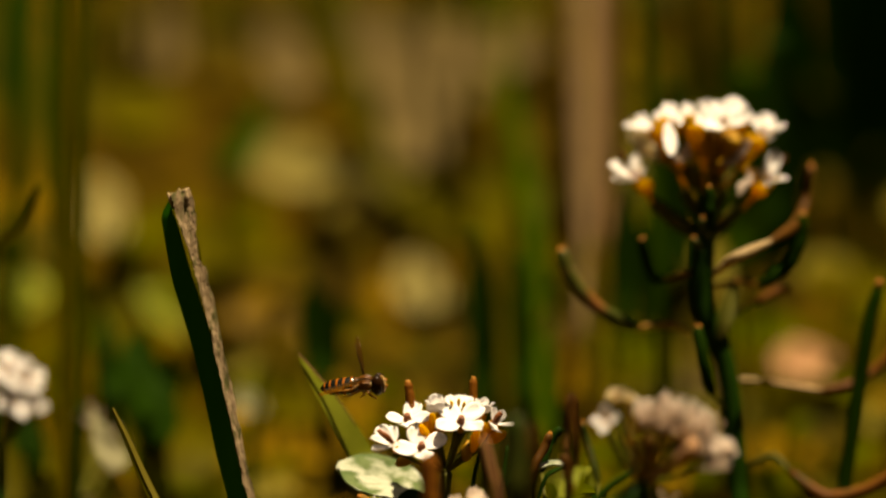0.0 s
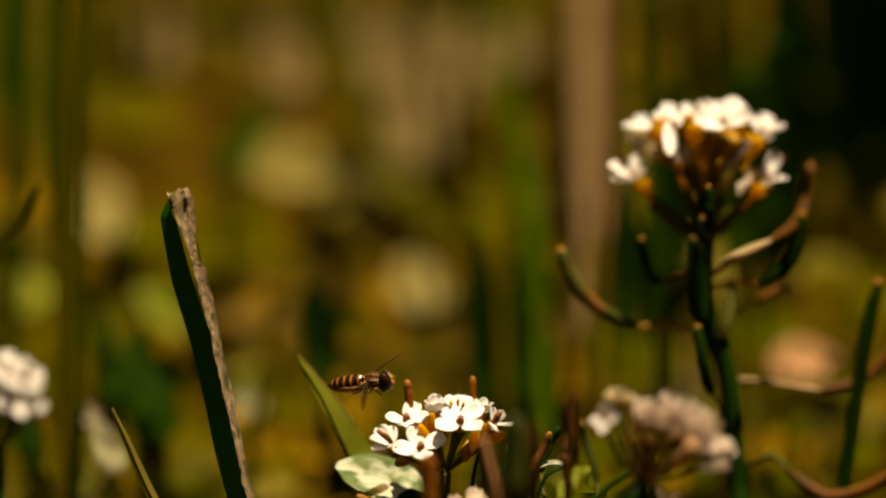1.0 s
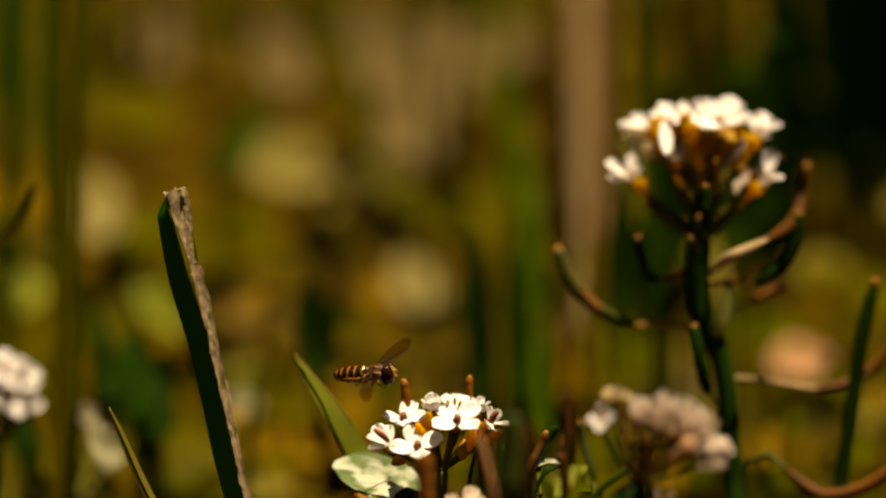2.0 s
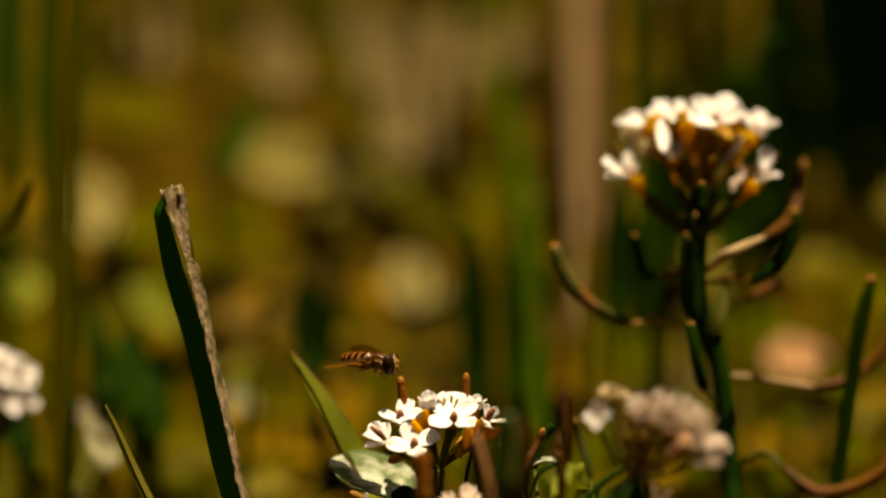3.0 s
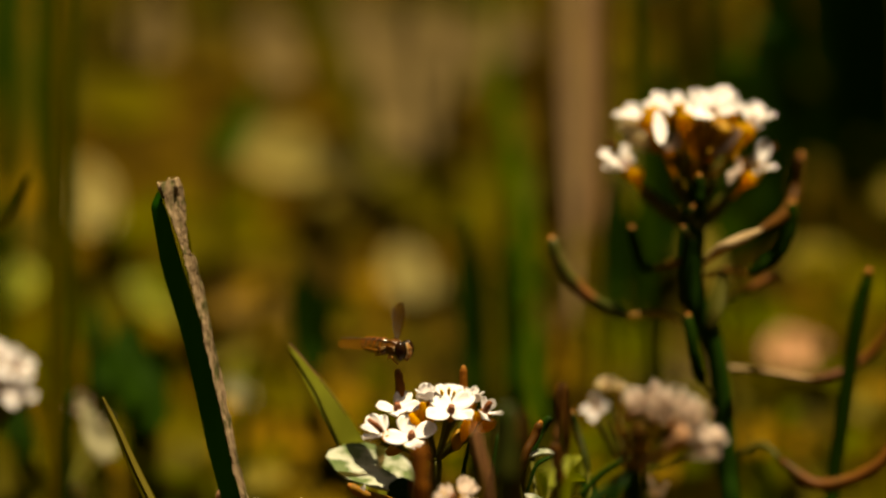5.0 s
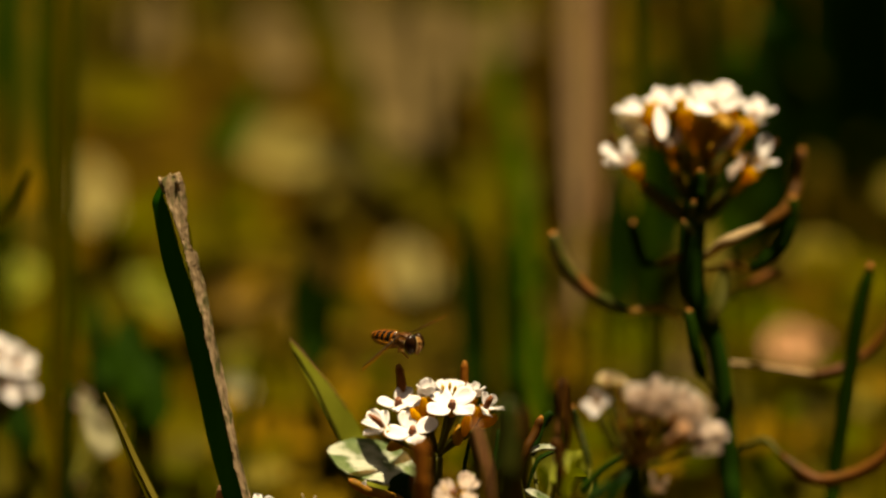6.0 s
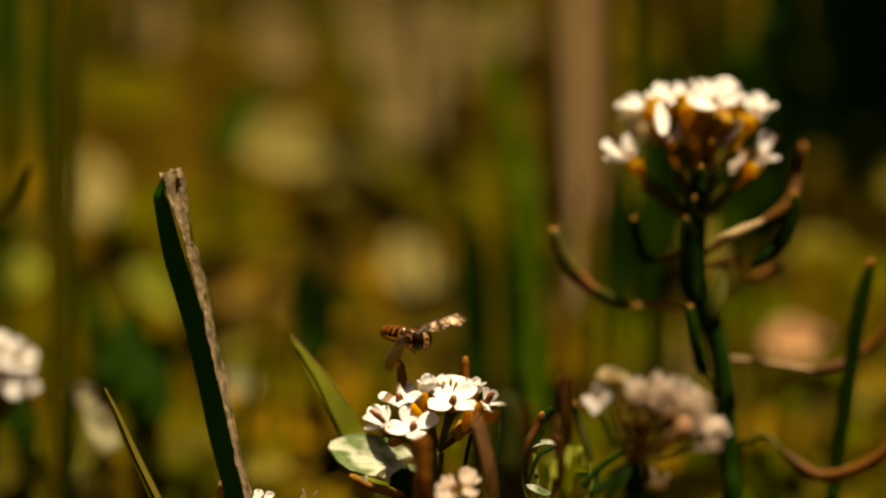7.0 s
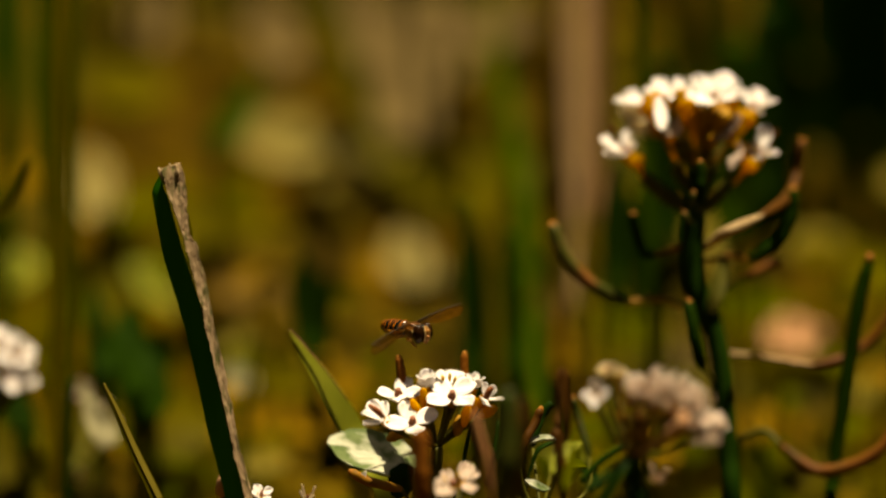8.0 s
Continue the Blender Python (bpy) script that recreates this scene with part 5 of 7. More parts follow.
fallen_leaf((-39.0, 165.8, 20.8), 9, 7, (0.0, -0.5, 0.8), 60, M_DRYGREEN, "dull pale fallen leaf on the ground")
fallen_leaf((-10.0, 157.0, 21.1), 20.0, 9.0, (-0.1, -0.5, 0.8), 5, M_LITTER, "brown fallen leaf on the ground")
fallen_leaf((-16.1, 180.8, 23.9), 16.0, 9.0, (0.1, -0.5, 0.8), 25, M_LITTER, "brown fallen leaf on the ground")
fallen_leaf((-71.0, 265.8, 52.2), 20.0, 17.0, (0.1, -0.5, 0.8), 20, M_OLIVE, "olive-green leaf lying on the ground")
fallen_leaf((-44.4, 201.9, 34.9), 17.6, 19.4, (0.1, -0.5, 0.8), 120, M_OLIVE, "olive-green leaf lying on the ground")
fallen_leaf((-54.8, 169.6, 31.6), 14, 7, (0.1, -0.6, 0.8), -40, M_BLADE, "light olive leaf near the soil")
fallen_leaf((-69.6, 165.5, 28.7), 11, 6, (0.1, -0.6, 0.8), 30, M_LEAF, "small green leaf on soil")
fallen_leaf((-60.8, 150.5, 28.0), 8, 4, (-0.1, -0.6, 0.8), 70, M_OLIVE, "olive-green leaf lying on the ground")
fallen_leaf((-48.4, 126.3, 22.4), 10, 7, (-0.1, -0.6, 0.8), 20, M_OLIVE, "olive-green leaf lying on the ground")
fallen_leaf((-22.0, 116.8, 21.3), 11, 8, (0.1, -0.6, 0.8), 20, M_GOLD, "golden brown fallen leaf on the ground")
fallen_leaf((-29.2, 107.3, 20.4), 9, 5, (0.1, -0.6, 0.8), 60, M_OLIVE, "olive-green leaf lying on the ground")
fallen_leaf((1.9, 216.5, 38.6), 17.6, 21.1, (0.1, -0.5, 0.8), 40, M_OLIVE, "olive-green leaf lying on the ground")
fallen_leaf((-36.3, 130.4, 25.0), 6.0, 4.5, (0, -0.5, 0.85), 10, M_GREYLEAF, "small grey-green leaf on soil")
fallen_leaf((75.2, 189.3, 33.9), 11, 6, (0.0, -0.5, 0.85), 30, M_OLIVE, "small olive green leaf on soil")
fallen_leaf((82.9, 187.5, 31.4), 14, 8, (0.1, -0.5, 0.85), 100, M_OLIVE, "small olive green leaf on soil")
fallen_leaf((-83.7, 176.8, 33.1), 12, 10, (0.1, -0.6, 0.8), 50, M_BLADE, "light olive leaf near the soil")
fallen_leaf((-94.8, 232.1, 38.8), 13, 15, (0.1, -0.5, 0.85), 50, M_GOLD, "orange-brown fallen leaf on soil")
fallen_leaf((-74.3, 111.5, 19.2), 9, 8, (0.1, -0.5, 0.85), 30, M_PINK, "dull beige fallen leaf on the ground")
fallen_leaf((-77.8, 127.3, 21.0), 10, 8, (0.1, -0.5, 0.85), 10, M_GOLD, "golden brown fallen leaf on the ground")
fallen_leaf((36.2, 163.3, 24.3), 16.0, 12.0, (0.1, -0.5, 0.85), 50, M_LEAF, "small green leaf on soil")
fallen_leaf((59.9, 172.7, 26.2), 20.0, 10.0, (0.1, -0.5, 0.85), 10, M_LEAF, "small green leaf on soil")
fallen_leaf((-22.7, 83.5, 22.6), 5.0, 9.0, (0.1, -0.5, 0.85), 0, M_LITTER, "orange-brown fallen leaf on soil")
fallen_leaf((66.3, 152.7, 26.0), 11.5, 9.5, (0.0, -0.6, 0.8), 10, M_STONE, "pinkish dry leaf lying on soil")
fallen_leaf((74.8, 193.0, 34.7), 13, 7, (0.0, -0.5, 0.85), 30, M_DRYGREEN, "pale yellow-green fallen leaf")
fallen_leaf((-28.6, 137.9, 22.0), 15, 9, (0.1, -0.5, 0.85), 20, M_OLIVE, "olive-green leaf lying on the ground")
fallen_leaf((-31.7, 129.4, 18.8), 12, 8, (0.0, -0.5, 0.85), 60, M_GOLD, "golden brown fallen leaf on the ground")
fallen_leaf((22.9, 153.9, 22.6), 12, 7, (0.1, -0.5, 0.85), 50, M_GOLD, "golden brown fallen leaf on the ground")
fallen_leaf((33.9, 151.6, 22.2), 15, 9, (0.0, -0.5, 0.85), 0, M_OLIVE, "olive-green leaf lying on the ground")
fallen_leaf((45.2, 141.8, 24.6), 6, 9, (0.1, -0.6, 0.8), 5, M_PINK, "dull beige fallen leaf on the ground")
fallen_leaf((56.1, 121.4, 19.8), 10, 7, (0.1, -0.5, 0.85), 40, M_GOLD, "golden brown fallen leaf on the ground")
fallen_leaf((37.5, 111.9, 18.8), 13, 8, (0.1, -0.5, 0.85), 20, M_GOLD, "golden brown fallen leaf on the ground")
fallen_leaf((27.6, 100.2, 17.8), 11, 7, (0.0, -0.5, 0.85), 60, M_OLIVE, "olive-green leaf lying on the ground")
fallen_leaf((-43.7, 107.3, 20.4), 10, 6, (0.1, -0.5, 0.85), 30, M_GOLD, "golden brown fallen leaf on the ground")
fallen_leaf((-18.8, 135.5, 21.7), 12, 8, (0.0, -0.5, 0.85), 45, M_GOLD, "golden brown fallen leaf on the ground")
fallen_leaf((0.1, 169.2, 25.5), 11, 8, (0.0, -0.5, 0.85), 30, M_LITTER, "brown fallen leaf on the ground")
fallen_leaf((23.7, 172.7, 26.2), 13, 9, (0.1, -0.5, 0.85), 10, M_DRY, "dull beige fallen leaf on the ground")
fallen_leaf((-70.4, 111.9, 18.8), 9, 7, (0.1, -0.5, 0.85), 30, M_OLIVE, "olive-green leaf lying on the ground")
fallen_leaf((15.9, 91.8, 23.1), 9, 5, (0.1, -0.5, 0.85), 20, M_BLADE, "light olive leaf near the soil")
fallen_leaf((-39.6, 197.5, 21.1), 9, 7, (0.1, -0.5, 0.85), 20, M_DRYGREEN, "pale yellow-green fallen leaf")
fallen_leaf((-36.3, 228.3, 29.0), 8, 9, (0.1, -0.5, 0.85), 70, M_OLIVE, "olive-green leaf lying on the ground")
fallen_leaf((-54.7, 224.0, 28.2), 7, 6, (0.1, -0.5, 0.85), 30, M_DRYGREEN, "pale yellow-green fallen leaf")
fallen_leaf((-19.1, 286.1, 45.7), 10, 8, (0.1, -0.5, 0.85), 60, M_OLIVE, "olive-green leaf lying on the ground")
fallen_leaf((-77.2, 288.4, 46.7), 9, 9, (0.1, -0.5, 0.85), 10, M_OLIVE, "olive-green leaf lying on the ground")
fallen_leaf((-43.1, 175.6, 16.1), 6, 5, (0.1, -0.5, 0.85), 60, M_DRY, "dull beige fallen leaf on the ground")
fallen_leaf((9.4, 237.1, 31.3), 5, 8, (0.1, -0.5, 0.85), 0, M_DRYGREEN, "pale yellow-green fallen leaf")
# Brown and dark leaves laid where the ground is only shaded.
fallen_leaf((-33.5, 191.9, 32.3), 17, 9, (0.1, -0.5, 0.85), 20, M_LITTER, "brown leaf in place of a shaded strip")
fallen_leaf((-22.9, 187.9, 32.5), 13, 9, (0.1, -0.5, 0.85), 60, M_SHADELEAF, "leaf coloured dark for shade on the ground")
fallen_leaf((-16.8, 205.8, 38.2), 14, 9, (0.1, -0.5, 0.85), -30, M_SHADELEAF, "leaf coloured dark for shade on the ground")
fallen_leaf((-26.0, 177.0, 25.6), 9, 9, (0.1, -0.5, 0.85), 0, M_DRY, "dull beige fallen leaf on the ground")
fallen_leaf((-48.6, 226.0, 45.7), 12, 9, (0.1, -0.5, 0.85), 40, M_SHADELEAF, "leaf coloured dark for shade on the ground")
fallen_leaf((-6.3, 202.9, 34.7), 12, 6, (0.1, -0.5, 0.85), 10, M_SHADELEAF, "leaf coloured dark for shade on the ground")
fallen_leaf((-26.8, 99.0, 19.7), 10, 6, (0.1, -0.5, 0.85), 15, M_GOLD, "golden brown fallen leaf on the ground")
fallen_leaf((23.2, 116.6, 19.3), 10, 7, (0.0, -0.5, 0.85), 70, M_GOLD, "golden brown fallen leaf on the ground")
fallen_leaf((-30.7, 94.2, 21.3), 11, 5, (0.0, -0.5, 0.85), 25, M_DRYGREEN, "pale yellow-green fallen leaf")
fallen_leaf((21.7, 163.3, 24.3), 14, 8, (0.1, -0.5, 0.85), 35, M_GOLD, "golden brown fallen leaf on the ground")
fallen_leaf((29.0, 169.2, 25.5), 12, 7, (0.0, -0.5, 0.85), 80, M_OLIVE, "olive-green leaf lying on the ground")
fallen_leaf((60.4, 138.4, 22.1), 9, 9, (0.1, -0.6, 0.8), 60, M_PINK, "dull beige fallen leaf on the ground")


def leaflet(bm, c, length, width, facing, spin, bend=0.2):
    m = Matrix.Translation(c) @ frame_of(facing, spin)
    mid = [m @ Vector((length * s, 0, bend * length * math.sin(math.pi * s))) for s in (0, 0.35, 0.7, 1)]
    ws = (0.1, 0.5, 0.42, 0.0)
    left = [m @ Vector((length * s, width * w, bend * length * math.sin(math.pi * s) + 0.12 * width)) for s, w in zip((0, 0.35, 0.7, 1), ws)]
    right = [m @ Vector((length * s, -width * w, bend * length * math.sin(math.pi * s) + 0.12 * width)) for s, w in zip((0, 0.35, 0.7, 1), ws)]
    a, b, c2 = [bm.verts.new(p) for p in mid], [bm.verts.new(p) for p in left[:3]], [bm.verts.new(p) for p in right[:3]]
    for i in range(2):
        bm.faces.new((a[i], a[i + 1], b[i + 1], b[i]))
        bm.faces.new((a[i], c2[i], c2[i + 1], a[i + 1]))
    bm.faces.new((a[2], a[3], b[2]))
    bm.faces.new((a[2], c2[2], a[3]))


def stuff(name, bm, mat, label, category):
    bm.transform(Matrix.Scale(MM, 4))
    ob = new(name, mesh_of(name, bm, mat))
    return tagged(ob, label, category, kind="stuff")


def herbs(count, mat, name, label, seed, z_hi, size, y_lo, y_hi):
    r = random.Random(seed)
    bm = bmesh.new()
    for i in range(count):
        y = y_lo + (y_hi - y_lo) * r.random() ** 1.4
        x = r.uniform(-1, 1) * (60 + (y + 310) * 0.24)
        if noise.noise((x / 45 + seed * 7.3, y / 80, 0)) < 0.02:
            continue
        z = r.uniform(0, z_hi) * r.random() + bank(y)
        leaflet(bm, Vector((x, y, z)), r.uniform(0.6, 1.5) * size, r.uniform(0.35, 0.8) * size,
                (r.gauss(0, 0.5), r.gauss(-0.2, 0.5), 1), r.uniform(0, 360), r.uniform(-0.2, 0.3))
    return stuff(name, bm, mat, label, category="plants")


herbs(2200, M_HERB, "low_herbs", "low olive-green herb leaves covering the soil", 3, 20, 18, 90, 1500)
herbs(1800, M_LITTER, "leaf_litter", "brown dry leaf litter on the soil", 5, 5, 18, 70, 1500)
herbs(420, M_LEAF, "mid_herbs", "small green herb leaves on the bank", 13, 14, 11, 130, 480)
# Dark leaflets give the bank its shaded gaps by colour.
herbs(300, M_SHADELEAF, "dark_litter", "leaf litter coloured dark for shade on the bank", 17, 6, 12, 130, 480)
herbs(160, M_DRYGREEN, "pale_herbs", "pale yellow-green herb leaves among the litter", 11, 16, 16, 110, 1200)


def far_grass(count, mat, name, label, seed):
    r = random.Random(seed)
    bm = bmesh.new()
    for i in range(count):
        y = r.uniform(170, 1500)
        x = r.uniform(-1, 1) * (60 + (y + 310) * 0.24)
        if noise.noise((x / 45 + seed, y / 90, 4)) < 0.05:
            continue
        h, w = r.uniform(40, 150), r.uniform(1.2, 3.0)
        lean = Vector((r.gauss(0, 0.18), r.gauss(0, 0.18), 1))
        a = Vector((x, y, bank(y) - 4))
        ribbon(bm, [a, a + lean * h * 0.5, a + lean * h + Vector((r.gauss(0, 8), r.gauss(0, 8), 0))], [w, w, 0.15],
               (r.gauss(0, 0.5), -1, 0.1), 0.3, 0.2, 3, 2)
    return stuff(name, bm, mat, label, "grass")


def undergrowth(count, mat, name, label, seed, y_lo, y_hi, h_lo, h_hi, w_lo, w_hi):
    """Thin short blades and stems that stand between the flowers and the bank."""
    r = random.Random(seed)
    bm = bmesh.new()
    for i in range(count):
        y = r.uniform(y_lo, y_hi)
        x = r.uniform(-1, 1) * (14 + (y + 310) * 0.18)
        if noise.noise((x / 14 + seed, y / 40, 7)) < -0.05:
            continue
        h, w = r.uniform(h_lo, h_hi) * r.uniform(0.6, 1), r.uniform(w_lo, w_hi)
        a = Vector((x, y, bank(y) - 4))
        lean = Vector((r.gauss(0, 0.22), r.gauss(0, 0.15), 1))
        bend = Vector((r.gauss(0, 6), r.gauss(0, 4), 0))
        ribbon(bm, [a, a + lean * h * 0.5, a + lean * h * 0.8 + bend * 0.5, a + lean * h + bend], [w, w, w * 0.8, 0.1], (r.gauss(0, 0.6), -1, 0.2), 0.3, 0.15, 3, 2)
    return stuff(name, bm, mat, label, "grass")


undergrowth(110, M_OLIVE, "undergrowth", "short olive grass blades on the soil", 41, 45, 170, 25, 62, 0.7, 1.8)
undergrowth(40, M_BLACKGREEN, "dark_undergrowth", "short dark green stems on the soil", 43, 40, 170, 20, 58, 0.8, 2.0)
undergrowth(50, M_DRYGREEN, "dry_undergrowth", "short dry yellowish stems on the soil", 47, 60, 190, 20, 55, 0.6, 1.4)
def low_leaves(count, mat, name, label, seed, size):
    """Small broad leaves on short stalks between the flowers and the bank."""
    r = random.Random(seed)
    bm = bmesh.new()
    for i in range(count):
        y = r.uniform(28, 150)
        x = r.uniform(-1, 1) * (10 + (y + 310) * 0.19)
        if noise.noise((x / 16 + seed * 3.1, y / 30, 2)) < -0.02:
            continue
        z = bank(y) + r.uniform(4, 34) * r.uniform(0.5, 1)
        turn = r.uniform(0, 360)
        leaflet(bm, Vector((x, y, z)), r.uniform(0.7, 1.4) * size, r.uniform(0.5, 0.9) * size, (r.gauss(0, 0.4), r.gauss(-0.3, 0.4), 1), turn, r.uniform(-0.2, 0.3))
        tube(bm, [(x, y, z + 0.1), (x + r.gauss(0, 1.5), y + r.gauss(0, 1.5), z * 0.5), (x + r.gauss(0, 2), y + r.gauss(0, 2), bank(y) - 4)], [0.25, 0.3, 0.35], 4, 3)
    return stuff(name, bm, mat, label, "plants")


low_leaves(150, M_LEAF, "green_herbs", "small green herb leaves near the soil", 51, 7.5)
low_leaves(50, M_LEAF, "light_herbs", "small light olive herb leaves near the soil", 71, 6.0)
low_leaves(40, M_LITTER, "brown_herbs", "small withered brown leaves near the soil", 57, 7.0)
low_leaves(70, M_GOLD, "golden_litter", "small golden withered leaves near the soil", 61, 6.0)
far_grass(160, M_GRASS, "far_grass", "thin dark green grass in the background", 21)
far_grass(70, M_STRAW, "far_straw", "thin dry straw in the background", 22)


def meadow_round():
    """Tall grass that closes the place behind and beside the camera, and beyond the far litter."""
    r = random.Random(31)
    bm = bmesh.new()
    for i in range(3400):
        a = r.uniform(0, 2 * math.pi)
        d = 680 + 2600 * r.random() ** 1.3
        x, y = d * math.sin(a), 150 - d * math.cos(a)
        if y > 100 and abs(x) < 110 + (y + 310) * 0.24:
            if y < 1100 or r.random() < 0.5:
                continue
        h, w = r.uniform(220, 520), r.uniform(6, 14)
        q = Vector((x, y, bank(y) - 6))
        lean = Vector((r.gauss(0, 0.15), r.gauss(0, 0.15), 1))
        ribbon(bm, [q, q + lean * h * 0.5, q + lean * h + Vector((r.gauss(0, 40), r.gauss(0, 40), 0))], [w, w, 0.3],
               (x + r.gauss(0, 300), y - 150 + r.gauss(0, 300), 60), 0.3, 0.4, 3, 2)
    return stuff("meadow_grass", bm, M_GRASS, "tall olive meadow grass all round", "grass")


meadow_round()

# ---- the hoverfly; its space: x forward, y to its left, z up ----
fly = thing("hoverfly", (0, 0, 0), "small orange and black banded hoverfly hovering on clear wings", "insect")


def fly_parts():
    def lathe(bm, stations, n=16):
        rings = []
        for x, z, ry, rz in stations:
            rings.append([bm.verts.new((x, ry * math.cos(2 * math.pi * k / n), z + rz * math.sin(2 * math.pi * k / n))) for k in range(n)])
        for a, b in zip(rings, rings[1:]):
            for k in range(n):
                bm.faces.new((a[k], a[(k + 1) % n], b[(k + 1) % n], b[k]))
        bm.faces.new(rings[0])
        bm.faces.new(rings[-1])
        return bm

    ends = [(0.75, 0.15, 0.40, 0.50), (0.45, 0.12, 0.88, 0.98), (0, 0.08, 1.02, 1.08), (-1, 0.02, 1.10, 1.06), (-2, -0.02, 1.07, 1.00),
            (-2.9, -0.06, 0.92, 0.85), (-3.6, -0.10, 0.62, 0.58), (-4.05, -0.14, 0.18, 0.18)]

    def girth(x):
        for a, b in zip(ends, ends[1:]):
            if b[0] <= x <= a[0]:
                t = (a[0] - x) / (a[0] - b[0])
                return [a[i] + (b[i] - a[i]) * t for i in range(4)]
        return ends[-1]

    abdomen = part("abdomen", lathe(bmesh.new(), ends), M_BLACK, fly, "black abdomen")
    for x, w in ((0.20, 0.26), (-0.75, 0.28), (-1.65, 0.28), (-2.55, 0.26), (-3.30, 0.22)):
        st = []
        for k in range(5):
            g4 = girth(x - w * k / 4)
            grow = 0.035 if 0 < k < 4 else -0.01
            st.append((g4[0], g4[1], g4[2] + grow, g4[3] + grow))
        part("abdomen_band", lathe(bmesh.new(), st), M_ORANGE, abdomen, "orange band")
    for s in (1, -1):
        bm = bmesh.new()
        tube(bm, [(0.55, s * 0.80, -0.16), (-0.5, s * 0.99, -0.26), (-2.0, s * 0.97, -0.30), (-3.4, s * 0.60, -0.28)], [0.16, 0.20, 0.19, 0.10], 7, 6, 0.5)
        part("abdomen_margin", bm, M_LEG, abdomen, "amber lower margin")
    bm = bmesh.new()
    ball(bm, (1.60, 0, 0.22), (1.30, 1.02, 1.02), None, 18, 12)
    thorax = part("thorax", bm, M_BRONZE, fly, "bronze thorax")
    bm = bmesh.new()
    ball(bm, (0.58, 0, 0.72), (0.45, 0.66, 0.34), None, 12, 8)
    part("scutellum", bm, M_SHEEN, thorax, "amber scutellum")
    for s in (1, -1):
        for pts in ([(2.55, s * 0.45, 0.86), (1.8, s * 0.55, 1.10), (0.9, s * 0.5, 1.02)], [(2.5, s * 0.82, 0.42), (1.7, s * 0.98, 0.52), (0.8, s * 0.84, 0.55)]):
            bm = bmesh.new()
            tube(bm, pts, [0.08, 0.15, 0.08], 7, 5)
            part("thorax_stripe", bm, M_SHEEN, thorax, "amber stripe")
        bm = bmesh.new()
        ball(bm, (2.05, s * 0.86, -0.05), (0.62, 0.20, 0.40), None, 10, 8)
        part("pleuron", bm, M_SHEEN, thorax, "amber thorax side")
        bm = bmesh.new()
        ball(bm, (0.55, s * 0.92, 0.10), (0.34, 0.14, 0.16), Matrix.Rotation(-0.5, 4, 'Y'), 9, 7)
        ball(bm, (0.95, s * 0.96, 0.34), (0.20, 0.12, 0.14), None, 8, 6)
        part("hair_patch", bm, M_CREAM, thorax, "pale cream hairs")
    bm = bmesh.new()
    ball(bm, (3.10, 0, 0.08), (0.66, 1.20, 1.12), None, 16, 12)
    head = part("head", bm, M_BLACK, fly)
    for s in (1, -1):
        bm = bmesh.new()
        ball(bm, (3.26, s * 0.73, 0.10), (0.84, 0.73, 1.24), Matrix.Rotation(radians(s * 22), 4, 'Z'), 18, 14)
        part("eye", bm, M_EYE, head, "dark brown compound eye")
        bm = bmesh.new()
        ball(bm, (2.68, s * 1.02, 0.42), (0.16, 0.17, 0.34), Matrix.Rotation(radians(s * 30), 4, 'X'), 9, 7)
        part("hair_patch", bm, M_CREAM, head, "pale cream hairs")
        bm = bmesh.new()
        tube(bm, [(3.98, s * 0.12, 0.50), (4.25, s * 0.18, 0.60), (4.45, s * 0.22, 0.44)], [0.07, 0.13, 0.09], 7, 3)
        part("antenna", bm, M_LEG, head, "short amber antenna")
    bm = bmesh.new()
    ribbon(bm, [(3.72, 0, 1.10), (4.05, 0, 0.55), (4.20, 0, 0.05), (4.18, 0, -0.45), (3.80, 0, -1.00)], [0.16, 0.50, 0.66, 0.76, 0.52], (1, 0, 0.1), -0.45, 0.2, 4, 6)
    ball(bm, (4.22, 0, -0.18), (0.26, 0.28, 0.26), None, 10, 8)
    face = part("face", bm, M_FACE, head, "amber face with a knob")
    for s in (1, -1):
        bm = bmesh.new()
        tube(bm, [(3.78, s * 0.16, 1.12), (4.08, s * 0.28, 0.62), (4.18, s * 0.36, 0.10), (4.12, s * 0.40, -0.38), (3.86, s * 0.34, -0.92)], [0.05, 0.08, 0.09, 0.08, 0.05], 7, 4)
        part("face_stripe", bm, M_CREAM, face, "pale cream face stripe")
    bm = bmesh.new()
    tube(bm, [(3.7, 0, -0.6), (3.75, 0, -0.95), (3.95, 0, -1.05)], [0.14, 0.11, 0.09], 7, 3)
    part("proboscis", bm, M_BLACK, head)
    for s in (1, -1):
        bm = bmesh.new()
        tube(bm, [(1.9, s * 0.85, -0.30), (2.5, s * 1.15, -0.95), (3.10, s * 0.9, -1.50)], [0.18, 0.15, 0.10], 7, 5)
        tube(bm, [(3.10, s * 0.9, -1.50), (2.6, s * 0.75, -1.30), (2.0, s * 0.6, -0.95)], [0.10, 0.08, 0.06], 6, 4)
        part("leg", bm, M_LEG, fly, "thin amber leg")
    for s in (1, -1):
        for x, fx, fz in ((1.7, 1.5, -1.15), (1.1, -0.6, -1.05)):
            bm = bmesh.new()
            tube(bm, [(x, s * 0.55, -0.45), (x * 0.6 + fx * 0.4, s * 1.0, -0.62), (x * 0.2 + fx * 0.8, s * 0.8, -0.95), (fx - 0.5, s * 0.6, fz - 0.15)], [0.16, 0.18, 0.11, 0.06], 6, 4)
            part("leg", bm, M_LEG, fly, "thin amber leg")
        bm = bmesh.new()
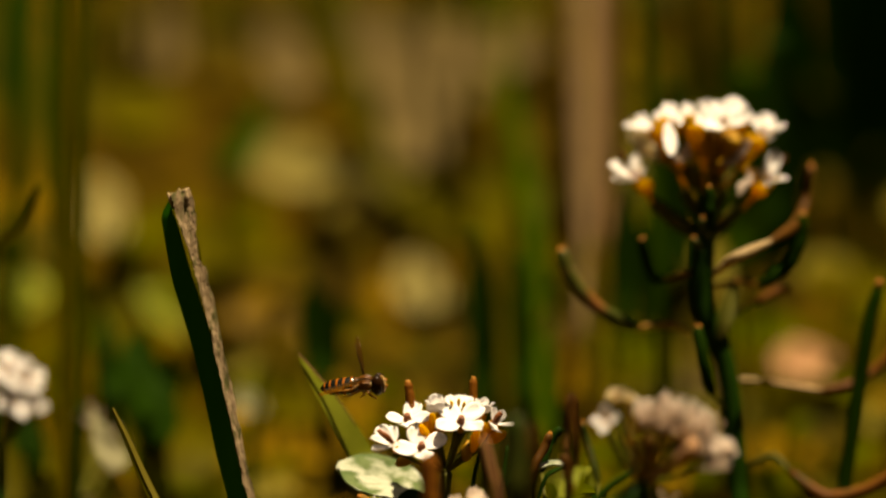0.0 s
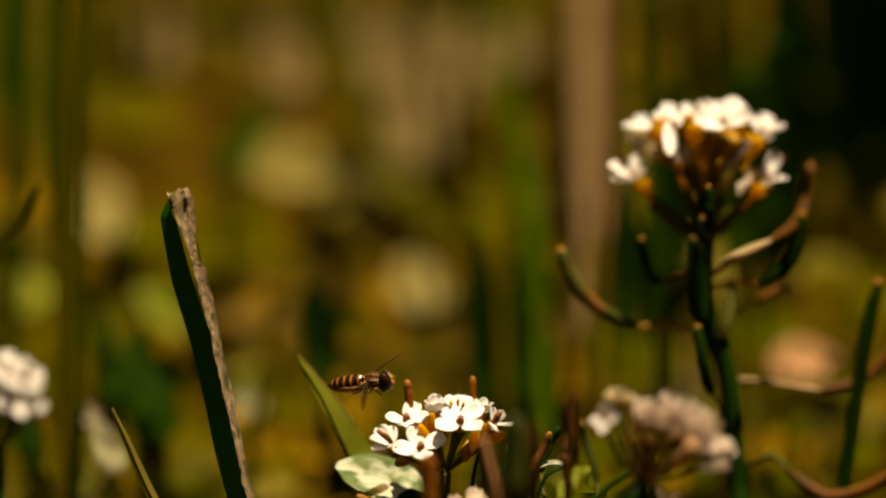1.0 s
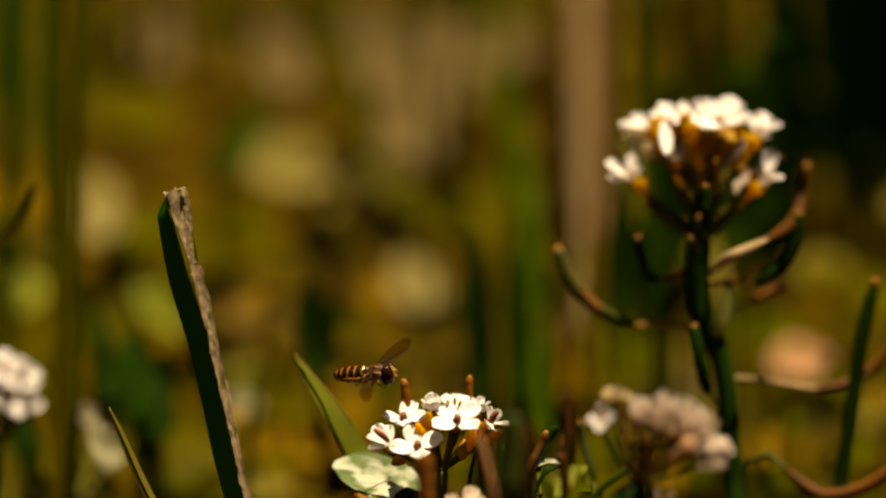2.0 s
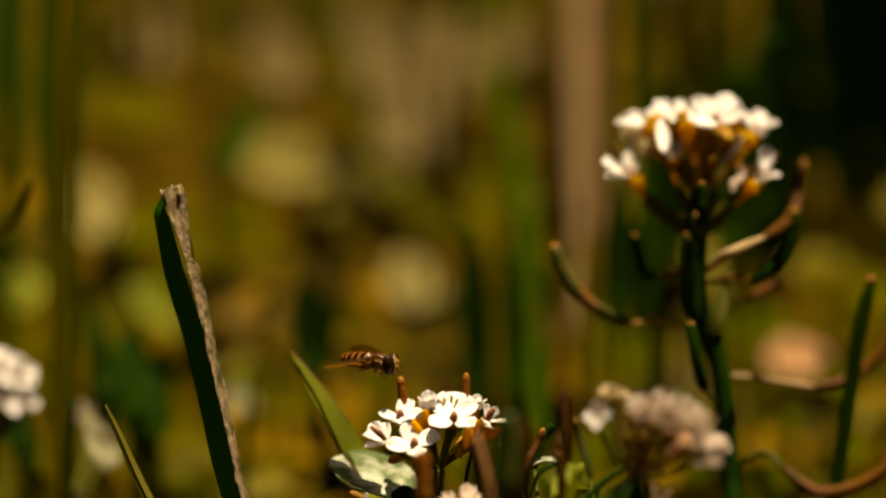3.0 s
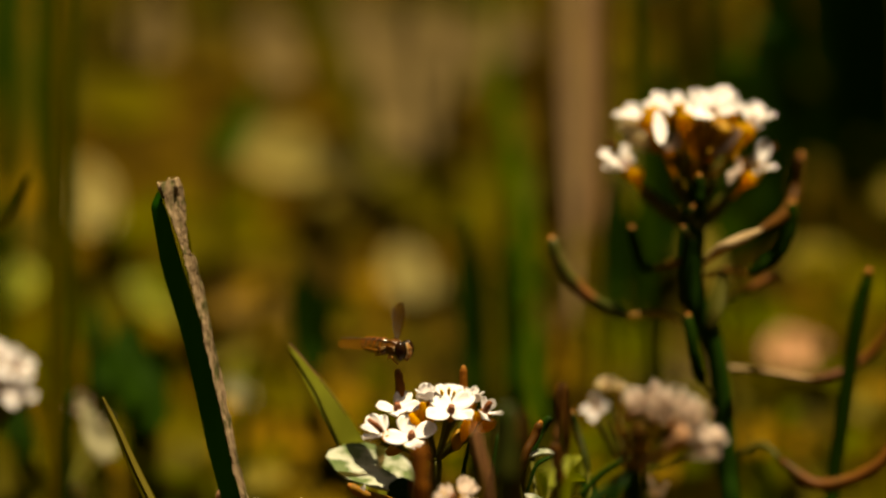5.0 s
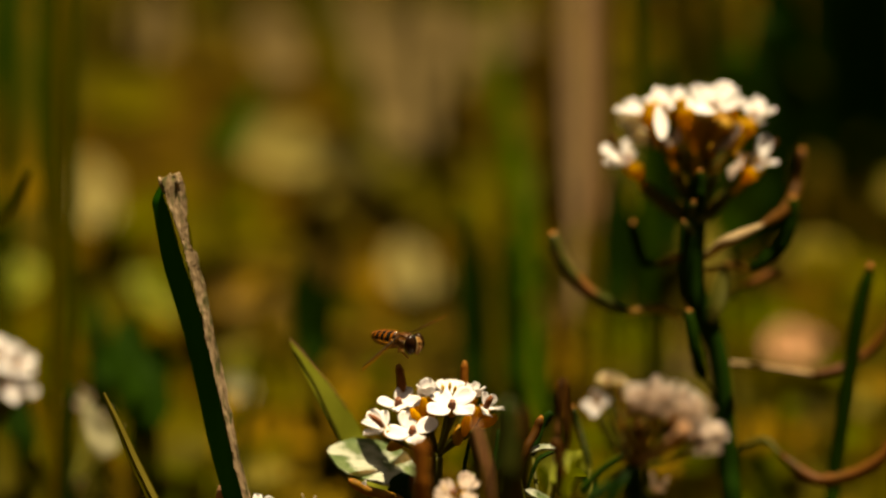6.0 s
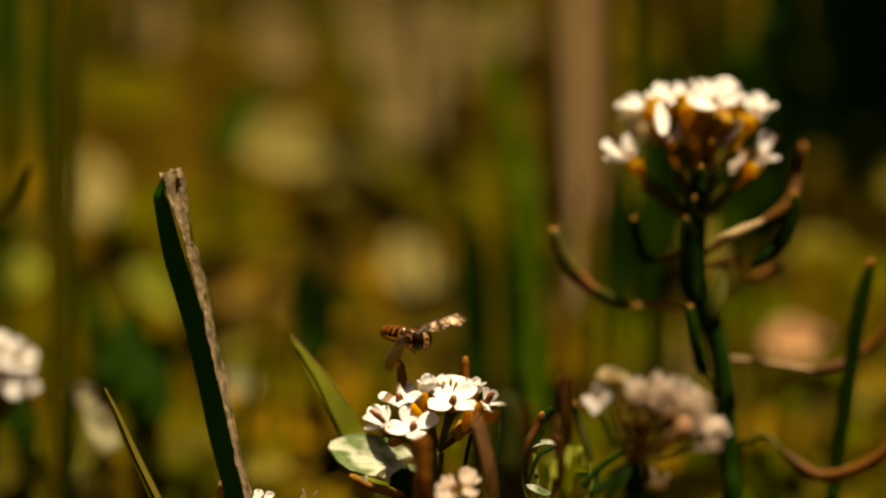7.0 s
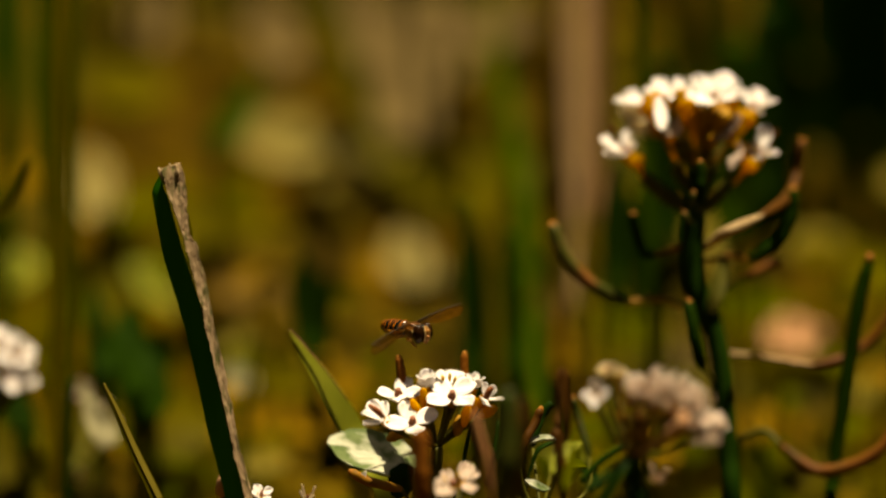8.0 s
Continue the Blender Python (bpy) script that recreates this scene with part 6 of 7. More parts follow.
        tube(bm, [(0.9, s * 0.8, 0.3), (0.6, s * 1.2, 0.35)], [0.04, 0.05], 5, 3)
        ball(bm, (0.55, s * 1.25, 0.35), (0.14, 0.14, 0.1), None, 7, 5)
        part("haltere", bm, M_FACE, fly)


def wing(name):
    """Along +x from its hinge, the leading edge at +y."""
    n = 16
    bm = bmesh.new()
    length = 6.5
    rows = []
    for i in range(n + 1):
        u = i / n
        lead = 0.20 + 0.74 * math.sin(min(1, u * 1.25) * math.pi / 2) if u < 0.8 else 0.94 * math.sqrt(max(0, 1 - ((u - 0.8) / 0.205) ** 2))
        trail = -(0.16 + 0.86 * math.sin(u * 0.84 * math.pi) ** 0.8) if u < 0.95 else -0.62 * math.sqrt(max(0, 1 - ((u - 0.9) / 0.105) ** 2))
        row = []
        for k in range(6):
            v = k / 5
            y = lead + (trail - lead) * v
            row.append(bm.verts.new((length * u, y, 0.07 * math.sin(v * 11) * u * (1 - 0.5 * u) + 0.10 * u * u)))
        rows.append(row)
    for a, b in zip(rows, rows[1:]):
        for k in range(5):
            bm.faces.new((a[k], a[k + 1], b[k + 1], b[k]))
    made = bmesh.ops.solidify(bm, geom=bm.faces[:], thickness=0.02)
    w = part(name, bm, M_WING, fly, "clear narrow wing")
    for k, (v0, v1, u1) in enumerate(((0.0, 0.0, 0.97), (0.22, 0.2, 0.9), (0.42, 0.45, 0.8), (0.55, 0.75, 0.62))):
        bm = bmesh.new()
        pts = []
        for s in (0, 0.35, 0.7, 1):
            u = s * u1
            i = min(n, int(u * n))
            lead = 0.20 + 0.74 * math.sin(min(1, u * 1.25) * math.pi / 2)
            trail = -(0.16 + 0.86 * math.sin(u * 0.84 * math.pi) ** 0.8)
            v = v0 + (v1 - v0) * s
            y = lead + (trail - lead) * v
            pts.append((length * u, y, 0.07 * math.sin(v * 11) * u * (1 - 0.5 * u) + 0.10 * u * u))
        tube(bm, pts, [0.10, 0.06] if k == 0 else [0.04, 0.025], 5, 4)
        part("wing_vein", bm, M_VEIN, w)
    return w


fly_parts()
wing_left = wing("wing")
wing_right = wing("wing")


def motions():
    walk(fly, [
        (0.0, pose(-0.01216, -0.00542, 0.06919, 0.0, -6.0, -10.0)),
        (0.2, pose(-0.01192, -0.00542, 0.06923, 0.0, -6.3, -10.5)),
        (0.4, pose(-0.01169, -0.00541, 0.06935, 0.0, -6.6, -11.0)),
        (0.6, pose(-0.01148, -0.00539, 0.06949, 0.0, -6.9, -11.5)),
        (0.8, pose(-0.01130, -0.00537, 0.06955, 0.0, -7.0, -12.0)),
        (1.0, pose(-0.01114, -0.00534, 0.06952, 0.0, -7.0, -12.5)),
        (1.2, pose(-0.01095, -0.00528, 0.06955, 0.0, -6.9, -12.8)),
        (1.4, pose(-0.01075, -0.00516, 0.06967, 0.0, -6.7, -13.4)),
        (1.6, pose(-0.01062, -0.00493, 0.06977, 0.0, -6.3, -14.3)),
        (1.8, pose(-0.01048, -0.00451, 0.06993, 0.0, -5.7, -15.9)),
        (2.0, pose(-0.01032, -0.00396, 0.07009, 0.0, -4.7, -18.2)),
        (2.2, pose(-0.01016, -0.00335, 0.07024, 0.0, -3.7, -20.8)),
        (2.4, pose(-0.01000, -0.00271, 0.07038, 0.0, -2.6, -23.5)),
        (2.6, pose(-0.00983, -0.00206, 0.07051, 0.0, -1.6, -26.0)),
        (2.8, pose(-0.00966, -0.00145, 0.07063, 0.0, -1.0, -28.0)),
        (3.0, pose(-0.00945, -0.00088, 0.07059, 0.0, -0.7, -29.4)),
        (3.2, pose(-0.00932, -0.00029, 0.07055, 0.0, -0.6, -30.5)),
        (3.4, pose(-0.00920, 0.00019, 0.07052, 0.0, -0.7, -31.4)),
        (3.6, pose(-0.00905, 0.00050, 0.07054, 0.0, -0.8, -32.1)),
        (3.8, pose(-0.00888, 0.00062, 0.07063, 0.0, -0.9, -33.0)),
        (4.0, pose(-0.00867, 0.00064, 0.07073, 0.0, -1.0, -34.0)),
        (4.2, pose(-0.00837, 0.00065, 0.07081, 0.0, -1.0, -35.4)),
        (4.4, pose(-0.00803, 0.00068, 0.07088, 0.0, -1.1, -37.0)),
        (4.6, pose(-0.00774, 0.00071, 0.07097, 0.0, -1.0, -38.5)),
        (4.8, pose(-0.00743, 0.00073, 0.07103, 0.0, -0.9, -39.4)),
        (5.0, pose(-0.00713, 0.00073, 0.07106, 0.0, -0.7, -40.1)),
        (5.2, pose(-0.00683, 0.00073, 0.07108, 0.0, -0.5, -40.6)),
        (5.4, pose(-0.00655, 0.00073, 0.07110, 0.0, -0.2, -41.1)),
        (5.6, pose(-0.00627, 0.00073, 0.07113, 0.0, -0.1, -41.5)),
        (5.8, pose(-0.00600, 0.00074, 0.07117, 0.0, -0.0, -42.0)),
        (6.0, pose(-0.00589, 0.00078, 0.07133, 0.0, -0.1, -42.5)),
        (6.2, pose(-0.00574, 0.00078, 0.07131, 0.0, -0.2, -43.1)),
        (6.4, pose(-0.00558, 0.00076, 0.07127, 0.0, -0.4, -43.7)),
        (6.6, pose(-0.00539, 0.00076, 0.07125, 0.0, -0.7, -44.2)),
        (6.8, pose(-0.00516, 0.00076, 0.07127, 0.0, -0.9, -44.7)),
        (7.0, pose(-0.00498, 0.00077, 0.07128, 0.0, -1.0, -45.0)),
        (7.2, pose(-0.00489, 0.00077, 0.07129, 0.0, -1.1, -45.2)),
        (7.4, pose(-0.00485, 0.00077, 0.07130, 0.0, -1.1, -45.2)),
        (7.6, pose(-0.00481, 0.00078, 0.07134, 0.0, -1.0, -45.1)),
        (7.8, pose(-0.00478, 0.00080, 0.07140, 0.0, -1.0, -45.0)),
        (8.0, pose(-0.00475, 0.00081, 0.07146, 0.0, -1.0, -45.0)),
    ])
    walk(wing_left, [
        (0.000, pose(0.00150, 0.00085, 0.00095, -78.9, -32.8, 108.3)),
        (0.100, pose(0.00150, 0.00085, 0.00095, -81.5, -3.8, 101.7)),
        (0.200, pose(0.00150, 0.00085, 0.00095, -84.0, -8.4, 96.2)),
        (0.300, pose(0.00150, 0.00085, 0.00095, -73.3, -1.4, 95.1)),
        (0.400, pose(0.00150, 0.00085, 0.00095, -71.3, -8.1, 91.1)),
        (0.500, pose(0.00150, 0.00085, 0.00095, -94.1, -2.4, 106.8)),
        (0.600, pose(0.00150, 0.00085, 0.00095, -79.6, -9.7, 94.3)),
        (0.700, pose(0.00150, 0.00085, 0.00095, -117.9, -21.5, 129.5)),
        (0.800, pose(0.00150, 0.00085, 0.00095, -51.5, -8.4, 80.2)),
        (0.900, pose(0.00150, 0.00085, 0.00095, -120.0, -13.7, 124.1)),
        (0.933, pose(0.00150, 0.00085, 0.00095, -92.9, -26.1, 102.6)),
        (0.967, pose(0.00150, 0.00085, 0.00095, -61.3, -26.9, 76.1)),
        (1.000, pose(0.00150, 0.00085, 0.00095, -33.4, -15.7, 53.7)),
        (1.033, pose(0.00150, 0.00085, 0.00095, -56.7, -35.0, 76.4)),
        (1.067, pose(0.00150, 0.00085, 0.00095, -92.1, -41.7, 111.3)),
        (1.100, pose(0.00150, 0.00085, 0.00095, -125.3, -31.4, 144.0)),
        (1.133, pose(0.00150, 0.00085, 0.00095, -93.3, -42.3, 107.7)),
        (1.167, pose(0.00150, 0.00085, 0.00095, -59.0, -34.8, 69.1)),
        (1.200, pose(0.00150, 0.00085, 0.00095, -38.4, -14.4, 43.6)),
        (1.233, pose(0.00150, 0.00085, 0.00095, -63.7, -48.7, 49.9)),
        (1.267, pose(0.00150, 0.00085, 0.00095, -138.3, -69.1, 109.4)),
        (1.300, pose(0.00150, 0.00085, 0.00095, 156.0, -45.0, 159.7)),
        (1.333, pose(0.00150, 0.00085, 0.00095, -140.8, -65.1, 108.9)),
        (1.367, pose(0.00150, 0.00085, 0.00095, -76.3, -45.7, 56.7)),
        (1.400, pose(0.00150, 0.00085, 0.00095, -51.5, -12.6, 47.3)),
        (1.433, pose(0.00150, 0.00085, 0.00095, -76.0, -45.6, 56.5)),
        (1.467, pose(0.00150, 0.00085, 0.00095, -140.0, -65.3, 108.2)),
        (1.500, pose(0.00150, 0.00085, 0.00095, 156.1, -45.6, 159.8)),
        (1.533, pose(0.00150, 0.00085, 0.00095, -143.0, -66.6, 107.4)),
        (1.567, pose(0.00150, 0.00085, 0.00095, -77.7, -47.6, 50.7)),
        (1.600, pose(0.00150, 0.00085, 0.00095, -55.7, -14.6, 39.1)),
        (1.633, pose(0.00150, 0.00085, 0.00095, -77.2, -47.4, 50.2)),
        (1.667, pose(0.00150, 0.00085, 0.00095, -140.9, -67.0, 105.5)),
        (1.700, pose(0.00150, 0.00085, 0.00095, 156.5, -46.8, 159.6)),
        (1.733, pose(0.00150, 0.00085, 0.00095, -155.6, -55.9, 111.8)),
        (1.767, pose(0.00150, 0.00085, 0.00095, -114.8, -40.6, 71.1)),
        (1.800, pose(0.00150, 0.00085, 0.00095, -96.5, -14.4, 53.0)),
        (1.833, pose(0.00150, 0.00085, 0.00095, -81.1, -17.6, 82.7)),
        (1.867, pose(0.00150, 0.00085, 0.00095, -68.8, -27.7, 111.9)),
        (1.900, pose(0.00150, 0.00085, 0.00095, -62.9, -42.1, 142.6)),
        (1.933, pose(0.00150, 0.00085, 0.00095, -67.2, -29.7, 115.6)),
        (1.967, pose(0.00150, 0.00085, 0.00095, -76.8, -20.1, 90.1)),
        (2.000, pose(0.00150, 0.00085, 0.00095, -89.3, -15.2, 64.4)),
        (2.033, pose(0.00150, 0.00085, 0.00095, -77.0, -18.0, 86.2)),
        (2.067, pose(0.00150, 0.00085, 0.00095, -66.4, -25.0, 107.6)),
        (2.100, pose(0.00150, 0.00085, 0.00095, -58.7, -35.1, 129.0)),
        (2.200, pose(0.00150, 0.00085, 0.00095, -87.0, -16.1, 75.1)),
        (2.300, pose(0.00150, 0.00085, 0.00095, -52.8, -30.1, 119.5)),
        (2.400, pose(0.00150, 0.00085, 0.00095, -87.4, -17.0, 85.1)),
        (2.500, pose(0.00150, 0.00085, 0.00095, -44.4, -26.4, 111.3)),
        (2.600, pose(0.00150, 0.00085, 0.00095, -89.9, -17.7, 94.5)),
        (2.700, pose(0.00150, 0.00085, 0.00095, -100.7, -23.8, 102.8)),
        (2.800, pose(0.00150, 0.00085, 0.00095, -93.8, -18.4, 103.0)),
        (2.900, pose(0.00150, 0.00085, 0.00095, -79.2, -22.0, 93.3)),
        (3.000, pose(0.00150, 0.00085, 0.00095, -60.0, 8.0, 160.0)),
        (3.100, pose(0.00150, 0.00085, 0.00095, -55.7, -17.1, 81.1)),
        (3.200, pose(0.00150, 0.00085, 0.00095, -90.0, -29.0, 131.6)),
        (3.300, pose(0.00150, 0.00085, 0.00095, -36.8, -11.7, 70.1)),
        (3.400, pose(0.00150, 0.00085, 0.00095, -101.2, -32.3, 137.1)),
        (3.433, pose(0.00150, 0.00085, 0.00095, -71.7, -36.2, 106.4)),
        (3.467, pose(0.00150, 0.00085, 0.00095, -44.5, -27.2, 78.0)),
        (3.500, pose(0.00150, 0.00085, 0.00095, -26.2, -9.7, 58.2)),
        (3.533, pose(0.00150, 0.00085, 0.00095, -44.7, -29.8, 78.0)),
        (3.567, pose(0.00150, 0.00085, 0.00095, -74.7, -40.6, 109.0)),
        (3.600, pose(0.00150, 0.00085, 0.00095, -108.3, -36.0, 143.6)),
        (3.633, pose(0.00150, 0.00085, 0.00095, -74.6, -42.3, 106.6)),
        (3.667, pose(0.00150, 0.00085, 0.00095, -43.6, -31.6, 72.2)),
        (3.700, pose(0.00150, 0.00085, 0.00095, -25.7, -10.8, 50.2)),
        (3.733, pose(0.00150, 0.00085, 0.00095, -39.0, -34.9, 72.0)),
        (3.767, pose(0.00150, 0.00085, 0.00095, -69.8, -50.1, 109.9)),
        (3.800, pose(0.00150, 0.00085, 0.00095, -110.0, -45.5, 156.7)),
        (3.833, pose(0.00150, 0.00085, 0.00095, -71.9, -45.9, 108.2)),
        (3.867, pose(0.00150, 0.00085, 0.00095, -47.1, -28.2, 72.2)),
        (3.900, pose(0.00150, 0.00085, 0.00095, -38.3, -3.2, 48.9)),
        (3.933, pose(0.00150, 0.00085, 0.00095, -44.3, -26.2, 74.5)),
        (3.967, pose(0.00150, 0.00085, 0.00095, -64.6, -43.3, 110.3)),
        (4.000, pose(0.00150, 0.00085, 0.00095, -97.7, -44.8, 157.7)),
        (4.033, pose(0.00150, 0.00085, 0.00095, -34.5, -57.8, 102.0)),
        (4.067, pose(0.00150, 0.00085, 0.00095, 14.8, -34.7, 60.4)),
        (4.100, pose(0.00150, 0.00085, 0.00095, 36.3, -0.2, 49.4)),
        (4.133, pose(0.00150, 0.00085, 0.00095, 34.1, -22.4, 74.7)),
        (4.167, pose(0.00150, 0.00085, 0.00095, 19.2, -40.8, 107.5)),
        (4.200, pose(0.00150, 0.00085, 0.00095, -10.7, -47.0, 153.4)),
        (4.233, pose(0.00150, 0.00085, 0.00095, 18.6, -41.0, 108.5)),
        (4.267, pose(0.00150, 0.00085, 0.00095, 33.6, -23.2, 76.1)),
        (4.300, pose(0.00150, 0.00085, 0.00095, 36.3, -1.5, 51.3)),
        (4.333, pose(0.00150, 0.00085, 0.00095, 34.1, -23.4, 76.2)),
        (4.367, pose(0.00150, 0.00085, 0.00095, 19.4, -41.6, 108.7)),
        (4.400, pose(0.00150, 0.00085, 0.00095, -10.4, -48.0, 154.5)),
        (4.433, pose(0.00150, 0.00085, 0.00095, 17.6, -43.0, 110.9)),
        (4.467, pose(0.00150, 0.00085, 0.00095, 32.7, -27.0, 78.8)),
        (4.500, pose(0.00150, 0.00085, 0.00095, 36.3, -7.1, 54.3)),
        (4.533, pose(0.00150, 0.00085, 0.00095, 32.6, -26.3, 78.8)),
        (4.567, pose(0.00150, 0.00085, 0.00095, 18.1, -41.6, 110.4)),
        (4.600, pose(0.00150, 0.00085, 0.00095, -8.3, -46.7, 152.3)),
        (4.633, pose(0.00150, 0.00085, 0.00095, 17.0, -42.4, 111.8)),
        (4.667, pose(0.00150, 0.00085, 0.00095, 31.8, -28.3, 80.6)),
        (4.700, pose(0.00150, 0.00085, 0.00095, 36.2, -10.3, 56.5)),
        (4.733, pose(0.00150, 0.00085, 0.00095, 21.6, -28.5, 76.4)),
        (4.767, pose(0.00150, 0.00085, 0.00095, -2.6, -39.4, 105.1)),
        (4.800, pose(0.00150, 0.00085, 0.00095, -31.8, -38.2, 138.8)),
        (4.833, pose(0.00150, 0.00085, 0.00095, -45.8, -23.8, 116.9)),
        (4.867, pose(0.00150, 0.00085, 0.00095, -63.4, -15.0, 93.7)),
        (4.900, pose(0.00150, 0.00085, 0.00095, -82.6, -13.7, 69.4)),
        (4.933, pose(0.00150, 0.00085, 0.00095, -64.9, -14.1, 90.1)),
        (4.967, pose(0.00150, 0.00085, 0.00095, -48.2, -20.5, 110.1)),
        (5.000, pose(0.00150, 0.00085, 0.00095, -33.8, -31.8, 128.6)),
        (5.033, pose(0.00150, 0.00085, 0.00095, -47.9, -22.9, 115.3)),
        (5.067, pose(0.00150, 0.00085, 0.00095, -63.2, -17.4, 100.7)),
        (5.100, pose(0.00150, 0.00085, 0.00095, -79.2, -15.8, 85.5)),
        (5.200, pose(0.00150, 0.00085, 0.00095, -116.5, -26.5, 119.5)),
        (5.300, pose(0.00150, 0.00085, 0.00095, -81.0, -19.0, 97.9)),
        (5.400, pose(0.00150, 0.00085, 0.00095, -92.6, -22.0, 110.7)),
        (5.500, pose(0.00150, 0.00085, 0.00095, -86.6, -23.1, 108.9)),
        (5.600, pose(0.00150, 0.00085, 0.00095, -70.8, -18.4, 101.5)),
        (5.700, pose(0.00150, 0.00085, 0.00095, -94.2, -28.0, 119.6)),
        (5.800, pose(0.00150, 0.00085, 0.00095, -51.7, -15.4, 91.4)),
        (5.900, pose(0.00150, 0.00085, 0.00095, -58.1, -33.9, 130.8)),
        (6.000, pose(0.00150, 0.00085, 0.00095, -33.5, -11.3, 80.8)),
        (6.100, pose(0.00150, 0.00085, 0.00095, -97.1, -35.7, 145.4)),
        (6.133, pose(0.00150, 0.00085, 0.00095, -68.8, -33.7, 118.3)),
        (6.167, pose(0.00150, 0.00085, 0.00095, -45.8, -22.2, 96.7)),
        (6.200, pose(0.00150, 0.00085, 0.00095, -29.7, -4.9, 82.1)),
        (6.300, pose(0.00150, 0.00085, 0.00095, -86.5, -37.3, 150.0)),
        (6.333, pose(0.00150, 0.00085, 0.00095, -60.1, -34.8, 117.7)),
        (6.367, pose(0.00150, 0.00085, 0.00095, -40.4, -22.2, 91.5)),
        (6.400, pose(0.00150, 0.00085, 0.00095, -28.9, -3.9, 72.3)),
        (6.433, pose(0.00150, 0.00085, 0.00095, -43.8, -28.0, 89.7)),
        (6.467, pose(0.00150, 0.00085, 0.00095, -72.1, -44.5, 120.1)),
        (6.500, pose(0.00150, 0.00085, 0.00095, -111.6, -44.2, 161.5)),
        (6.533, pose(0.00150, 0.00085, 0.00095, -69.7, -43.2, 117.4)),
        (6.567, pose(0.00150, 0.00085, 0.00095, -41.9, -23.8, 87.1)),
        (6.600, pose(0.00150, 0.00085, 0.00095, -28.1, 3.0, 70.0)),
        (6.633, pose(0.00150, 0.00085, 0.00095, -35.6, -22.4, 91.4)),
        (6.667, pose(0.00150, 0.00085, 0.00095, -56.8, -42.0, 123.1)),
        (6.700, pose(0.00150, 0.00085, 0.00095, -93.4, -46.0, 169.1)),
        (6.733, pose(0.00150, 0.00085, 0.00095, -32.6, -58.2, 114.5)),
        (6.767, pose(0.00150, 0.00085, 0.00095, 15.6, -36.8, 72.6)),
        (6.800, pose(0.00150, 0.00085, 0.00095, 36.2, -4.1, 60.3)),
        (6.833, pose(0.00150, 0.00085, 0.00095, 31.9, -23.5, 86.0)),
        (6.867, pose(0.00150, 0.00085, 0.00095, 16.5, -38.5, 118.7)),
        (6.900, pose(0.00150, 0.00085, 0.00095, -9.2, -42.5, 160.2)),
        (6.933, pose(0.00150, 0.00085, 0.00095, 15.7, -39.3, 119.6)),
        (6.967, pose(0.00150, 0.00085, 0.00095, 31.2, -25.5, 87.1)),
        (7.000, pose(0.00150, 0.00085, 0.00095, 36.3, -7.1, 61.5)),
        (7.033, pose(0.00150, 0.00085, 0.00095, 31.6, -23.9, 85.3)),
        (7.067, pose(0.00150, 0.00085, 0.00095, 18.2, -36.9, 114.6)),
        (7.100, pose(0.00150, 0.00085, 0.00095, -3.4, -41.5, 150.8)),
        (7.133, pose(0.00150, 0.00085, 0.00095, 15.9, -39.4, 117.1)),
        (7.167, pose(0.00150, 0.00085, 0.00095, 29.8, -29.8, 88.2)),
        (7.200, pose(0.00150, 0.00085, 0.00095, 36.4, -16.2, 64.5)),
        (7.300, pose(0.00150, 0.00085, 0.00095, -38.0, -38.7, 136.3)),
        (7.400, pose(0.00150, 0.00085, 0.00095, 35.4, -18.6, 70.4)),
        (7.500, pose(0.00150, 0.00085, 0.00095, 64.0, -32.1, 121.5)),
        (7.600, pose(0.00150, 0.00085, 0.00095, 89.5, -20.6, 103.4)),
        (7.700, pose(0.00150, 0.00085, 0.00095, 86.8, -15.5, 108.1)),
        (7.800, pose(0.00150, 0.00085, 0.00095, 56.1, -24.5, 125.2)),
        (7.833, pose(0.00150, 0.00085, 0.00095, 83.8, -24.6, 129.7)),
        (7.867, pose(0.00150, 0.00085, 0.00095, 111.6, -26.6, 133.6)),
        (7.900, pose(0.00150, 0.00085, 0.00095, 139.9, -30.0, 136.1)),
        (7.933, pose(0.00150, 0.00085, 0.00095, 131.9, -19.2, 115.2)),
        (7.967, pose(0.00150, 0.00085, 0.00095, 120.9, -11.9, 93.9)),
        (8.000, pose(0.00150, 0.00085, 0.00095, 108.1, -8.9, 72.0)),
    ])
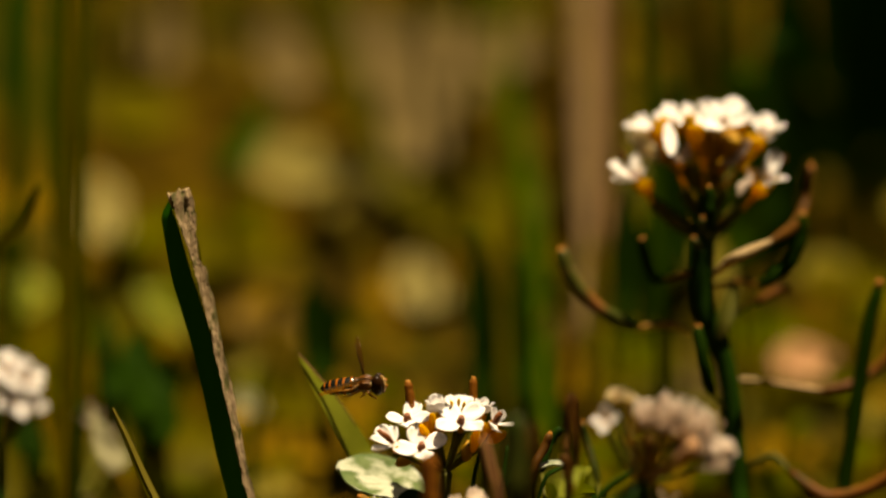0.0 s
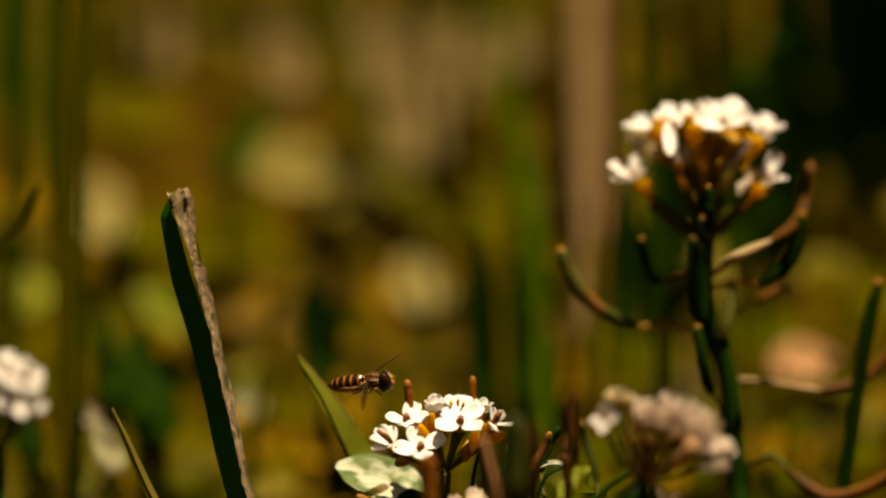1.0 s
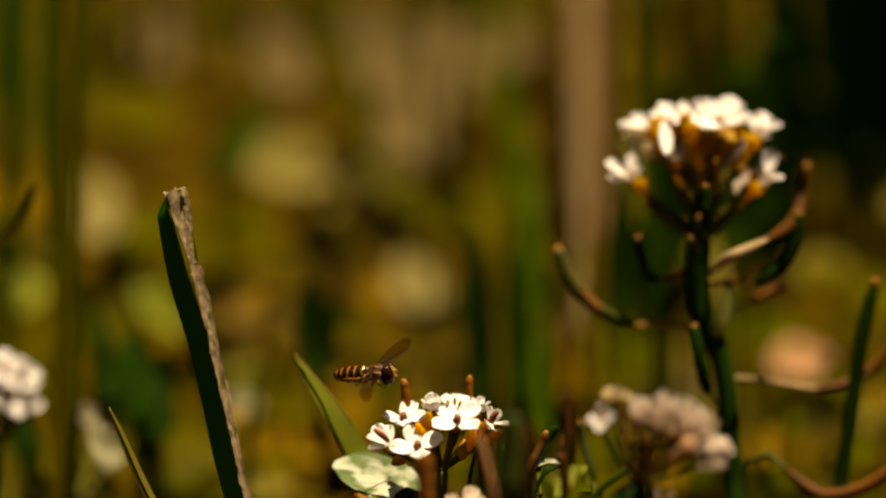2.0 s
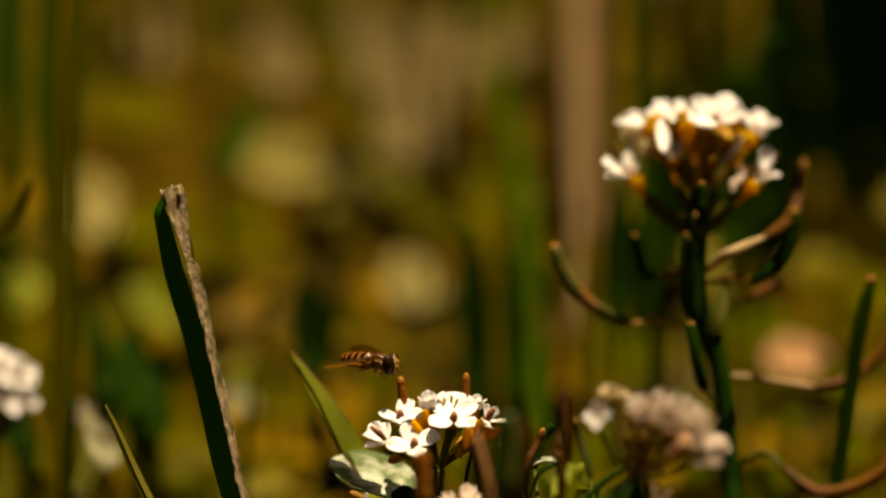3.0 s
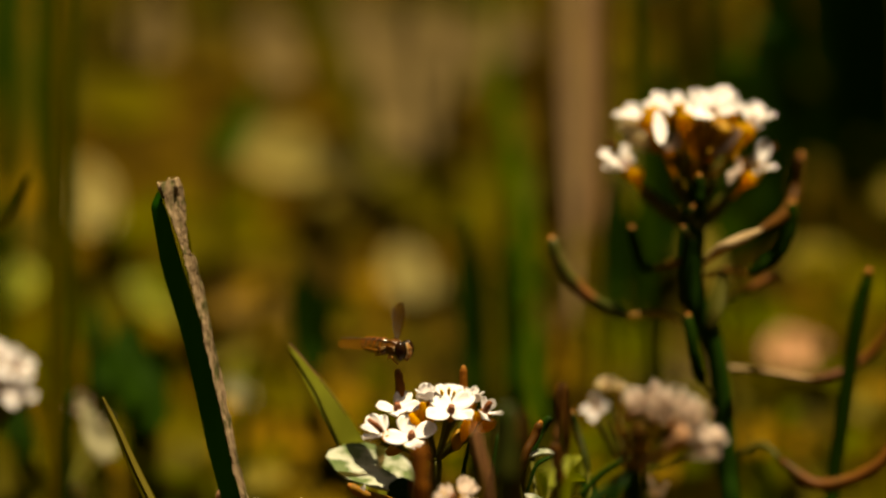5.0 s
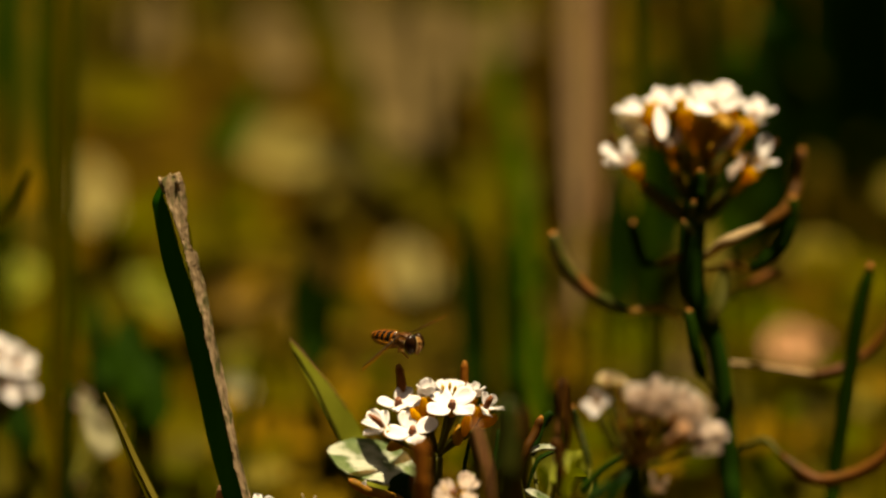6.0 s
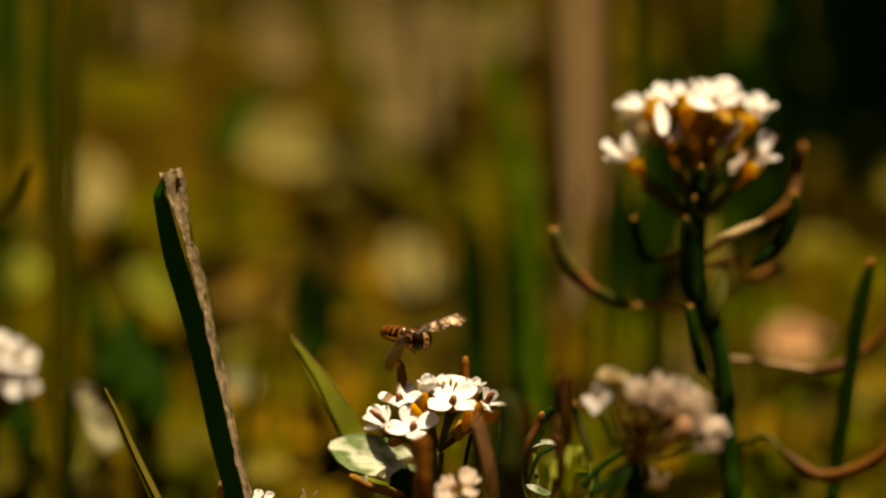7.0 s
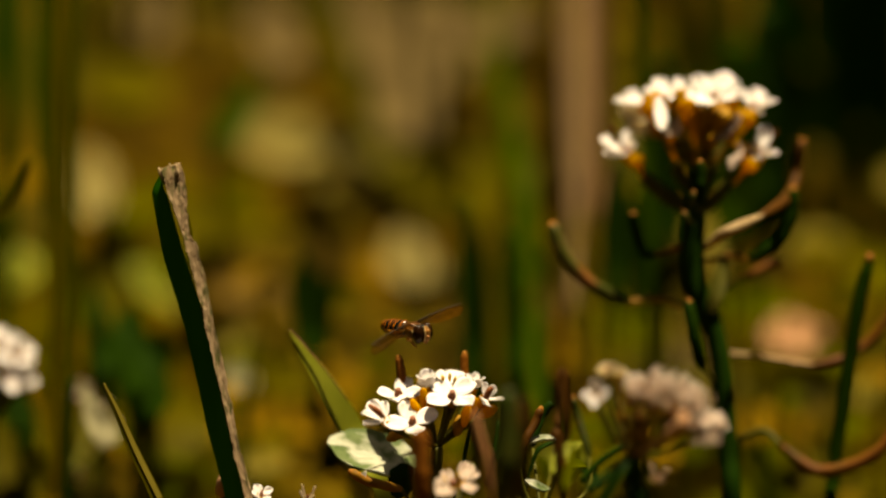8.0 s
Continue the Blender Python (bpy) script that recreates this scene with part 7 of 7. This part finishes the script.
    walk(wing_right, [
        (0.000, pose(0.00150, -0.00085, 0.00095, 36.0, 2.1, -130.8)),
        (0.100, pose(0.00150, -0.00085, 0.00095, 67.1, 9.4, -95.3)),
        (0.200, pose(0.00150, -0.00085, 0.00095, 33.5, 1.7, -124.0)),
        (0.300, pose(0.00150, -0.00085, 0.00095, 52.6, 11.1, -107.5)),
        (0.400, pose(0.00150, -0.00085, 0.00095, 32.2, -0.7, -119.8)),
        (0.500, pose(0.00150, -0.00085, 0.00095, 32.6, 0.1, -120.8)),
        (0.600, pose(0.00150, -0.00085, 0.00095, 55.4, 14.8, -107.1)),
        (0.700, pose(0.00150, -0.00085, 0.00095, 30.7, 1.9, -132.0)),
        (0.800, pose(0.00150, -0.00085, 0.00095, 82.5, 16.2, -87.7)),
        (0.833, pose(0.00150, -0.00085, 0.00095, 57.2, 9.7, -103.1)),
        (0.867, pose(0.00150, -0.00085, 0.00095, 34.6, -2.3, -114.2)),
        (0.900, pose(0.00150, -0.00085, 0.00095, 13.9, -17.6, -120.2)),
        (0.933, pose(0.00150, -0.00085, 0.00095, 35.7, -0.9, -114.4)),
        (0.967, pose(0.00150, -0.00085, 0.00095, 59.7, 12.3, -102.5)),
        (1.000, pose(0.00150, -0.00085, 0.00095, 87.1, 19.1, -85.5)),
        (1.033, pose(0.00150, -0.00085, 0.00095, 59.0, 14.0, -112.4)),
        (1.067, pose(0.00150, -0.00085, 0.00095, 36.3, -1.8, -133.6)),
        (1.100, pose(0.00150, -0.00085, 0.00095, 19.3, -23.8, -148.6)),
        (1.133, pose(0.00150, -0.00085, 0.00095, 30.4, -2.1, -129.3)),
        (1.167, pose(0.00150, -0.00085, 0.00095, 48.4, 14.2, -105.6)),
        (1.200, pose(0.00150, -0.00085, 0.00095, 72.9, 20.7, -76.4)),
        (1.233, pose(0.00150, -0.00085, 0.00095, 59.6, 9.9, -103.4)),
        (1.267, pose(0.00150, -0.00085, 0.00095, 52.6, -5.4, -127.2)),
        (1.300, pose(0.00150, -0.00085, 0.00095, 52.4, -22.2, -150.6)),
        (1.333, pose(0.00150, -0.00085, 0.00095, 52.6, -3.8, -124.6)),
        (1.367, pose(0.00150, -0.00085, 0.00095, 61.0, 12.6, -97.9)),
        (1.400, pose(0.00150, -0.00085, 0.00095, 76.9, 22.9, -66.9)),
        (1.433, pose(0.00150, -0.00085, 0.00095, 67.2, 9.6, -96.8)),
        (1.467, pose(0.00150, -0.00085, 0.00095, 65.4, -6.6, -123.9)),
        (1.500, pose(0.00150, -0.00085, 0.00095, 71.4, -21.8, -152.5)),
        (1.533, pose(0.00150, -0.00085, 0.00095, 61.0, -9.0, -124.0)),
        (1.567, pose(0.00150, -0.00085, 0.00095, 57.7, 6.9, -98.3)),
        (1.600, pose(0.00150, -0.00085, 0.00095, 62.0, 22.6, -71.5)),
        (1.700, pose(0.00150, -0.00085, 0.00095, 67.0, -17.4, -129.3)),
        (1.733, pose(0.00150, -0.00085, 0.00095, 48.6, -9.4, -108.4)),
        (1.767, pose(0.00150, -0.00085, 0.00095, 34.3, 4.0, -91.1)),
        (1.800, pose(0.00150, -0.00085, 0.00095, 23.9, 20.8, -76.7)),
        (1.900, pose(0.00150, -0.00085, 0.00095, 61.4, -12.0, -125.0)),
        (1.933, pose(0.00150, -0.00085, 0.00095, 78.6, 3.3, -114.6)),
        (1.967, pose(0.00150, -0.00085, 0.00095, 99.0, 14.5, -99.7)),
        (2.000, pose(0.00150, -0.00085, 0.00095, 122.6, 19.4, -81.1)),
        (2.100, pose(0.00150, -0.00085, 0.00095, 58.4, -6.5, -120.8)),
        (2.200, pose(0.00150, -0.00085, 0.00095, 104.9, 18.3, -85.1)),
        (2.300, pose(0.00150, -0.00085, 0.00095, 56.8, -0.9, -116.9)),
        (2.400, pose(0.00150, -0.00085, 0.00095, 89.3, 17.7, -89.4)),
        (2.500, pose(0.00150, -0.00085, 0.00095, 55.9, 4.7, -113.3)),
        (2.600, pose(0.00150, -0.00085, 0.00095, 75.6, 17.5, -94.3)),
        (2.700, pose(0.00150, -0.00085, 0.00095, 55.0, 10.3, -110.5)),
        (2.800, pose(0.00150, -0.00085, 0.00095, 63.4, 17.8, -100.6)),
        (2.900, pose(0.00150, -0.00085, 0.00095, 53.3, 16.0, -108.9)),
        (3.000, pose(0.00150, -0.00085, 0.00095, 30.0, 12.0, -152.0)),
        (3.100, pose(0.00150, -0.00085, 0.00095, 48.4, 29.9, -115.4)),
        (3.200, pose(0.00150, -0.00085, 0.00095, 28.1, -2.1, -135.4)),
        (3.300, pose(0.00150, -0.00085, 0.00095, 51.1, 36.4, -109.4)),
        (3.400, pose(0.00150, -0.00085, 0.00095, 26.5, -8.7, -136.0)),
        (3.500, pose(0.00150, -0.00085, 0.00095, 64.7, 38.2, -93.5)),
        (3.600, pose(0.00150, -0.00085, 0.00095, 25.4, -13.2, -136.1)),
        (3.633, pose(0.00150, -0.00085, 0.00095, 35.5, 8.8, -124.4)),
        (3.667, pose(0.00150, -0.00085, 0.00095, 51.6, 27.7, -107.2)),
        (3.700, pose(0.00150, -0.00085, 0.00095, 77.1, 39.6, -80.7)),
        (3.733, pose(0.00150, -0.00085, 0.00095, 49.9, 25.1, -108.6)),
        (3.767, pose(0.00150, -0.00085, 0.00095, 33.7, 3.1, -125.6)),
        (3.800, pose(0.00150, -0.00085, 0.00095, 23.6, -22.0, -136.9)),
        (3.833, pose(0.00150, -0.00085, 0.00095, 36.3, 4.8, -125.8)),
        (3.867, pose(0.00150, -0.00085, 0.00095, 56.2, 27.5, -107.0)),
        (3.900, pose(0.00150, -0.00085, 0.00095, 88.6, 40.1, -75.5)),
        (3.933, pose(0.00150, -0.00085, 0.00095, 59.9, 25.3, -105.6)),
        (3.967, pose(0.00150, -0.00085, 0.00095, 43.4, 2.0, -123.9)),
        (4.000, pose(0.00150, -0.00085, 0.00095, 33.9, -24.6, -136.3)),
        (4.033, pose(0.00150, -0.00085, 0.00095, 46.6, 1.5, -123.5)),
        (4.067, pose(0.00150, -0.00085, 0.00095, 66.4, 23.2, -103.7)),
        (4.100, pose(0.00150, -0.00085, 0.00095, 96.8, 34.6, -73.2)),
        (4.133, pose(0.00150, -0.00085, 0.00095, 73.8, 18.9, -92.1)),
        (4.167, pose(0.00150, -0.00085, 0.00095, 57.8, -1.4, -102.9)),
        (4.200, pose(0.00150, -0.00085, 0.00095, 44.6, -23.8, -108.2)),
        (4.233, pose(0.00150, -0.00085, 0.00095, 63.7, -0.2, -105.0)),
        (4.267, pose(0.00150, -0.00085, 0.00095, 85.5, 20.8, -93.7)),
        (4.300, pose(0.00150, -0.00085, 0.00095, 115.5, 35.0, -71.9)),
        (4.333, pose(0.00150, -0.00085, 0.00095, 89.3, 22.8, -95.1)),
        (4.367, pose(0.00150, -0.00085, 0.00095, 71.1, 3.9, -109.7)),
        (4.400, pose(0.00150, -0.00085, 0.00095, 57.3, -18.1, -118.2)),
        (4.433, pose(0.00150, -0.00085, 0.00095, 72.3, 4.4, -110.2)),
        (4.467, pose(0.00150, -0.00085, 0.00095, 91.8, 23.5, -95.5)),
        (4.500, pose(0.00150, -0.00085, 0.00095, 119.6, 35.4, -71.7)),
        (4.533, pose(0.00150, -0.00085, 0.00095, 94.7, 24.1, -98.6)),
        (4.567, pose(0.00150, -0.00085, 0.00095, 78.6, 5.4, -117.1)),
        (4.600, pose(0.00150, -0.00085, 0.00095, 68.7, -16.9, -130.4)),
        (4.633, pose(0.00150, -0.00085, 0.00095, 81.4, 6.3, -118.1)),
        (4.667, pose(0.00150, -0.00085, 0.00095, 100.5, 25.3, -99.4)),
        (4.700, pose(0.00150, -0.00085, 0.00095, 128.8, 35.4, -71.3)),
        (4.733, pose(0.00150, -0.00085, 0.00095, 101.5, 27.1, -97.7)),
        (4.767, pose(0.00150, -0.00085, 0.00095, 82.1, 10.4, -116.2)),
        (4.800, pose(0.00150, -0.00085, 0.00095, 68.8, -10.4, -128.3)),
        (4.900, pose(0.00150, -0.00085, 0.00095, 104.0, 26.6, -78.2)),
        (5.000, pose(0.00150, -0.00085, 0.00095, 59.7, -3.8, -123.6)),
        (5.100, pose(0.00150, -0.00085, 0.00095, 82.0, 19.1, -85.7)),
        (5.200, pose(0.00150, -0.00085, 0.00095, 53.5, 2.6, -117.7)),
        (5.300, pose(0.00150, -0.00085, 0.00095, 62.7, 12.8, -94.6)),
        (5.400, pose(0.00150, -0.00085, 0.00095, 48.8, 9.8, -114.8)),
        (5.500, pose(0.00150, -0.00085, 0.00095, 46.9, 7.7, -106.0)),
        (5.600, pose(0.00150, -0.00085, 0.00095, 44.2, 17.9, -114.5)),
        (5.700, pose(0.00150, -0.00085, 0.00095, 34.7, 4.2, -122.6)),
        (5.800, pose(0.00150, -0.00085, 0.00095, 39.2, 25.9, -114.4)),
        (5.900, pose(0.00150, -0.00085, 0.00095, 40.5, -2.5, -123.9)),
        (6.000, pose(0.00150, -0.00085, 0.00095, 43.5, 35.6, -108.4)),
        (6.100, pose(0.00150, -0.00085, 0.00095, 26.8, -8.5, -124.7)),
        (6.200, pose(0.00150, -0.00085, 0.00095, 50.9, 40.3, -99.2)),
        (6.300, pose(0.00150, -0.00085, 0.00095, 32.4, -12.7, -124.9)),
        (6.400, pose(0.00150, -0.00085, 0.00095, 54.9, 35.9, -91.8)),
        (6.500, pose(0.00150, -0.00085, 0.00095, 23.2, -24.6, -126.5)),
        (6.533, pose(0.00150, -0.00085, 0.00095, 32.0, -1.2, -115.2)),
        (6.567, pose(0.00150, -0.00085, 0.00095, 46.0, 19.6, -99.5)),
        (6.600, pose(0.00150, -0.00085, 0.00095, 68.4, 34.6, -75.8)),
        (6.633, pose(0.00150, -0.00085, 0.00095, 50.6, 16.5, -98.1)),
        (6.667, pose(0.00150, -0.00085, 0.00095, 41.2, -5.7, -113.4)),
        (6.700, pose(0.00150, -0.00085, 0.00095, 37.4, -29.5, -126.7)),
        (6.733, pose(0.00150, -0.00085, 0.00095, 44.1, -3.6, -117.0)),
        (6.767, pose(0.00150, -0.00085, 0.00095, 55.7, 20.5, -103.6)),
        (6.800, pose(0.00150, -0.00085, 0.00095, 77.1, 40.1, -81.0)),
        (6.900, pose(0.00150, -0.00085, 0.00095, 54.7, -24.3, -104.9)),
        (6.933, pose(0.00150, -0.00085, 0.00095, 69.4, -2.3, -100.6)),
        (6.967, pose(0.00150, -0.00085, 0.00095, 86.5, 17.8, -90.5)),
        (7.000, pose(0.00150, -0.00085, 0.00095, 110.1, 33.3, -72.3)),
        (7.100, pose(0.00150, -0.00085, 0.00095, 57.8, -15.1, -101.7)),
        (7.200, pose(0.00150, -0.00085, 0.00095, 95.8, 28.2, -79.8)),
        (7.300, pose(0.00150, -0.00085, 0.00095, 59.3, -3.5, -105.9)),
        (7.400, pose(0.00150, -0.00085, 0.00095, 77.6, 26.9, -91.9)),
        (7.500, pose(0.00150, -0.00085, 0.00095, 54.1, 5.1, -118.9)),
        (7.600, pose(0.00150, -0.00085, 0.00095, 58.7, 15.5, -115.7)),
        (7.700, pose(0.00150, -0.00085, 0.00095, 66.5, 8.6, -91.4)),
        (7.800, pose(0.00150, -0.00085, 0.00095, 55.7, -4.6, -121.4)),
        (7.900, pose(0.00150, -0.00085, 0.00095, 58.6, -0.5, -113.5)),
        (8.000, pose(0.00150, -0.00085, 0.00095, 78.3, 20.5, -91.7)),
    ])


motions()
